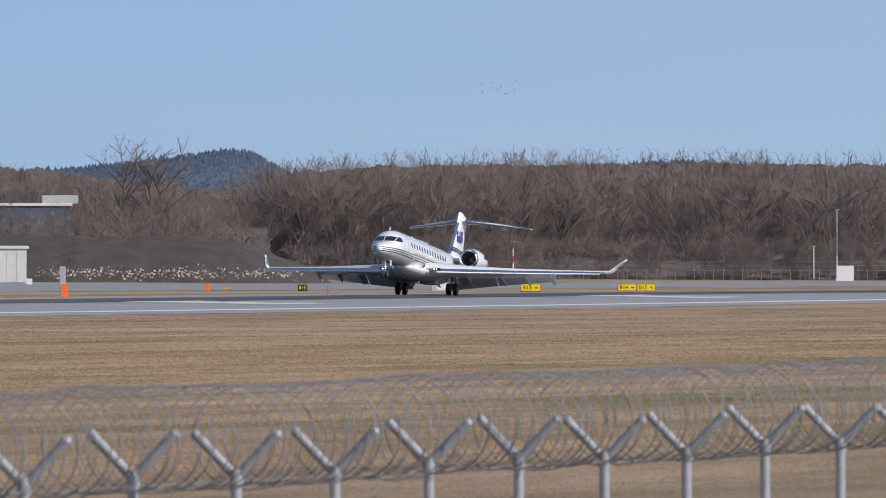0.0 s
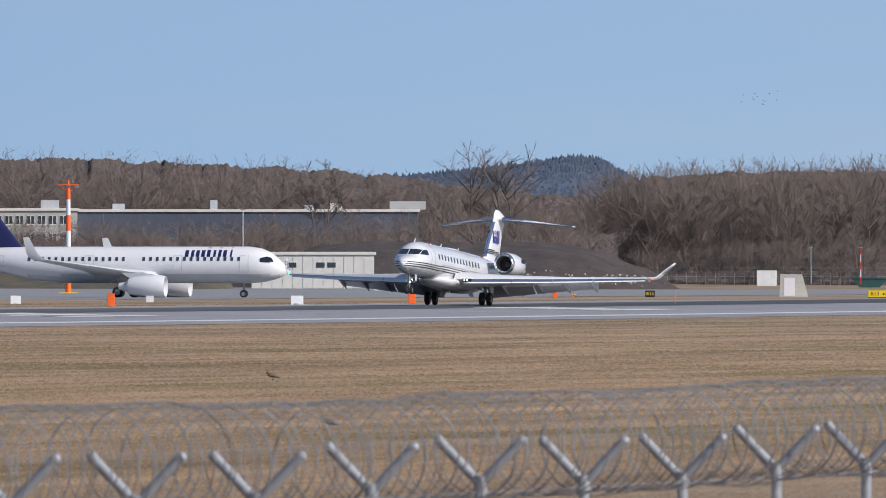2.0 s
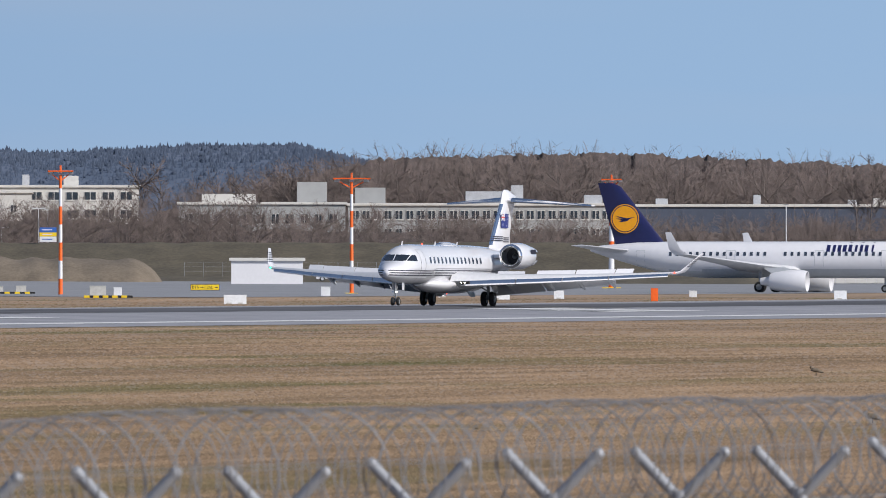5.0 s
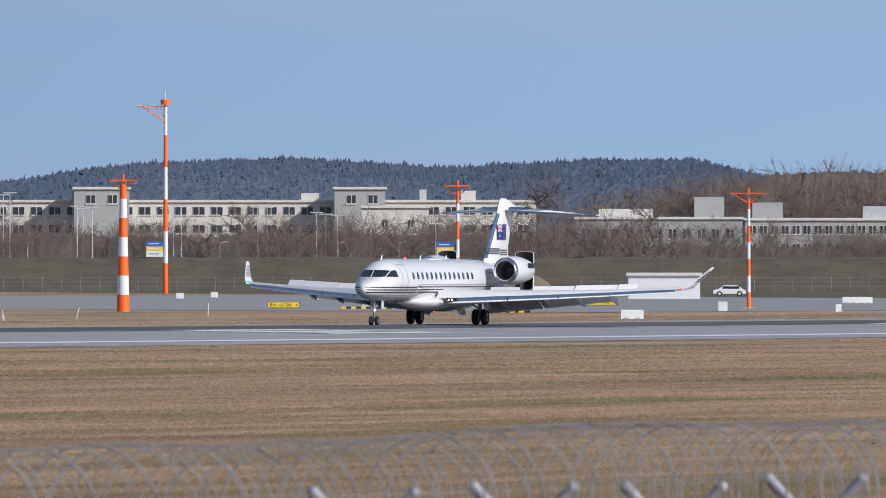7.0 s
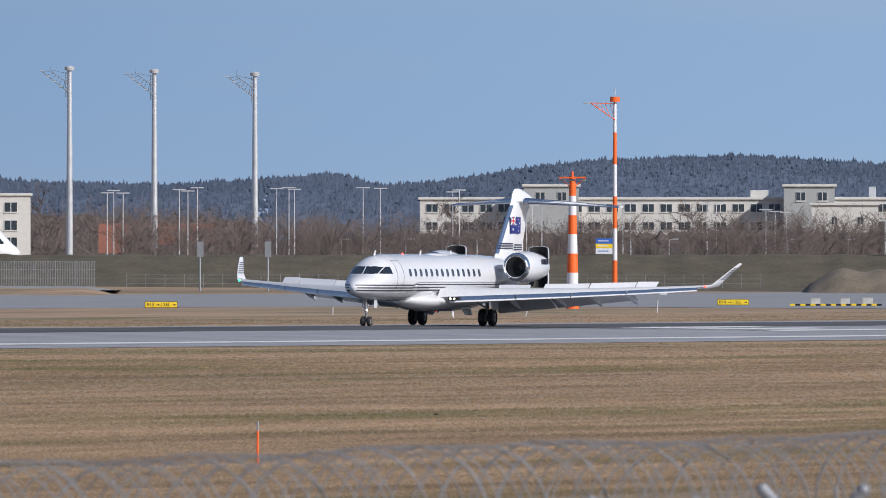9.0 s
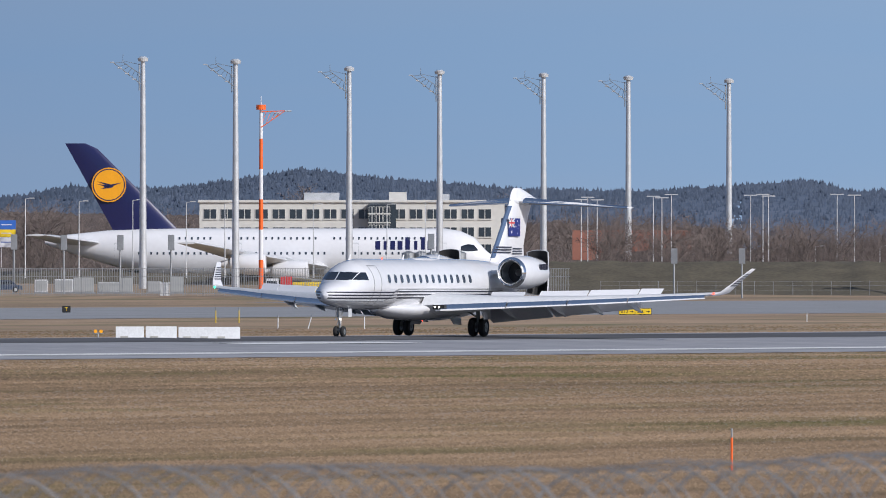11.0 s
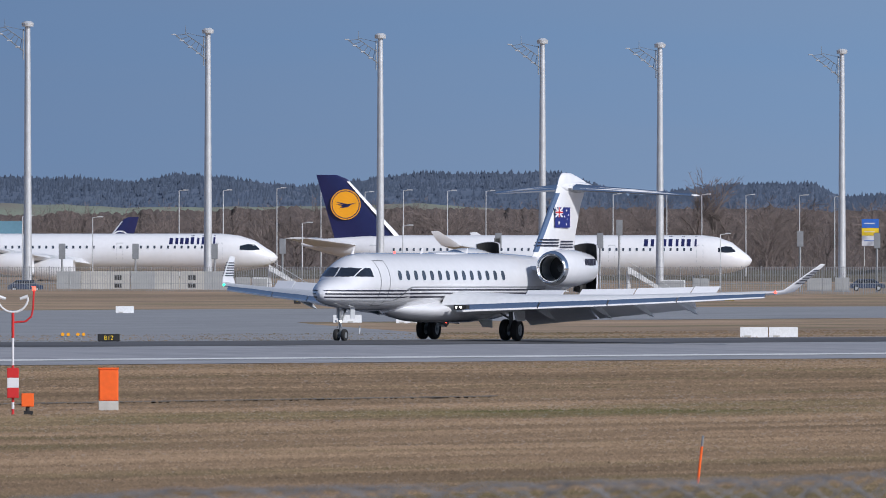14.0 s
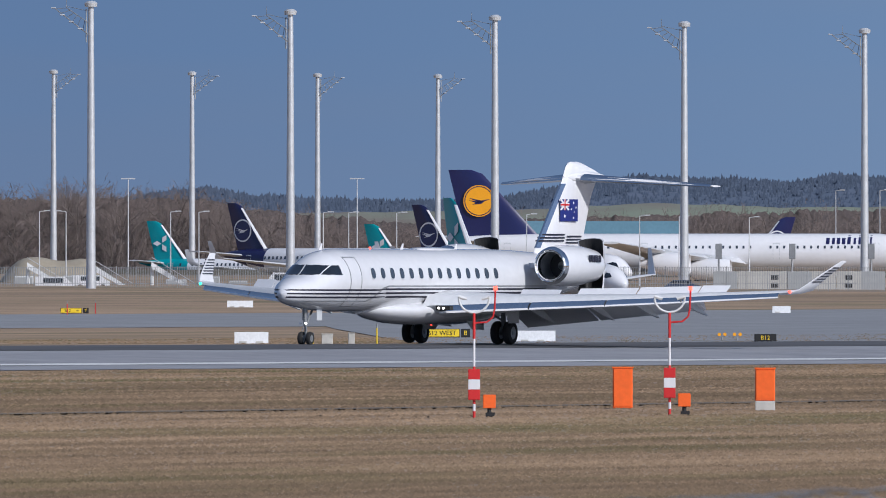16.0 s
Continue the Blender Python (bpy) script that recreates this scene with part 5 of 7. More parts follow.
def block(name, label, k0, k1, d, top, base, mat, depth=14.0, floors=(), gap=1.6, width=2.4, sill=True, roof=True, cat="building", extra=None):
    """A building across the view from bearing k0 (left) to k1; floors: rows (level low, level high) of window bands."""
    kc = (k0 + k1) / 2
    x, y = spot(kc, d)
    z0, z1 = level(base, d), level(top, d)
    w = (k1 - k0) * d / F
    b = thing(name, x, y, z0, facing(kc), label, cat)
    H = z1 - z0
    bm = bmesh.new()
    box(bm, -w / 2, w / 2, 0, depth, -3, H)
    wall = part("wall", bm, mat, b)
    if roof:
        bm = bmesh.new()
        box(bm, -w / 2 - .3, w / 2 + .3, -.35, depth + .3, H, H + .45, .05)
        part("roof_edge", bm, M["facade"], b)
    for e0, e1 in floors:
        a, c = level(e0, d) - z0, level(e1, d) - z0
        xx = -w / 2 + gap
        while xx + width < w / 2:
            bm = bmesh.new()
            box(bm, xx, xx + width, -.08, .05, a, c)
            box(bm, xx - .12, xx + width + .12, -.16, -.02, a - .15, a)
            win = part("window", bm, M["facade"], b)
            for h in (0, 1):
                bm = bmesh.new()
                box(bm, xx + .08 + h * width / 2, xx + width / 2 - .06 + h * width / 2, -.11, -.08, a + .08, c - .08)
                part("pane", bm, M["pane"], win)
            xx += width + gap
    if extra:
        extra(b, w, H)
    return b


def roof_units(spec):
    def add(b, w, H):
        for u, wide, tall, mat in spec:
            bm = bmesh.new()
            box(bm, u * w - wide / 2, u * w + wide / 2, 3, 7, H + .4, H + .4 + tall, .05)
            part("roof_unit", bm, M[mat], b)
    return add


block("long_hall", "long dark-blue hall with a pale roof edge behind scrub", -478, 125, 2700, 100, 20, M["facade_dark"], 30, extra=roof_units([(-.38, 2, 1.0, "steel"), (-.1, 1.2, 1.6, "steel"), (.18, 1.5, .8, "steel"), (.26, 2, 1.1, "facade"), (.47, 6, 1.4, "facade_grey")]))
block("office_building", "grey office building with rows of windows behind bare trees", -960, -478, 2690, 102, 20, M["facade_grey"], 24, ((78, 94), (45, 62)), .5, 1.3, extra=roof_units([(-.42, 5, 2.6, "facade_grey"), (.02, 8, 2.0, "steel"), (.12, 2, 3.0, "steel"), (.4, 3, 1.4, "steel")]))
block("office_building", "low grey office building with window bands and roof plant", -1260, -965, 2720, 104, 20, M["facade_grey"], 24, ((70, 88),), 1.0, 1.4, extra=roof_units([(.3, 5, 3.4, "facade_grey"), (-.2, 9, 1.4, "facade")]))
block("office_building", "long pale office building with ribbon windows behind bare trees", -2331, -1330, 2720, 134, 25, M["facade"], 22, ((112, 127), (80, 95)), 1.0, 2.0, extra=roof_units([(-.3, 4, 1.5, "steel"), (.1, 3, 1.2, "facade"), (.38, 2.5, 1.6, "facade"), (.3, 1.2, 1.8, "steel")]))
for a, c in ((-1687, -1597), (-2148, -2050)):
    block("stair_tower", "square pale concrete tower above the office roof", a, c, 2712, 157, 100, M["facade_grey"], 12, ((132, 148),), 2.0, 1.6)
block("annex", "white lower annex with two small windows", -1638, -1520, 2660, 124, 25, M["facade"], 10, ((90, 104),), 3.2, 1.0)
block("office_building", "three-storey pale office building behind the apron", -3560, -3020, 2760, 141, 20, M["facade"], 22, ((112, 130), (80, 98), (50, 68)), .7, 2.2, extra=roof_units([(-.1, 6, 1.3, "steel"), (.15, 3, 1.4, "facade"), (.3, 2, 1.1, "steel")]))
block("glazed_stairwell", "dark glazed stairwell with white mullions on the office front", -3262, -3212, 2757, 138, 60, M["pane"], 6, ((70, 84), (88, 102), (106, 120), (122, 134)), .15, 1.1, roof=False)
block("low_hall", "low red-roofed hall far behind the apron", -2900, -2690, 2860, 92, 70, M["rust_hall"], 14, roof=False)
block("hall", "low hall with a pale blue roof behind the apron", -5680, -5400, 2900, 106, 60, M["pale_roof"], 20, roof=False)


def white_hall():
    b = block("white_hall", "low white panelled building with small dark windows", -170, 47, 2300, 24, -37, M["white"], 18, roof=True)
    H, w = level(24, 2300) - level(-37, 2300), 217 * 2300 / F
    for i in range(12):
        bm = bmesh.new()
        x = -w / 2 + i * w / 12
        box(bm, x + .03, x + w / 12 - .03, -.10, -.03, .15, H - .1, .01)
        part("wall_panel", bm, M["facade"], b)
    for x in (-w * .36, -w * .20, w * .03, w * .12):
        bm = bmesh.new()
        box(bm, x, x + 1.15, -.16, -.09, H - 1.75, H - 1.05)
        part("window", bm, M["pane"], b)


white_hall()


def bank(name, label, k0, k1, d, rows, mat, rough=.25, ends=90):
    """An earth bank along the view: rows (distance added, level)."""
    bm = bmesh.new()
    rings = []
    k = k0
    while k <= k1:
        edge = math.sin(math.pi / 2 * min(1, (k - k0) / ends, (k1 - k) / ends))
        rings.append([(*spot(k, d + dd), level(e0 + (e - e0) * edge, d + dd) + rough * noise.noise((k * .025, dd * .05, 1))) for (dd, e), e0 in zip(rows, [rows[0][1]] * len(rows))])
        k += 10
    loft(bm, rings, cap=False, close=False)
    return part(name, bm, mat, None, label, smooth="all", kind="structure")


bank("embankment", "long grassy earth bank beyond the taxiways", -3230, -190, 2270, ((-60, -52), (-14, -25), (0, -22), (14, 10), (24, 34), (28, 37), (60, 36), (100, 20)), M["embank"])
bank("embankment", "low bank behind the apron road", -6900, -2840, 2620, ((-4, -70), (0, -20), (14, 10), (24, 20), (60, 18)), M["embank"])
bank("earth_mound", "heap of dark soil and scrub beyond the taxiway", -300, 660, 2360, ((-4, -75), (0, -26), (10, 2), (22, 30), (34, 46), (48, 34), (70, -10)), M["mound"], .5, 320)
bank("earth_mound", "low heap of soil at the foot of the bank", -1690, -1260, 2200, ((-4, -75), (0, -26), (8, 0), (14, 9), (22, 4), (30, -20)), M["earth"], .8)
bank("sand_heap", "pale sand heap behind the apron fence", -6640, -6370, 2160, ((-4, -60), (0, 0), (8, 30), (14, 38), (24, 20), (30, -10)), M["sand"], .5)
rs = random.Random(4)
bm = bmesh.new()
for i in range(420):
    k = rs.choice((100, 170, 250, 300, 350, 440, 470)) + rs.gauss(0, 38)
    d = 2345 + rs.uniform(-6, 4)
    x, y = spot(k, d)
    r = rs.uniform(.05, .2)
    bmesh.ops.create_icosphere(bm, subdivisions=1, radius=r, matrix=Matrix.LocRotScale((x, y, level(-19 + rs.gauss(0, 4.5), d)), Euler((rs.random() * 3, 0, rs.random() * 3)), (1.3, 1, .7)))
tagged(part("rubble", bm, M["rubble"], None, "pale broken stones along the soil heap", kind="stuff"), category="stones")


# ---------------------------------------------------------------- small airfield things
def here(k, e=None, d=None):
    """Plan point and ground height; from the distance, or where the level line e meets the ground."""
    if d is None:
        d = 900.0
        for _ in range(40):
            x, y = spot(k, d)
            d += .5 * (max(60, (EYE - ground_z(x, y)) * F / -e) - d)
    x, y = spot(k, d)
    return x, y, ground_z(x, y) + .01, d


def put(name, label, cat, k, e=None, d=None, group="", turn=0.0):
    x, y, z, d = here(k, e, d)
    return thing(name, x, y, z, facing(k) + turn, label, cat, group), d


def barrier(k0, k1, e, tall=.5):
    m, d = put("barrier", "white plastic barrier block beside the taxiway", "barrier", (k0 + k1) / 2, e, group="white barrier blocks")
    w = (k1 - k0) * d / F
    bm = bmesh.new()
    ring = lambda x: [(x, -.3, 0), (x, .3, 0), (x, .2, tall * .55), (x, .12, tall), (x, -.12, tall), (x, -.2, tall * .55)]
    loft(bm, [ring(-w / 2), ring(w / 2)])
    part("body", bm, M["plastic"], m)
    for i in range(max(1, int(w / .9))):
        bm = bmesh.new()
        x = -w / 2 + .25 + i * .9
        box(bm, x, x + .4, -.315, -.27, .02, .12)
        part("foot_slot", bm, M["concrete"], m)


for a, c, e in ((-4130, -4081, -100), (-4079, -4028, -100), (-3708, -3658, -99), (-3655, -3600, -99), (-3597, -3488, -100), (-4739, -4688, -75), (-5688, -5619, -108), (-5718, -5692, -108), (-6187, -6127, -111), (-5235, -5203, -57), (-6200, -6154, -47), (-788, -735, -44), (-706, -674, -64), (-596, -578, -63), (-4850, -4800, -74), (-800, -790, -60), (-1180, -1140, -72), (-100, -78, -64)):
    barrier(a, c, e, .62 if a < -3000 else .75)


def taxi_sign(k0, k1, low, high, words, dark=False):
    """A lit guidance sign; words: rows (text, arrow) side by side."""
    m, d = put("taxiway_sign", ("black" if dark else "yellow") + " taxiway guidance sign on the grass", "sign", (k0 + k1) / 2, low, group="taxiway guidance signs")
    w, h = (k1 - k0) * d / F, (high - low) * d / F
    bm = bmesh.new()
    box(bm, -w / 2, w / 2, 0, .18, .02, h, .015)
    part("housing", bm, M["black"], m)
    bm = bmesh.new()
    box(bm, -w / 2 + .04, w / 2 - .04, -.02, 0, .08, h - .04)
    face = part("face", bm, M["black"] if dark else M["yellow"], m)
    ink = M["yellow"] if dark else M["black"]
    n = len(words)
    for i, (text, arrow) in enumerate(words):
        c = -w / 2 + (i + .5) * w / n
        if text:
            lettering(text, h * .72, ink, face, pose(c - (.16 * w / n if arrow and text else 0), -.03, h * .52, 90, 0, 0))
        if arrow:
            bm = bmesh.new()
            a = radians(arrow)
            cx, cz, r = c + (.30 * w / n if text else 0), h * .5, h * .26
            u, v = Vector((math.cos(a), 0, math.sin(a))), Vector((-math.sin(a), 0, math.cos(a)))
            o = Vector((cx, -.025, cz))
            prism(bm, [o + u * r, o + v * r * .6 + u * .1 * r, o - v * r * .6 + u * .1 * r], (0, -.01, 0))
            prism(bm, [o + v * r * .16 + u * .1 * r, o + v * r * .16 - u * r, o - v * r * .16 - u * r, o - v * r * .16 + u * .1 * r], (0, -.01, 0))
            part("arrow", bm, ink, face)
        if i:
            bm = bmesh.new()
            box(bm, -w / 2 + i * w / n - .02, -w / 2 + i * w / n + .02, -.035, -.02, .1, h - .06)
            part("divider", bm, ink, face)


taxi_sign(-5267, -5228, -109, -94, [("B12", 0)], True)
taxi_sign(-5885, -5854, -101, -85, [("T", 135)])
taxi_sign(-5852, -5788, -101, -85, [("B12 WEST", 0)])
taxi_sign(-5786, -5770, -101, -85, [("B", 0)], True)
taxi_sign(-1239, -1188, -48, -37, [("B15", 1), ("26L", 1)])
taxi_sign(-1805, -1749, -53, -42, [("B14", 1), ("26L", 1)])
taxi_sign(-2818, -2760, -58, -46, [("B13", 1), ("26L", 1)])
taxi_sign(-4211, -4141, -36, -25, [("S", 90), ("B15", 45), ("26L", 1)])
taxi_sign(-4802, -4732, -41, -30, [("S", 0), ("B14", 1), ("26L", 1)])
taxi_sign(-3803, -3788, -54, -42, [("T", 0)], True)
taxi_sign(-4920, -4908, -41, -30, [("S", 0)], True)
taxi_sign(527, 544, -51, -39, [("B15", 0)], True)
taxi_sign(921, 957, -52, -38, [("B13", 180)])
taxi_sign(1093, 1126, -51, -38, [("B14", 180)])
taxi_sign(1127, 1160, -51, -38, [("B15", 135)])
taxi_sign(-6495, -6457, -58, -48, [("B12", 180)])
taxi_sign(-6455, -6445, -58, -48, [("T", 0)], True)
taxi_sign(-5919, -5901, -54, -44, [("54", 0)])


def upright_box(name, label, cat, k, e, wide, tall, mat, deep=None, base=0.0, base_mat=None, group=""):
    m, d = put(name, label, cat, k, e, group=group)
    bm = bmesh.new()
    dp = deep or wide
    box(bm, -wide / 2, wide / 2, -dp / 2, dp / 2, base, tall, min(.02, wide * .05))
    part("cabinet", bm, mat, m)
    bm = bmesh.new()
    box(bm, -wide / 2 + .03, wide / 2 - .03, -dp / 2 - .012, -dp / 2 + .01, base + .05, tall - .05)
    part("door", bm, mat, m)
    bm = bmesh.new()
    box(bm, -wide / 2 - .02, wide / 2 + .02, -dp / 2 - .02, dp / 2 + .02, tall - .03, tall + .01, .008)
    part("lid", bm, mat, m)
    if base:
        bm = bmesh.new()
        box(bm, -wide / 2, wide / 2, -dp / 2 - .02, dp / 2, 0, base, .01)
        part("plinth", bm, base_mat or M["concrete"], m)
    return m


upright_box("equipment_cabinet", "bright orange equipment cabinet standing on the grass", "cabinet", -5500, -226, .50, 1.03, M["orange"], group="orange cabinets")
upright_box("equipment_cabinet", "bright orange equipment cabinet on a concrete plinth", "cabinet", -5248, -230, .49, 1.05, M["orange"], base=.24, group="orange cabinets")
for k, e, w, t in ((114, -62, .6, 1.1), (367, -52, .5, .85), (-418, -67, .6, 1.1), (-4268, -38, 1.0, 1.2)):
    upright_box("marker_box", "orange marker box beside the taxiway", "marker", k, e, w, t, M["orange"], group="orange marker boxes")
for k, e, w, t, mt in ((742, -31, 3.2, 2.5, "plastic"), (1495, -33, 2.9, 2.5, "white"), (-1631, -53, 1.0, .75, "concrete"), (-1579, -53, 1.0, .75, "concrete"), (-1539, -53, 1.1, .8, "concrete"), (-1403, -57, 1.6, .95, "concrete"), (-1368, -57, .8, .8, "plastic"), (-1900, -34, .9, .7, "plastic"), (-1901 - 60, -36, 1.0, .7, "plastic"), (291 - 3913, -28, 1.0, 1.7, "plastic"), (67 - 3688, -28, 1.1, 1.9, "plastic"), (52, -39, .8, .8, "plastic"), (-6023, -112, .6, .55, "concrete"), (-5980, -112, .35, .6, "concrete"), (111, -43, .8, 2.6, "facade_grey"), (-350, -60, .7, .6, "plastic"), (-1000, -58, .9, .9, "plastic")):
    upright_box("utility_cabinet", "pale utility cabinet by the taxiway edge", "cabinet", k, e, w, t, M[mt], group="pale utility cabinets")


def blast_wedge():
    m, d = put("concrete_wedge", "pale concrete wedge block with a white front", "block", 790, -50)
    bm = bmesh.new()
    prism(bm, [(-1.6, -1, 0), (1.6, -1, 0), (.9, -1, 2.5), (-1.5, -1, 2.5)], (0, 2, 0))
    part("body", bm, M["concrete"], m)
    bm = bmesh.new()
    box(bm, -1.1, .1, -1.03, -1.0, .1, 2.1)
    part("panel", bm, M["white"], m)
    m, d = put("waste_skip", "dark green open waste skip on the grass", "skip", 925, -36)
    bm = bmesh.new()
    prism(bm, [(-1.6, -.9, .2), (1.4, -.9, .2), (2.6, -.9, 1.5), (-2.7, -.9, 1.5)], (0, 1.8, 0))
    part("tub", bm, M["skip_green"], m)
    bm = bmesh.new()
    box(bm, -2.8, 2.7, -1.0, 1.0, 1.45, 1.6, .03)
    part("rim", bm, M["skip_green"], m)


M["skip_green"] = material("skip_green", (.02, .07, .065), .5, vary=.15, size=1)
blast_wedge()


def transmissometer(k, e):
    """A banded pole with a curved fork of sensors, a drum and an obstruction lamp."""
    m, d = put("visibility_sensor", "red and white pole with curved fork sensor and red lamp", "weather sensor", k, e, group="visibility sensors")
    for z0, z1, r, mat in ((0, .16, .035, "red"), (.16, .32, .035, "white"), (.32, .46, .035, "red"), (1.12, 1.2, .03, "red"), (1.2, 1.85, .03, "white"), (1.85, 2.45, .035, "red")):
        bm = bmesh.new()
        rod(bm, (0, 0, z0), (0, 0, z1), r, sides=10)
        part("pole_band", bm, M[mat], m)
    for z0, z1, mat in ((.42, .66, "red"), (.66, .90, "white"), (.90, 1.14, "red")):
        bm = bmesh.new()
        box(bm, -.14, .14, -.1, .1, z0, z1, .01)
        part("drum_band", bm, M[mat], m)
    bm = bmesh.new()
    pts = [Vector((.36 * math.sin(t), 0, 2.80 - .34 * math.cos(t))) for t in (radians(-95 + 190 * i / 12) for i in range(13))]
    for a, b in zip(pts, pts[1:]):
        rod(bm, a, b, .028, sides=7)
    for s in (-1, 1):
        rod(bm, (s * .36, 0, 2.84), (s * .17, 0, 2.78), .045, .035, sides=8)
    part("fork", bm, M["plastic"], m)
    bm = bmesh.new()
    pts = [Vector(p) for p in ((0, 0, 2.22), (.3, 0, 2.24), (.44, 0, 2.36), (.48, 0, 2.55), (.50, 0, 2.98))]
    for a, b in zip(pts, pts[1:]):
        rod(bm, a, b, .022, sides=6)
    arm = part("lamp_arm", bm, M["red"], m)
    bm = bmesh.new()
    rod(bm, (.5, 0, 2.98), (.5, 0, 3.08), .045, sides=10)
    part("lamp", bm, RED_LIGHT, arm)


transmissometer(-5417, -239)
transmissometer(-5763, -243)
for k, e in ((-5391, -238), (-5736, -241)):
    m, d = put("junction_box", "small orange junction box on a black foot", "box", k, e, group="orange junction boxes")
    bm = bmesh.new()
    box(bm, -.15, .15, -.1, .1, .2, .52, .01)
    part("case", bm, M["orange"], m)
    bm = bmesh.new()
    rod(bm, (0, 0, 0), (0, 0, .2), .05, sides=8)
    box(bm, -.09, .13, -.08, .08, 0, .1, .01)
    part("foot", bm, M["black"], m)
strip("service_path", [(184, 340, 410), (186, 345, 415)], M["earth"], .03, "narrow concrete service path in the grass")


def stake(k, e, tall, lean, mat, r=.022, label="leaning orange marker stake in the grass", group="orange marker stakes", d=None):
    m, d = put("marker_stake", label, "stake", k, e, d=d, group=group)
    top = Vector((math.sin(lean) * tall, 0, math.cos(lean) * tall))
    bm = bmesh.new()
    rod(bm, (0, 0, -.05), top * .78, r, sides=7)
    part("shaft", bm, mat, m)
    bm = bmesh.new()
    rod(bm, top * .78, top, r * .9, sides=7)
    part("tip", bm, M["dull"], m)


for k, e, t, a in ((-2618, -335, .75, .0), (-4206, -362, .80, .12)):
    stake(k, e, t, a, M["orange"])
BESIDE_RUNWAY = ((-2274, -72, 1.1, .0, "plastic"), (-2144, -73, 1.3, .25, "plastic"), (-1911, -66, 1.4, .05, "plastic"), (-3421, -82, 1.0, .0, "plastic"), (-3368, -82, 1.1, .3, "plastic"), (-3310, -82, 1.1, 0, "plastic"), (-3268, -82, 1.1, 0, "plastic"), (-3531, -72, 1.3, 0, "yellow"), (-3490, -72, 1.3, 0, "yellow"), (-4536, -92, .5, 0, "plastic"), (-4804, -95, .55, .05, "plastic"))
BESIDE_TAXIWAY = ((-4539, -94, .5, 0, "plastic"), (-6065, -112, .65, 0, "yellow"), (-6048, -112, .6, .05, "yellow"), (-5935, -112, 1.1, 0, "yellow"), (-2485, -70, .8, 0, "plastic"), (-2272, -75, .6, 0, "plastic"), (-6483, -37, 1.2, 0, "red"), (-6433, -37, 1.2, 0, "red"), (-5540, -30, .9, 0, "plastic"), (580, -62, 1.0, 0, "orange"), (140, -58, .9, 0, "orange"))
for k, e, t, a, mt in BESIDE_RUNWAY + BESIDE_TAXIWAY:
    stake(k, e, t, a, M[mt], .04, "thin marker post beside the taxiway", "thin marker posts")
for k, e in ((-5297, -106), (-3739, -98), (-5324, -106), (310, -52), (400, -52)):
    m, d = put("edge_light", "yellow twin taxiway guard light on a stem", "light", k, e, group="yellow guard lights")
    bm = bmesh.new()
    rod(bm, (0, 0, 0), (0, 0, .25), .05, sides=8)
    box(bm, -.3, .3, -.06, .06, .22, .28)
    st_ = part("stand", bm, M["dull"], m)
    for s in (-1, 1):
        bm = bmesh.new()
        rod(bm, (s * .16, -.1, .36), (s * .16, .1, .36), .10, sides=12)
        part("lamp", bm, M["amber"], st_)


# yellow and black kerb bars on the closed stand
for k0, k1, e in ((-1676, -1514, -54), (-1426, -1343, -61)):
    n = 9 if k1 - k0 > 100 else 5
    for i in range(n):
        kk = k0 + (k1 - k0) * (i + .5) / n
        m, d = put("kerb_bar", "yellow and black low closure bar on the taxiway", "barrier", kk, e, group="yellow closure bars")
        for s, mt in ((-1, "yellow"), (1, "black")):
            bm = bmesh.new()
            box(bm, min(0, s * .52), max(0, s * .52), -.12, .12, 0, .22, .02)
            part("half", bm, M[mt], m)


def info_board(k, d, e1, e0, lift=0.0):
    x, y = spot(k, d)
    z0, z1 = level(e0, d), level(e1, d)
    m = thing("road_sign", x, y, z0 - lift, facing(k), "blue, yellow and white road direction board", "sign", "road direction boards")
    w, H = 30 * d / F, z1 - z0
    for s in (-1, 1):
        bm = bmesh.new()
        rod(bm, (s * w * .35, .1, 0), (s * w * .35, .1, lift + H), .06, sides=6)
        part("post", bm, M["steel"], m)
    for a, b, mt in ((0, .38, "white"), (.38, .66, "yellow"), (.66, 1, "blue")):
        bm = bmesh.new()
        box(bm, -w / 2, w / 2, -.06, 0, lift + H * a, lift + H * b - .02)
        pn = part("panel", bm, M[mt], m)
        bm = bmesh.new()
        box(bm, -w * .36, w * .25, -.08, -.06, lift + H * (a + b) / 2 - .06, lift + H * (a + b) / 2 + .06)
        part("lettering_bar", bm, M["blue"] if mt == "white" else M["white"], pn)


info_board(-1491, 2295, 64, 38)
info_board(-2005, 2295, 66, 38)
info_board(-3900, 2420, 110, 62, 3)


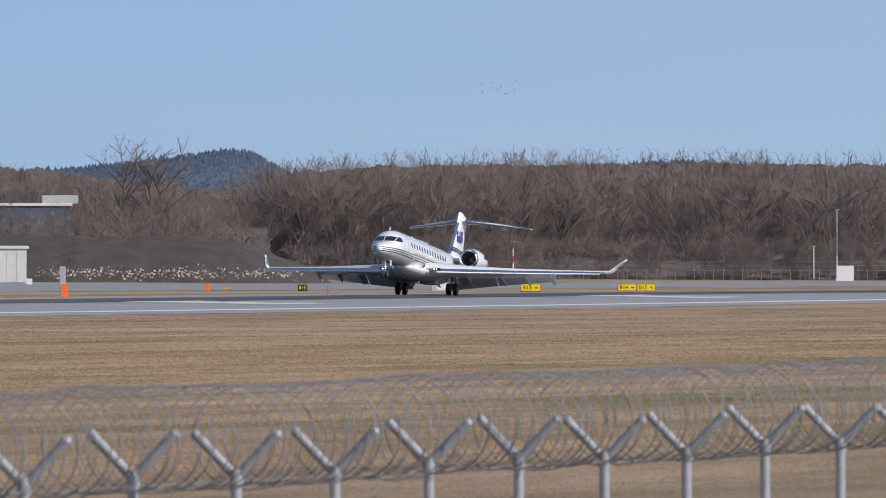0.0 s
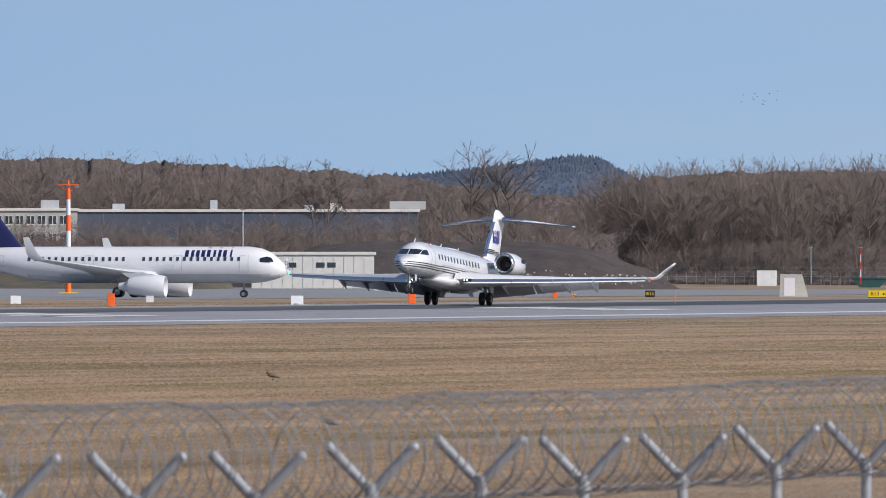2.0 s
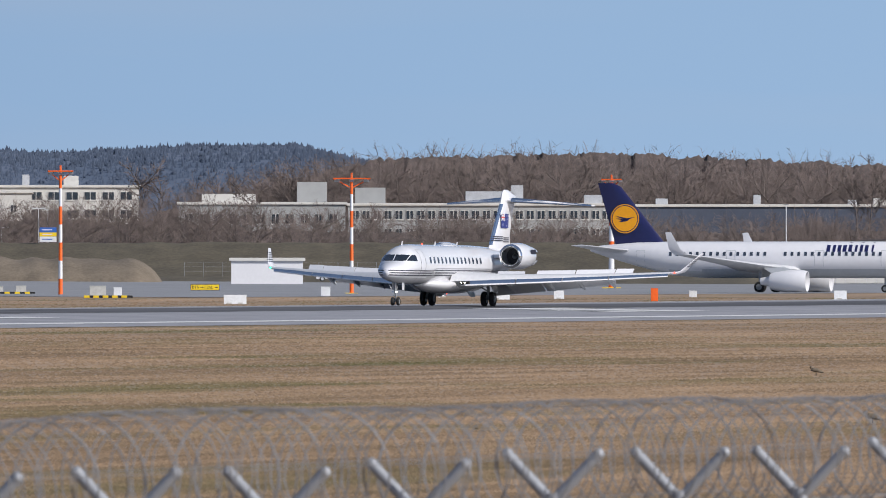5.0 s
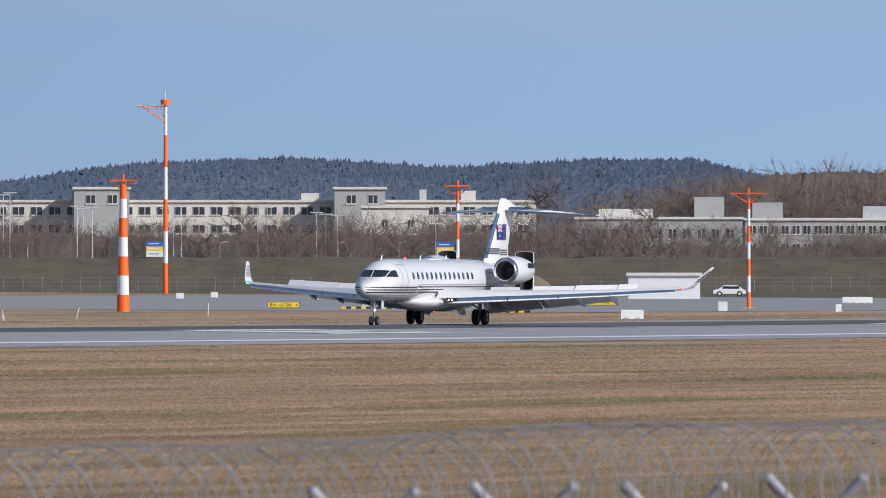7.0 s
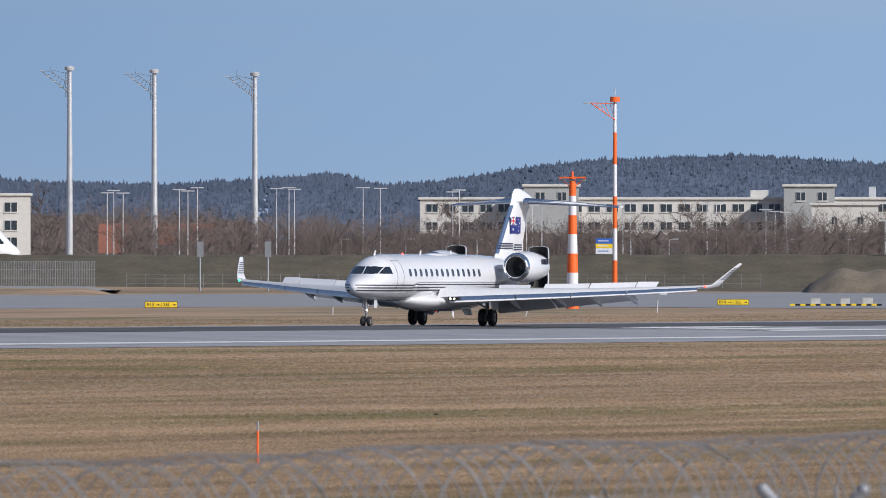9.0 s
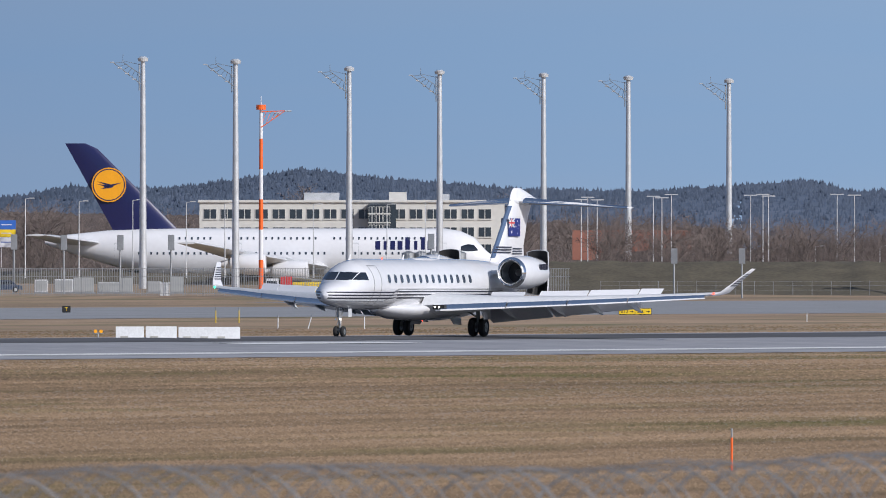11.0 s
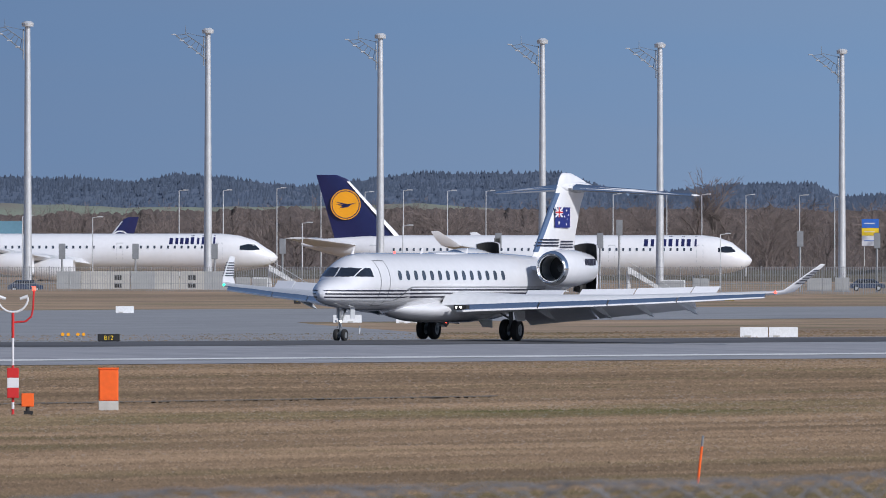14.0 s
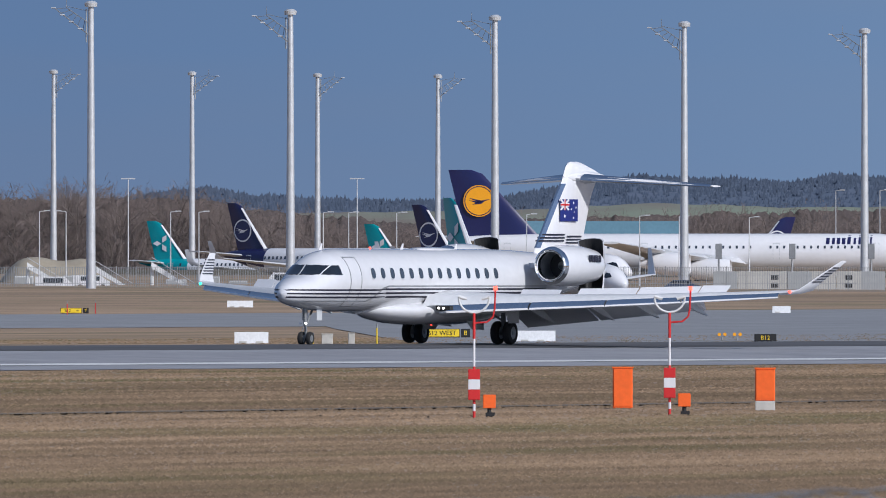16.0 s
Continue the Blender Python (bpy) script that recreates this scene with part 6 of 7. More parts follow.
# ---------------------------------------------------------------- apron edge
def apron_fence():
    d = 1985
    f = tagged(new("apron_fence"), "tall grey mesh security fence along the apron", "fence")
    f["label"] = "tall grey mesh security fence along the apron"
    k0, k1, step = -6900, -2890, 36
    V, T = [], []
    for i in range(int((k1 - k0) / step)):
        k = k0 + i * step
        x, y = spot(k, d)
        z0, z1 = level(-25, d), level(26, d)
        bm = bmesh.new()
        rod(bm, (0, 0, 0), (0, 0, z1 - z0), .05, sides=6)
        p = part("post", bm, M["dull"], f) if i == 0 else new("post", first_post)
        first_post = p.data
        p.parent = f
        p.location = (x, y, z0)
        if i:
            bm.free()
        for j in range(12):
            for kk, hh in ((k + j * 3, .012),):
                a = spot(kk, d)
                b = spot(kk + .9, d)
                n = len(V)
                V.extend([(*a, z0), (*b, z0), (*b, z1 - .1), (*a, z1 - .1)])
                T.append((n, n + 1, n + 2, n + 3))
        for e in (-20, -5, 10, 24):
            a, b = spot(k, d), spot(k + step, d)
            n = len(V)
            V.extend([(*a, level(e, d)), (*b, level(e, d)), (*b, level(e + .8, d)), (*a, level(e + .8, d))])
            T.append((n, n + 1, n + 2, n + 3))
    me = bpy.data.meshes.new("wire_mesh")
    me.from_pydata(V, [], T)
    me.materials.append(M["dull"])
    ob = tagged(new("wire_mesh", me), kind="stuff")
    ob.parent = f


apron_fence()
bank("apron_verge", "grass verge below the apron fence", -6900, -2850, 1970, ((-60, -40), (0, -27), (14, -24), (30, -22)), M["grass"], .1)


def blast_wall(k0, k1, d, e1, e0, label):
    x, y = spot((k0 + k1) / 2, d)
    w, z0, z1 = (k1 - k0) * d / F, level(e0, d), level(e1, d)
    m = thing("noise_wall", x, y, z0, facing((k0 + k1) / 2), label, "wall")
    n = int(w / 3)
    for i in range(n):
        bm = bmesh.new()
        box(bm, -w / 2 + i * w / n + .02, -w / 2 + (i + 1) * w / n - .02, 0, .3, -.5, z1 - z0, .02)
        part("panel", bm, M["concrete"] if i % 3 else M["facade_grey"], m)
        if i % 3 == 2:
            for zz in (.35, .72):
                bm = bmesh.new()
                box(bm, -w / 2 + (i + .35) * w / n, -w / 2 + (i + .65) * w / n, -.03, 0, (z1 - z0) * zz - .35, (z1 - z0) * zz + .25)
                part("opening", bm, M["black"], m)


blast_wall(-5340, -5035, 2060, 17, -20, "grey concrete panel wall behind the apron fence")


def service_shed():
    x, y, z, d = here(-3243, d=2230)
    z = level(-32, d)
    m = thing("service_shed", x, y, z, facing(-3243), "white flat-roofed service shed beside grey tanks", "shed")
    H = 60 * d / F
    for nm, a, b, h, mat in (("main_block", -4.8, 2.2, H, "white"), ("side_block", 1.2, 4.8, H * .66, "white")):
        bm = bmesh.new()
        box(bm, a, b, 0 if nm == "main_block" else -.6, 6, 0, h, .03)
        part(nm, bm, M[mat], m)
    bm = bmesh.new()
    box(bm, -5, 2.4, -.2, 6.2, H, H + .25, .03)
    part("roof_edge", bm, M["facade_grey"], m)
    for a, b, c, e, mat in ((-.2, .8, .9, 2.2, "pane"), (2.9, 3.9, 0, 2.0, "facade_grey"), (-4.2, -2.4, .2, 2.6, "facade_grey")):
        bm = bmesh.new()
        box(bm, a, b, -.65 if a > 2 else -.06, -.6 if a > 2 else .02, c, e)
        part("door" if c < .5 else "window", bm, M[mat], m)
    for i, k in enumerate((-3190, -3168, -3146, -3124, -3100)):
        x, y = spot(k, d + 6)
        t = thing("storage_tank", x, y, level(-30, d + 6), facing(k), "upright grey steel storage tank with ladder", "tank", "grey storage tanks")
        h = 82 * d / F
        bm = bmesh.new()
        rod(bm, (0, 0, 0), (0, 0, h), .95, sides=20)
        rod(bm, (0, 0, h), (0, 0, h + .3), .95, .2, sides=20)
        part("shell", bm, M["dull"], t, smooth=True)
        bm = bmesh.new()
        for s in (-.2, .2):
            rod(bm, (s, -1.05, 0), (s, -1.05, h + .5), .03, sides=5)
        for j in range(12):
            rod(bm, (-.2, -1.05, .3 + j * h / 12), (.2, -1.05, .3 + j * h / 12), .02, sides=4)
        part("ladder", bm, M["steel"], t)


service_shed()


def vehicle(name, label, k, d, e, length, tall, body, style="van", turn=0.0):
    x, y = spot(k, d)
    m = thing(name, x, y, level(e, d), facing(k) + turn, label, "vehicle")
    L, r = length, .36 if style != "truck" else .5
    bm = bmesh.new()
    if style == "car":
        prof = [(-L / 2, .35), (-L / 2, .8), (-L * .42, .95), (-L * .25, tall), (L * .18, tall), (L * .34, .98), (L / 2, .82), (L / 2, .35)]
    elif style == "van":
        prof = [(-L / 2, .35), (-L / 2, tall - .1), (-L / 2 + .1, tall), (L * .25, tall), (L * .40, 1.25), (L / 2, 1.05), (L / 2, .35)]
    else:
        prof = [(-L / 2, .6), (-L / 2, 1.0), (L / 2, 1.0), (L / 2, .6)]
    w = .9 if style != "truck" else 1.2
    prism(bm, [(a, -w, b) for a, b in prof], (0, 2 * w, 0))
    part("body", bm, body, m)
    if style == "truck":
        for a, b, h, mt, nm in ((L * .28, L / 2, tall * .85, "white", "cab"), (-L / 2, L * .05, tall * .7, None, "equipment_box"), (L * .06, L * .26, tall * .95, "red", "pump_unit")):
            bm = bmesh.new()
            box(bm, a, b, -w, w, 1.0, h, .06)
            part(nm, bm, M[mt] if mt else body, m)
        bm = bmesh.new()
        rod(bm, (-L * .4, 0, tall * .78), (L * .24, 0, tall * .95), .12, sides=8)
        part("boom", bm, M["dull"], m)
        bm = bmesh.new()
        box(bm, L * .32, L * .48, -w - .02, w + .02, tall * .5, tall * .75)
        part("side_window", bm, M["glass"], m)
    else:
        bm = bmesh.new()
        z0, z1 = (.98, tall - .12) if style == "car" else (1.15, tall - .2)
        box(bm, -L * .3, L * .22, -w - .015, w + .015, z0, z1, .02)
        part("side_window", bm, M["glass"], m)
    for a in (-L * .31, L * .31):
        for s in (-1, 1):
            bm = bmesh.new()
            rod(bm, (a, s * (w - .1), r), (a, s * (w + .03), r), r, sides=14)
            wh = part("wheel", bm, M["rubber"], m)
            bm = bmesh.new()
            rod(bm, (a, s * (w + .02), r), (a, s * (w + .05), r), r * .55, sides=10)
            part("rim", bm, M["steel"], wh)
    return m


M["car_dark"] = material("dark_car_paint", (.02, .04, .09), .3, vary=.1, size=1, coat=.5)
vehicle("van", "white passenger van parked inside the apron fence", -6505, 2030, -20, 4.9, 1.95, M["white"], "van")
vehicle("van", "white delivery van parked on the apron", -6100, 2030, -18, 5.2, 2.3, M["white"], "van", 180)
vehicle("van", "white van parked beside the stairs", -6440, 2050, -16, 4.6, 1.9, M["white"], "van")
vehicle("car", "dark blue car parked inside the fence", -3905, 2010, -18, 4.4, 1.5, M["car_dark"], "car")
vehicle("car", "dark car beside the concrete wall", -5395, 2010, -20, 4.4, 1.5, M["car_dark"], "car")
vehicle("car", "white and blue service car at the foot of the bank", -988, 2120, -32, 4.2, 1.45, M["white"], "car", 180)
vehicle("service_truck", "yellow airport service truck with red equipment", -3322, 2200, -31, 7.5, 3.2, M["yellow"], "truck")
vehicle("service_truck", "yellow and red airport service truck with boom", -3390, 2215, -31, 8.0, 3.4, M["yellow"], "truck", 180)
block("site_building", "low white site building at the foot of the bank", -1167, -1040, 2150, 4, -31, M["white"], 6)
upright_box("site_cabinet", "pale container beside the site building", "container", -1028, -31, 1.8, 2.0, M["facade"])


def stairs(k, d, e, turn):
    x, y = spot(k, d)
    m = thing("boarding_stairs", x, y, level(e, d), facing(k) + turn, "white mobile boarding stairs on the apron", "stairs", "boarding stairs")
    for i in range(12):
        bm = bmesh.new()
        box(bm, i * .42, i * .42 + .46, -.8, .8, 3.6 - i * .28, 3.66 - i * .28)
        part("step", bm, M["steel"], m)
    for s in (-.85, .85):
        bm = bmesh.new()
        prism(bm, [(-.3, s, 3.2), (5.2, s, .1), (5.2, s, .5), (-.3, s, 4.0)], (0, .06, 0))
        part("side_panel", bm, M["plastic"], m)
        bm = bmesh.new()
        rod(bm, (-.3, s, 4.6), (5.2, s, 1.3), .04, sides=6)
        part("handrail", bm, M["steel"], m)
    bm = bmesh.new()
    box(bm, -1.2, 4.8, -.7, .7, .3, .7, .03)
    rod(bm, (-.2, 0, .6), (-.2, 0, 3.4), .25, sides=8)
    part("chassis", bm, M["plastic"], m)
    for a in (-.6, 4.2):
        for s in (-.7, .7):
            bm = bmesh.new()
            rod(bm, (a, s - .1, .3), (a, s + .1, .3), .3, sides=12)
            part("wheel", bm, M["rubber"], m)


for k, d, e, tn in ((-4500, 2060, -30, 0), (-4325, 2060, -30, 0), (-6440, 2080, -22, 0), (-6330, 2070, -22, 0), (-6550, 2090, -22, 0), (-4960, 2120, -25, 0)):
    stairs(k, d, e, tn)
for k, e in ((-4558, 85), (-4378, 85), (-4344, 108), (-4024, 88), (-3888, 85), (-3800, 84), (-3700, 84), (-3610, 84), (-4940, 75), (-4560, 76), (-5330, 66), (-5200, 66), (-5060, 66), (-3150, 86), (-2720, 60), (-2600, 60)):
    x, y = spot(k, 2120)
    m = thing("stand_guidance_board", x, y, level(-28, 2120), facing(k), "grey aircraft stand guidance board on a post", "sign board", "stand guidance boards")
    H = (e + 28) * 2120 / F
    bm = bmesh.new()
    rod(bm, (0, 0, 0), (0, 0, H - 1), .13, sides=8)
    part("post", bm, M["dull"], m)
    bm = bmesh.new()
    box(bm, -.42, .42, -.2, .2, H - 2.0, H, .04)
    part("board", bm, M["dull"], m)
# ---------------------------------------------------------------- perimeter fence before the tripod
FY = 24.6


def perimeter_fence():
    f = tagged(new("perimeter_fence"), "galvanised chain-link perimeter fence with forked posts and razor coil", "fence")
    gz = -.5
    xs = [94.0 + 2.49 * i for i in range(-27, 40)]
    bm = bmesh.new()
    rod(bm, (0, 0, gz - .2), (0, 0, 1.66), .036, sides=12)
    rod(bm, (0, 0, 1.58), (0, 0, 1.68), .043, sides=12)
    stem = part("post", bm, M["fence"], f, smooth=True)
    bm = bmesh.new()
    rod(bm, (0, 0, 1.63), (0, .255, 1.89), .031, sides=10)
    bmesh.ops.create_uvsphere(bm, u_segments=8, v_segments=5, radius=.034, matrix=Matrix.Translation((0, .255, 1.89)))
    arm1 = part("fork_arm", bm, M["fence"], stem, smooth=True)
    bm = bmesh.new()
    rod(bm, (0, 0, 1.63), (0, -.255, 1.89), .031, sides=10)
    bmesh.ops.create_uvsphere(bm, u_segments=8, v_segments=5, radius=.034, matrix=Matrix.Translation((0, -.255, 1.89)))
    arm2 = part("fork_arm", bm, M["fence"], stem, smooth=True)
    for i, x in enumerate(xs):
        if i:
            p = new("post", stem.data)
            p.parent = f
            for a in (arm1, arm2):
                q = new("fork_arm", a.data)
                q.parent = p
        else:
            p = stem
        p.location = (x, FY, .0 + .02 * math.sin(i * 1.7))
    # chain-link: two families of slanting wires, in flat thin strips
    V, T = [], []
    x = 55.0
    while x < 128:
        for s in (-1, 1):
            n = len(V)
            z0, z1 = .9, 1.60
            dx = s * (z1 - z0)
            V.extend([(x, FY, z0), (x + .009, FY, z0), (x + dx + .009, FY, z1), (x + dx, FY, z1)])
            T.append((n, n + 1, n + 2, n + 3))
        x += .085
    V.extend([(30, FY, 1.595), (190, FY, 1.595), (190, FY, 1.605), (30, FY, 1.605)])
    n = len(V)
    T.append((n - 4, n - 3, n - 2, n - 1))
    me = bpy.data.meshes.new("chain_link")
    me.from_pydata(V, [], T)
    me.materials.append(M["wire"])
    ob = tagged(new("chain_link", me), "fine grey chain-link wire", kind="stuff")
    ob.parent = f
    # razor coils: crossing loops with an uneven sag
    rnd = random.Random(2)

    def coil(x0, x1, pitch, r, zc, phase, name):
        """A concertina wound round the fence line, its loops unevenly stretched."""
        cu = bpy.data.curves.new(name, "CURVE")
        cu.dimensions, cu.bevel_depth, cu.bevel_resolution = "3D", .0042, 1
        sp = cu.splines.new("POLY")
        n = int((x1 - x0) / pitch * 22)
        sp.points.add(n - 1)
        for i in range(n):
            t = i / 22
            x = x0 + t * pitch + .12 * noise.noise((t * .35, phase, 0))
            sag = .085 * noise.noise((x * .16, 3, 0)) + .0016 * max(0, x - 85) + .02 * noise.noise((x * .8, 5, phase))
            rr = r * (1 + .07 * noise.noise((x * .6, 9, phase)))
            a = 2 * math.pi * t + phase
            sp.points[i].co = (x + .07 * math.sin(a * .5 + phase), FY + rr * math.cos(a) + .02 * noise.noise((t * 4, 7, phase)), zc + sag + rr * math.sin(a), 1)
        tmp = bpy.data.objects.new(name, cu)
        scene.collection.objects.link(tmp)
        me = bpy.data.meshes.new_from_object(tmp.evaluated_get(bpy.context.evaluated_depsgraph_get()))
        bpy.data.objects.remove(tmp)
        me.materials.clear()
        me.materials.append(M["wire"])
        ob = tagged(new(name, me), "loosely wound razor wire coil")
        ob.parent = f

    coil(38, 135, .36, .32, 1.86, 0, "razor_coil")
    coil(38.2, 135, .41, .31, 1.865, 2.1, "razor_coil")
    bm = bmesh.new()
    for yy, zz in ((0, 1.67), (.25, 1.9), (-.25, 1.9)):
        rod(bm, (40, FY + yy, zz), (150, FY + yy, zz), .0022, sides=4)
    part("tension_wire", bm, M["wire"], f)


perimeter_fence()


# ---------------------------------------------------------------- birds
def bird(size, mat):
    m = thing("bird", 0, 0, 0, 0, "small dark bird flying in a loose flock", "bird", "flying birds")
    bm = bmesh.new()
    loft(bm, fuselage([(-.5 * size, 0, .02 * size, .02 * size, .02 * size), (-.3 * size, 0, .1 * size, .1 * size, .1 * size), (.1 * size, 0, .12 * size, .1 * size, .12 * size), (.5 * size, 0, .05 * size, .02 * size, .03 * size)], 8))
    part("body", bm, mat, m)
    for s in (-1, 1):
        bm = bmesh.new()
        prism(bm, [(-.2 * size, 0, 0), (.15 * size, 0, 0), (.1 * size, s * .6 * size, .25 * size), (-.1 * size, s * .95 * size, .3 * size)], (0, 0, .02 * size))
        part("wing", bm, mat, m)
    return m


rb = random.Random(11)
BIRD = bird(.085, M["black"])
for i in range(13):
    b = BIRD if i == 0 else copy_thing(BIRD, pose(0, 0, 0))
    dk, de, d = rb.uniform(-34, 40), rb.uniform(-12, 14), 900 + rb.uniform(-40, 40)
    w = rb.uniform(-4, 4)
    MOVERS.append((b, [(t, pose(*spot(872 + dk - 77 * t + w * t, d), level(308 + de - 4 * t, d), 0, 0, facing(700) + 180 + rb.uniform(-20, 20))) for t in (0, 4, 8, 12, 16)]))
for k, e in ((-132, -199), (-32, -285)):
    m, d = put("bird", "brown bird standing on the grass", "bird", k, e)
    bm = bmesh.new()
    loft(bm, fuselage([(-.16, .16, .02, .02, .02), (-.08, .17, .06, .06, .06), (.06, .15, .07, .06, .06), (.22, .09, .03, .02, .02)], 10))
    body = part("body", bm, M["earth"], m)
    bm = bmesh.new()
    bmesh.ops.create_uvsphere(bm, u_segments=8, v_segments=6, radius=.045, matrix=Matrix.Translation((-.15, 0, .24)))
    part("head", bm, M["earth"], m)
    bm = bmesh.new()
    for s in (-.03, .03):
        rod(bm, (0, s, 0), (0, s, .12), .01, sides=5)
    part("legs", bm, M["black"], m)


bank("apron", "pale concrete apron under the parked aircraft", -7000, -2860, 2005, ((0, -26), (200, -20), (610, -12)), M["apron"], .02)
strip("taxiway_exit", [(362, 722, 800), (450, 888, 990), (552, 1080, 1190)], M["dark_asphalt"], .03, "grey exit taxiway joining the runway", step=20)


def bank_fence():
    f = tagged(new("bank_fence"), "thin grey post and wire fence along the bank", "fence")
    bm = bmesh.new()
    rod(bm, (0, 0, 0), (0, 0, 2.0), .032, sides=6)
    data = None
    runs = ((-2850, -1700, 2262), (-1250, -700, 2262), (430, 1680, 2680))
    for k0, k1, d in runs:
        k = k0
        while k < k1:
            x, y = spot(k, d)
            p = part("post", bm, M["dull"], f) if data is None else new("post", data)
            data = p.data
            p.parent, p.location = f, (x, y, level(-23, d) if d < 2300 else ground_z(x, y))
            k += 34 if d < 2300 else 17
    V, T = [], []
    for k0, k1, d in runs:
        for e in (-14, -6, 1):
            for k in range(k0, k1 - 33, 34):
                n = len(V)
                V.extend([(*spot(k, d), level(e, d)), (*spot(k + 34, d), level(e, d)), (*spot(k + 34, d), level(e + .35, d)), (*spot(k, d), level(e + .35, d))])
                T.append((n, n + 1, n + 2, n + 3))
    me = bpy.data.meshes.new("wires")
    me.from_pydata(V, [], T)
    me.materials.append(M["dull"])
    ob = tagged(new("wires", me), kind="stuff")
    ob.parent = f


bank_fence()
rc = random.Random(6)
for k in (-3990, -3950, -3840, -3800, -3765, -3720, -3690, -3640, -3600, -4250, -4200, -4620, -4660, -4980, -5010, -6290, -6230, -6560, -6470, -6180):
    x, y = spot(k, 2090 + rc.uniform(0, 60))
    w, h = rc.uniform(1.6, 3.6), rc.uniform(1.5, 2.3)
    m = thing("cargo_container", x, y, level(-21, 2100), facing(k), "pale cargo container standing on the apron", "container", "cargo containers")
    bm = bmesh.new()
    box(bm, -w / 2, w / 2, -.8, .8, .3, h, .04)
    part("body", bm, M[rc.choice(("plastic", "white", "facade_grey", "steel"))], m)
    bm = bmesh.new()
    box(bm, -w / 2 + .1, w / 2 - .1, -.83, -.79, .45, h - .15)
    part("door", bm, M["facade_grey"], m)
    bm = bmesh.new()
    box(bm, -w / 2 - .1, w / 2 + .1, -.85, .85, .12, .3, .02)
    part("dolly", bm, M["dull"], m)


def thin_pole(k, d, e, base, bands, label):
    x, y = spot(k, d)
    z0, H = level(base, d), (e - base) * d / F
    m = thing("antenna_pole", x, y, z0, facing(k), label, "pole", "thin antenna poles")
    n = len(bands)
    for i, mt in enumerate(bands):
        bm = bmesh.new()
        rod(bm, (0, 0, H * i / n), (0, 0, H * (i + 1) / n), .09 - .04 * i / n, sides=8)
        part("pole_section", bm, M[mt], m)
    bm = bmesh.new()
    box(bm, -.35, .35, -.08, .08, H - .15, H - .02)
    part("cross_bar", bm, M["dull"], m)


thin_pole(1481, 2290, 95, -30, ("steel", "dull", "steel"), "thin grey antenna pole beside the white hut")
thin_pole(908, 2290, 38, -28, ("red", "white", "red", "white", "red"), "short red and white banded pole")
thin_pole(-185, 2310, 105, -25, ("steel", "steel"), "thin steel pole behind the white building")
thin_pole(820, 2320, 38, -26, ("dull", "dull"), "thin dark pole in the grass")
thin_pole(1440, 2300, 30, -28, ("steel",), "thin steel pole beside the perimeter")
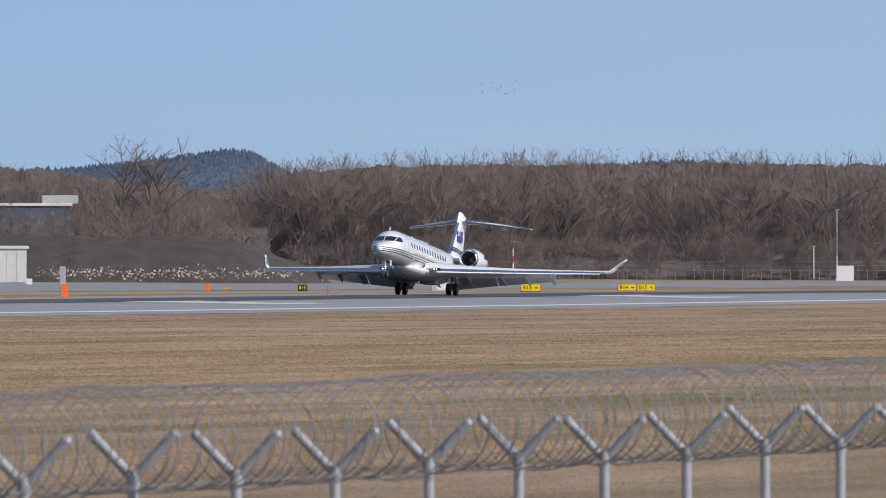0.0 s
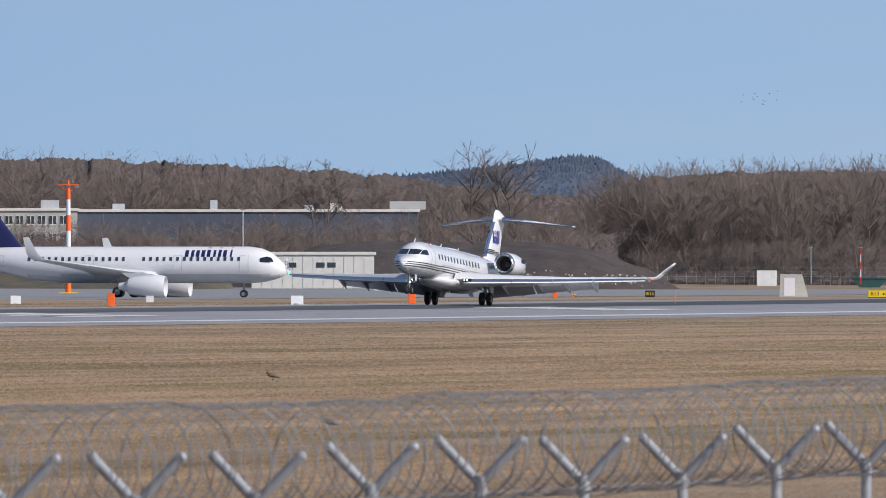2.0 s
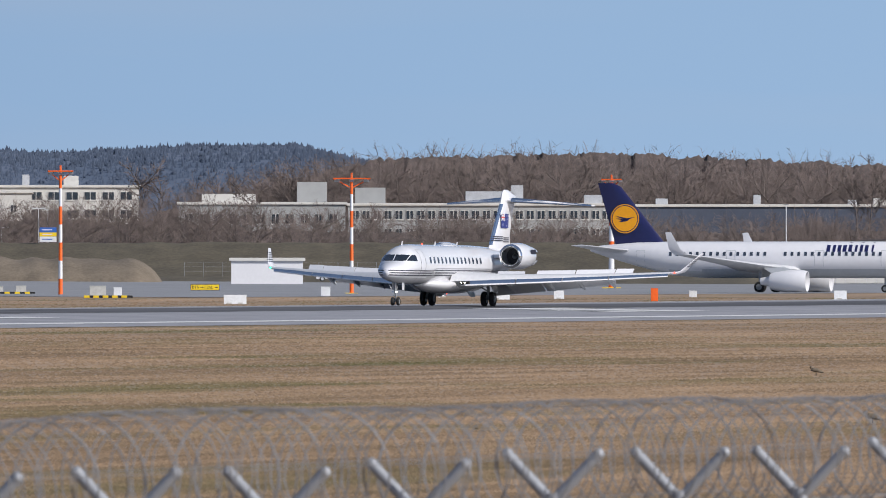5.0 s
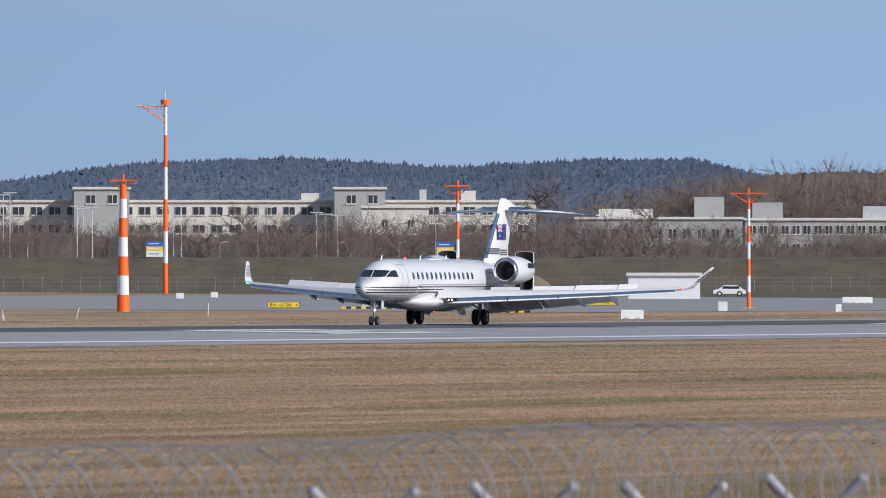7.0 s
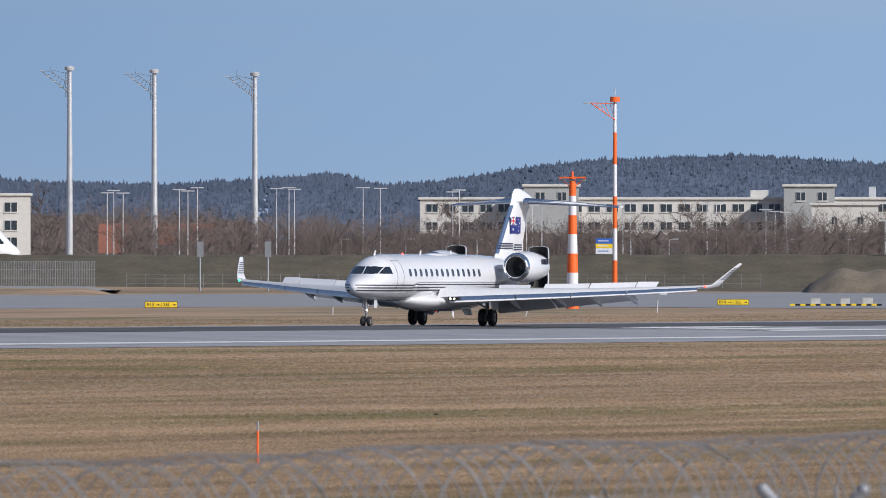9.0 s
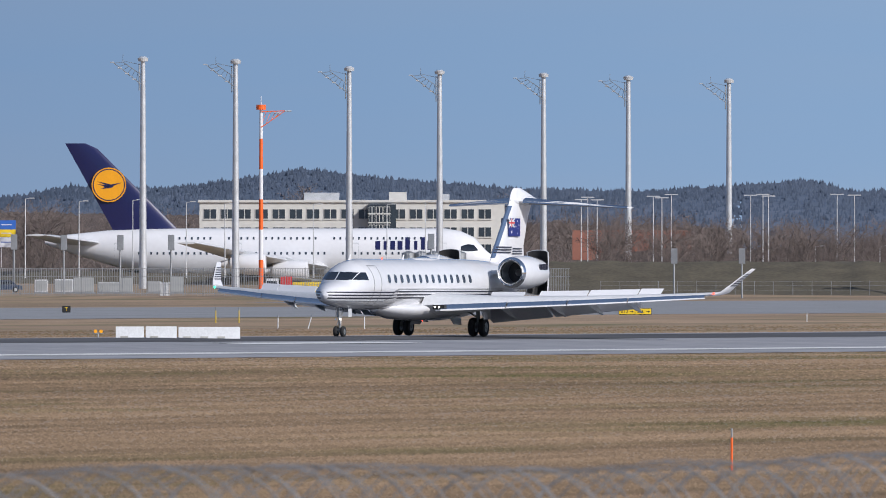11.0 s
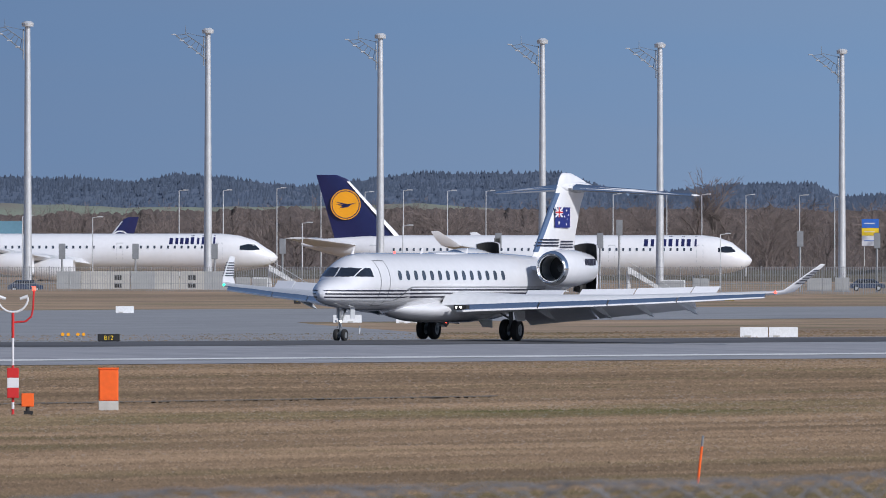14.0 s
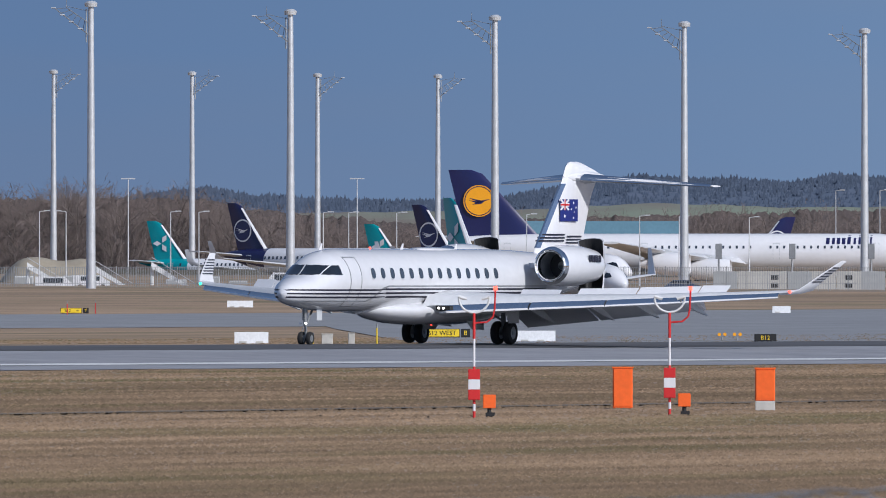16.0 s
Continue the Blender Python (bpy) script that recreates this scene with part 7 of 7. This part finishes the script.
# ---------------------------------------------------------------- grass tufts on the mown field
def tufts(name, label, count, e0, e1, y_max, y_min, seed, tall):
    """Short dry tufts over the field, even in the view from the fence line to the runway."""
    rnd = np.random.RandomState(seed)
    k = rnd.uniform(-6750, 1720, count)
    dep = e0 + (e1 - e0) * rnd.uniform(0, 1, count) ** 1.0
    d = (EYE + .46) * F / dep
    b = B0 + (784 - k) / F
    x, y = d * np.cos(b), d * np.sin(b)
    keep = (y < y_max) & (y > y_min)
    x, y, d = x[keep], y[keep], d[keep]
    z = np.array([ground_z(a, c) for a, c in zip(x, y)])
    n = len(x)
    h = tall * rnd.uniform(.45, 1.25, n)
    V, T = [], []
    for j in range(2):
        w = rnd.uniform(.03, .11, n) * (d / 250) ** .5
        t = (b[keep] + np.pi + SUN_AZ + 2 * np.pi) / 2 + np.pi / 2 + rnd.uniform(-.55, .55, n)
        lean = rnd.normal(0, .4, n) * h
        ox, oy = rnd.normal(0, .07, n), rnd.normal(0, .4, n)
        a = np.stack([x + ox - w * np.cos(t), y + oy - w * np.sin(t), z - .02], 1)
        c = np.stack([x + ox + w * np.cos(t), y + oy + w * np.sin(t), z - .02], 1)
        top = np.stack([x + ox + lean, y + oy, z + h], 1)
        away = np.cross(c - a, top - a)
        flip = (away[:, 0] * x + away[:, 1] * y > 0)[:, None]
        a, c = np.where(flip, c, a), np.where(flip, a, c)
        V.append(np.stack([a, c, top], 1).reshape(-1, 3))
    V = np.concatenate(V)
    m = len(V) // 3
    me = bpy.data.meshes.new(name)
    me.vertices.add(len(V))
    me.vertices.foreach_set("co", V.astype(np.float32).ravel())
    me.loops.add(len(V))
    me.loops.foreach_set("vertex_index", np.arange(len(V), dtype=np.int32))
    me.polygons.add(m)
    me.polygons.foreach_set("loop_start", (np.arange(m) * 3).astype(np.int32))
    me.materials.append(M["tuft"])
    me.update()
    me.validate()
    me.polygons.foreach_set("use_smooth", [True] * m)
    me.normals_split_custom_set_from_vertices([(0.0, 0.0, 1.0)] * len(V))
    return tagged(new(name, me), label, "grass", kind="stuff")


def tuft_material():
    m = grass_material()
    m.name = "dry_grass_blades"
    n, l = m.node_tree.nodes, m.node_tree.links
    p = n["Principled BSDF"]
    old = p.inputs["Base Color"].links[0].from_socket
    geo, hsv, mr = n.new("ShaderNodeNewGeometry"), n.new("ShaderNodeHueSaturation"), n.new("ShaderNodeMapRange")
    mr.inputs[3].default_value, mr.inputs[4].default_value = .84, 1.2
    l.new(geo.outputs["Random Per Island"], mr.inputs[0])
    l.new(mr.outputs[0], hsv.inputs["Value"])
    l.new(old, hsv.inputs["Color"])
    l.new(hsv.outputs[0], p.inputs["Base Color"])
    return m


M["tuft"] = tuft_material()
tufts("grass", "dry brown winter grass tufts on the mown field", 330000, 78, 460, 289, 14, 3, .045)
tufts("grass", "dry grass tufts on the strip beyond the runway", 50000, 66, 112, 446, 366, 4, .07)
# ---------------------------------------------------------------- what moves
def motions():
    ts = [i * .5 for i in range(33)]
    go = [float(np.interp(t, JT, JX)) for t in ts]
    walk(jet, [(t, pose(x, 326.6, ground_z(x, 327) + .02, 0.7, lerp(t, (0, 1.5, 2, 3, 4.2, 5.2, 16), (5.6, 3.8, 3.4, 2.7, 1.2, 0, 0)), 0)) for t, x in zip(ts, go)])
    for ob, m, axis in JET_SPOILERS:
        walk(ob, [(t, Matrix.Translation(m) @ Matrix.Rotation(radians(a), 4, axis)) for t, a in ((0, 1), (1.6, 1), (2.6, 38), (16, 38))])
    for ob, m, up in JET_DOORS:
        walk(ob, [(t, Matrix.Translation(m) @ Matrix.Translation((-.25 * a / 70, 0, up * 1.0 * a / 70)) @ pose(0, 0, 0, 0, up * a, 0)) for t, a in ((0, 0), (6.2, 0), (6.6, 35), (7.0, 70), (16, 70))])
    for c in MOVERS:
        walk(c[0], c[1])


motions()
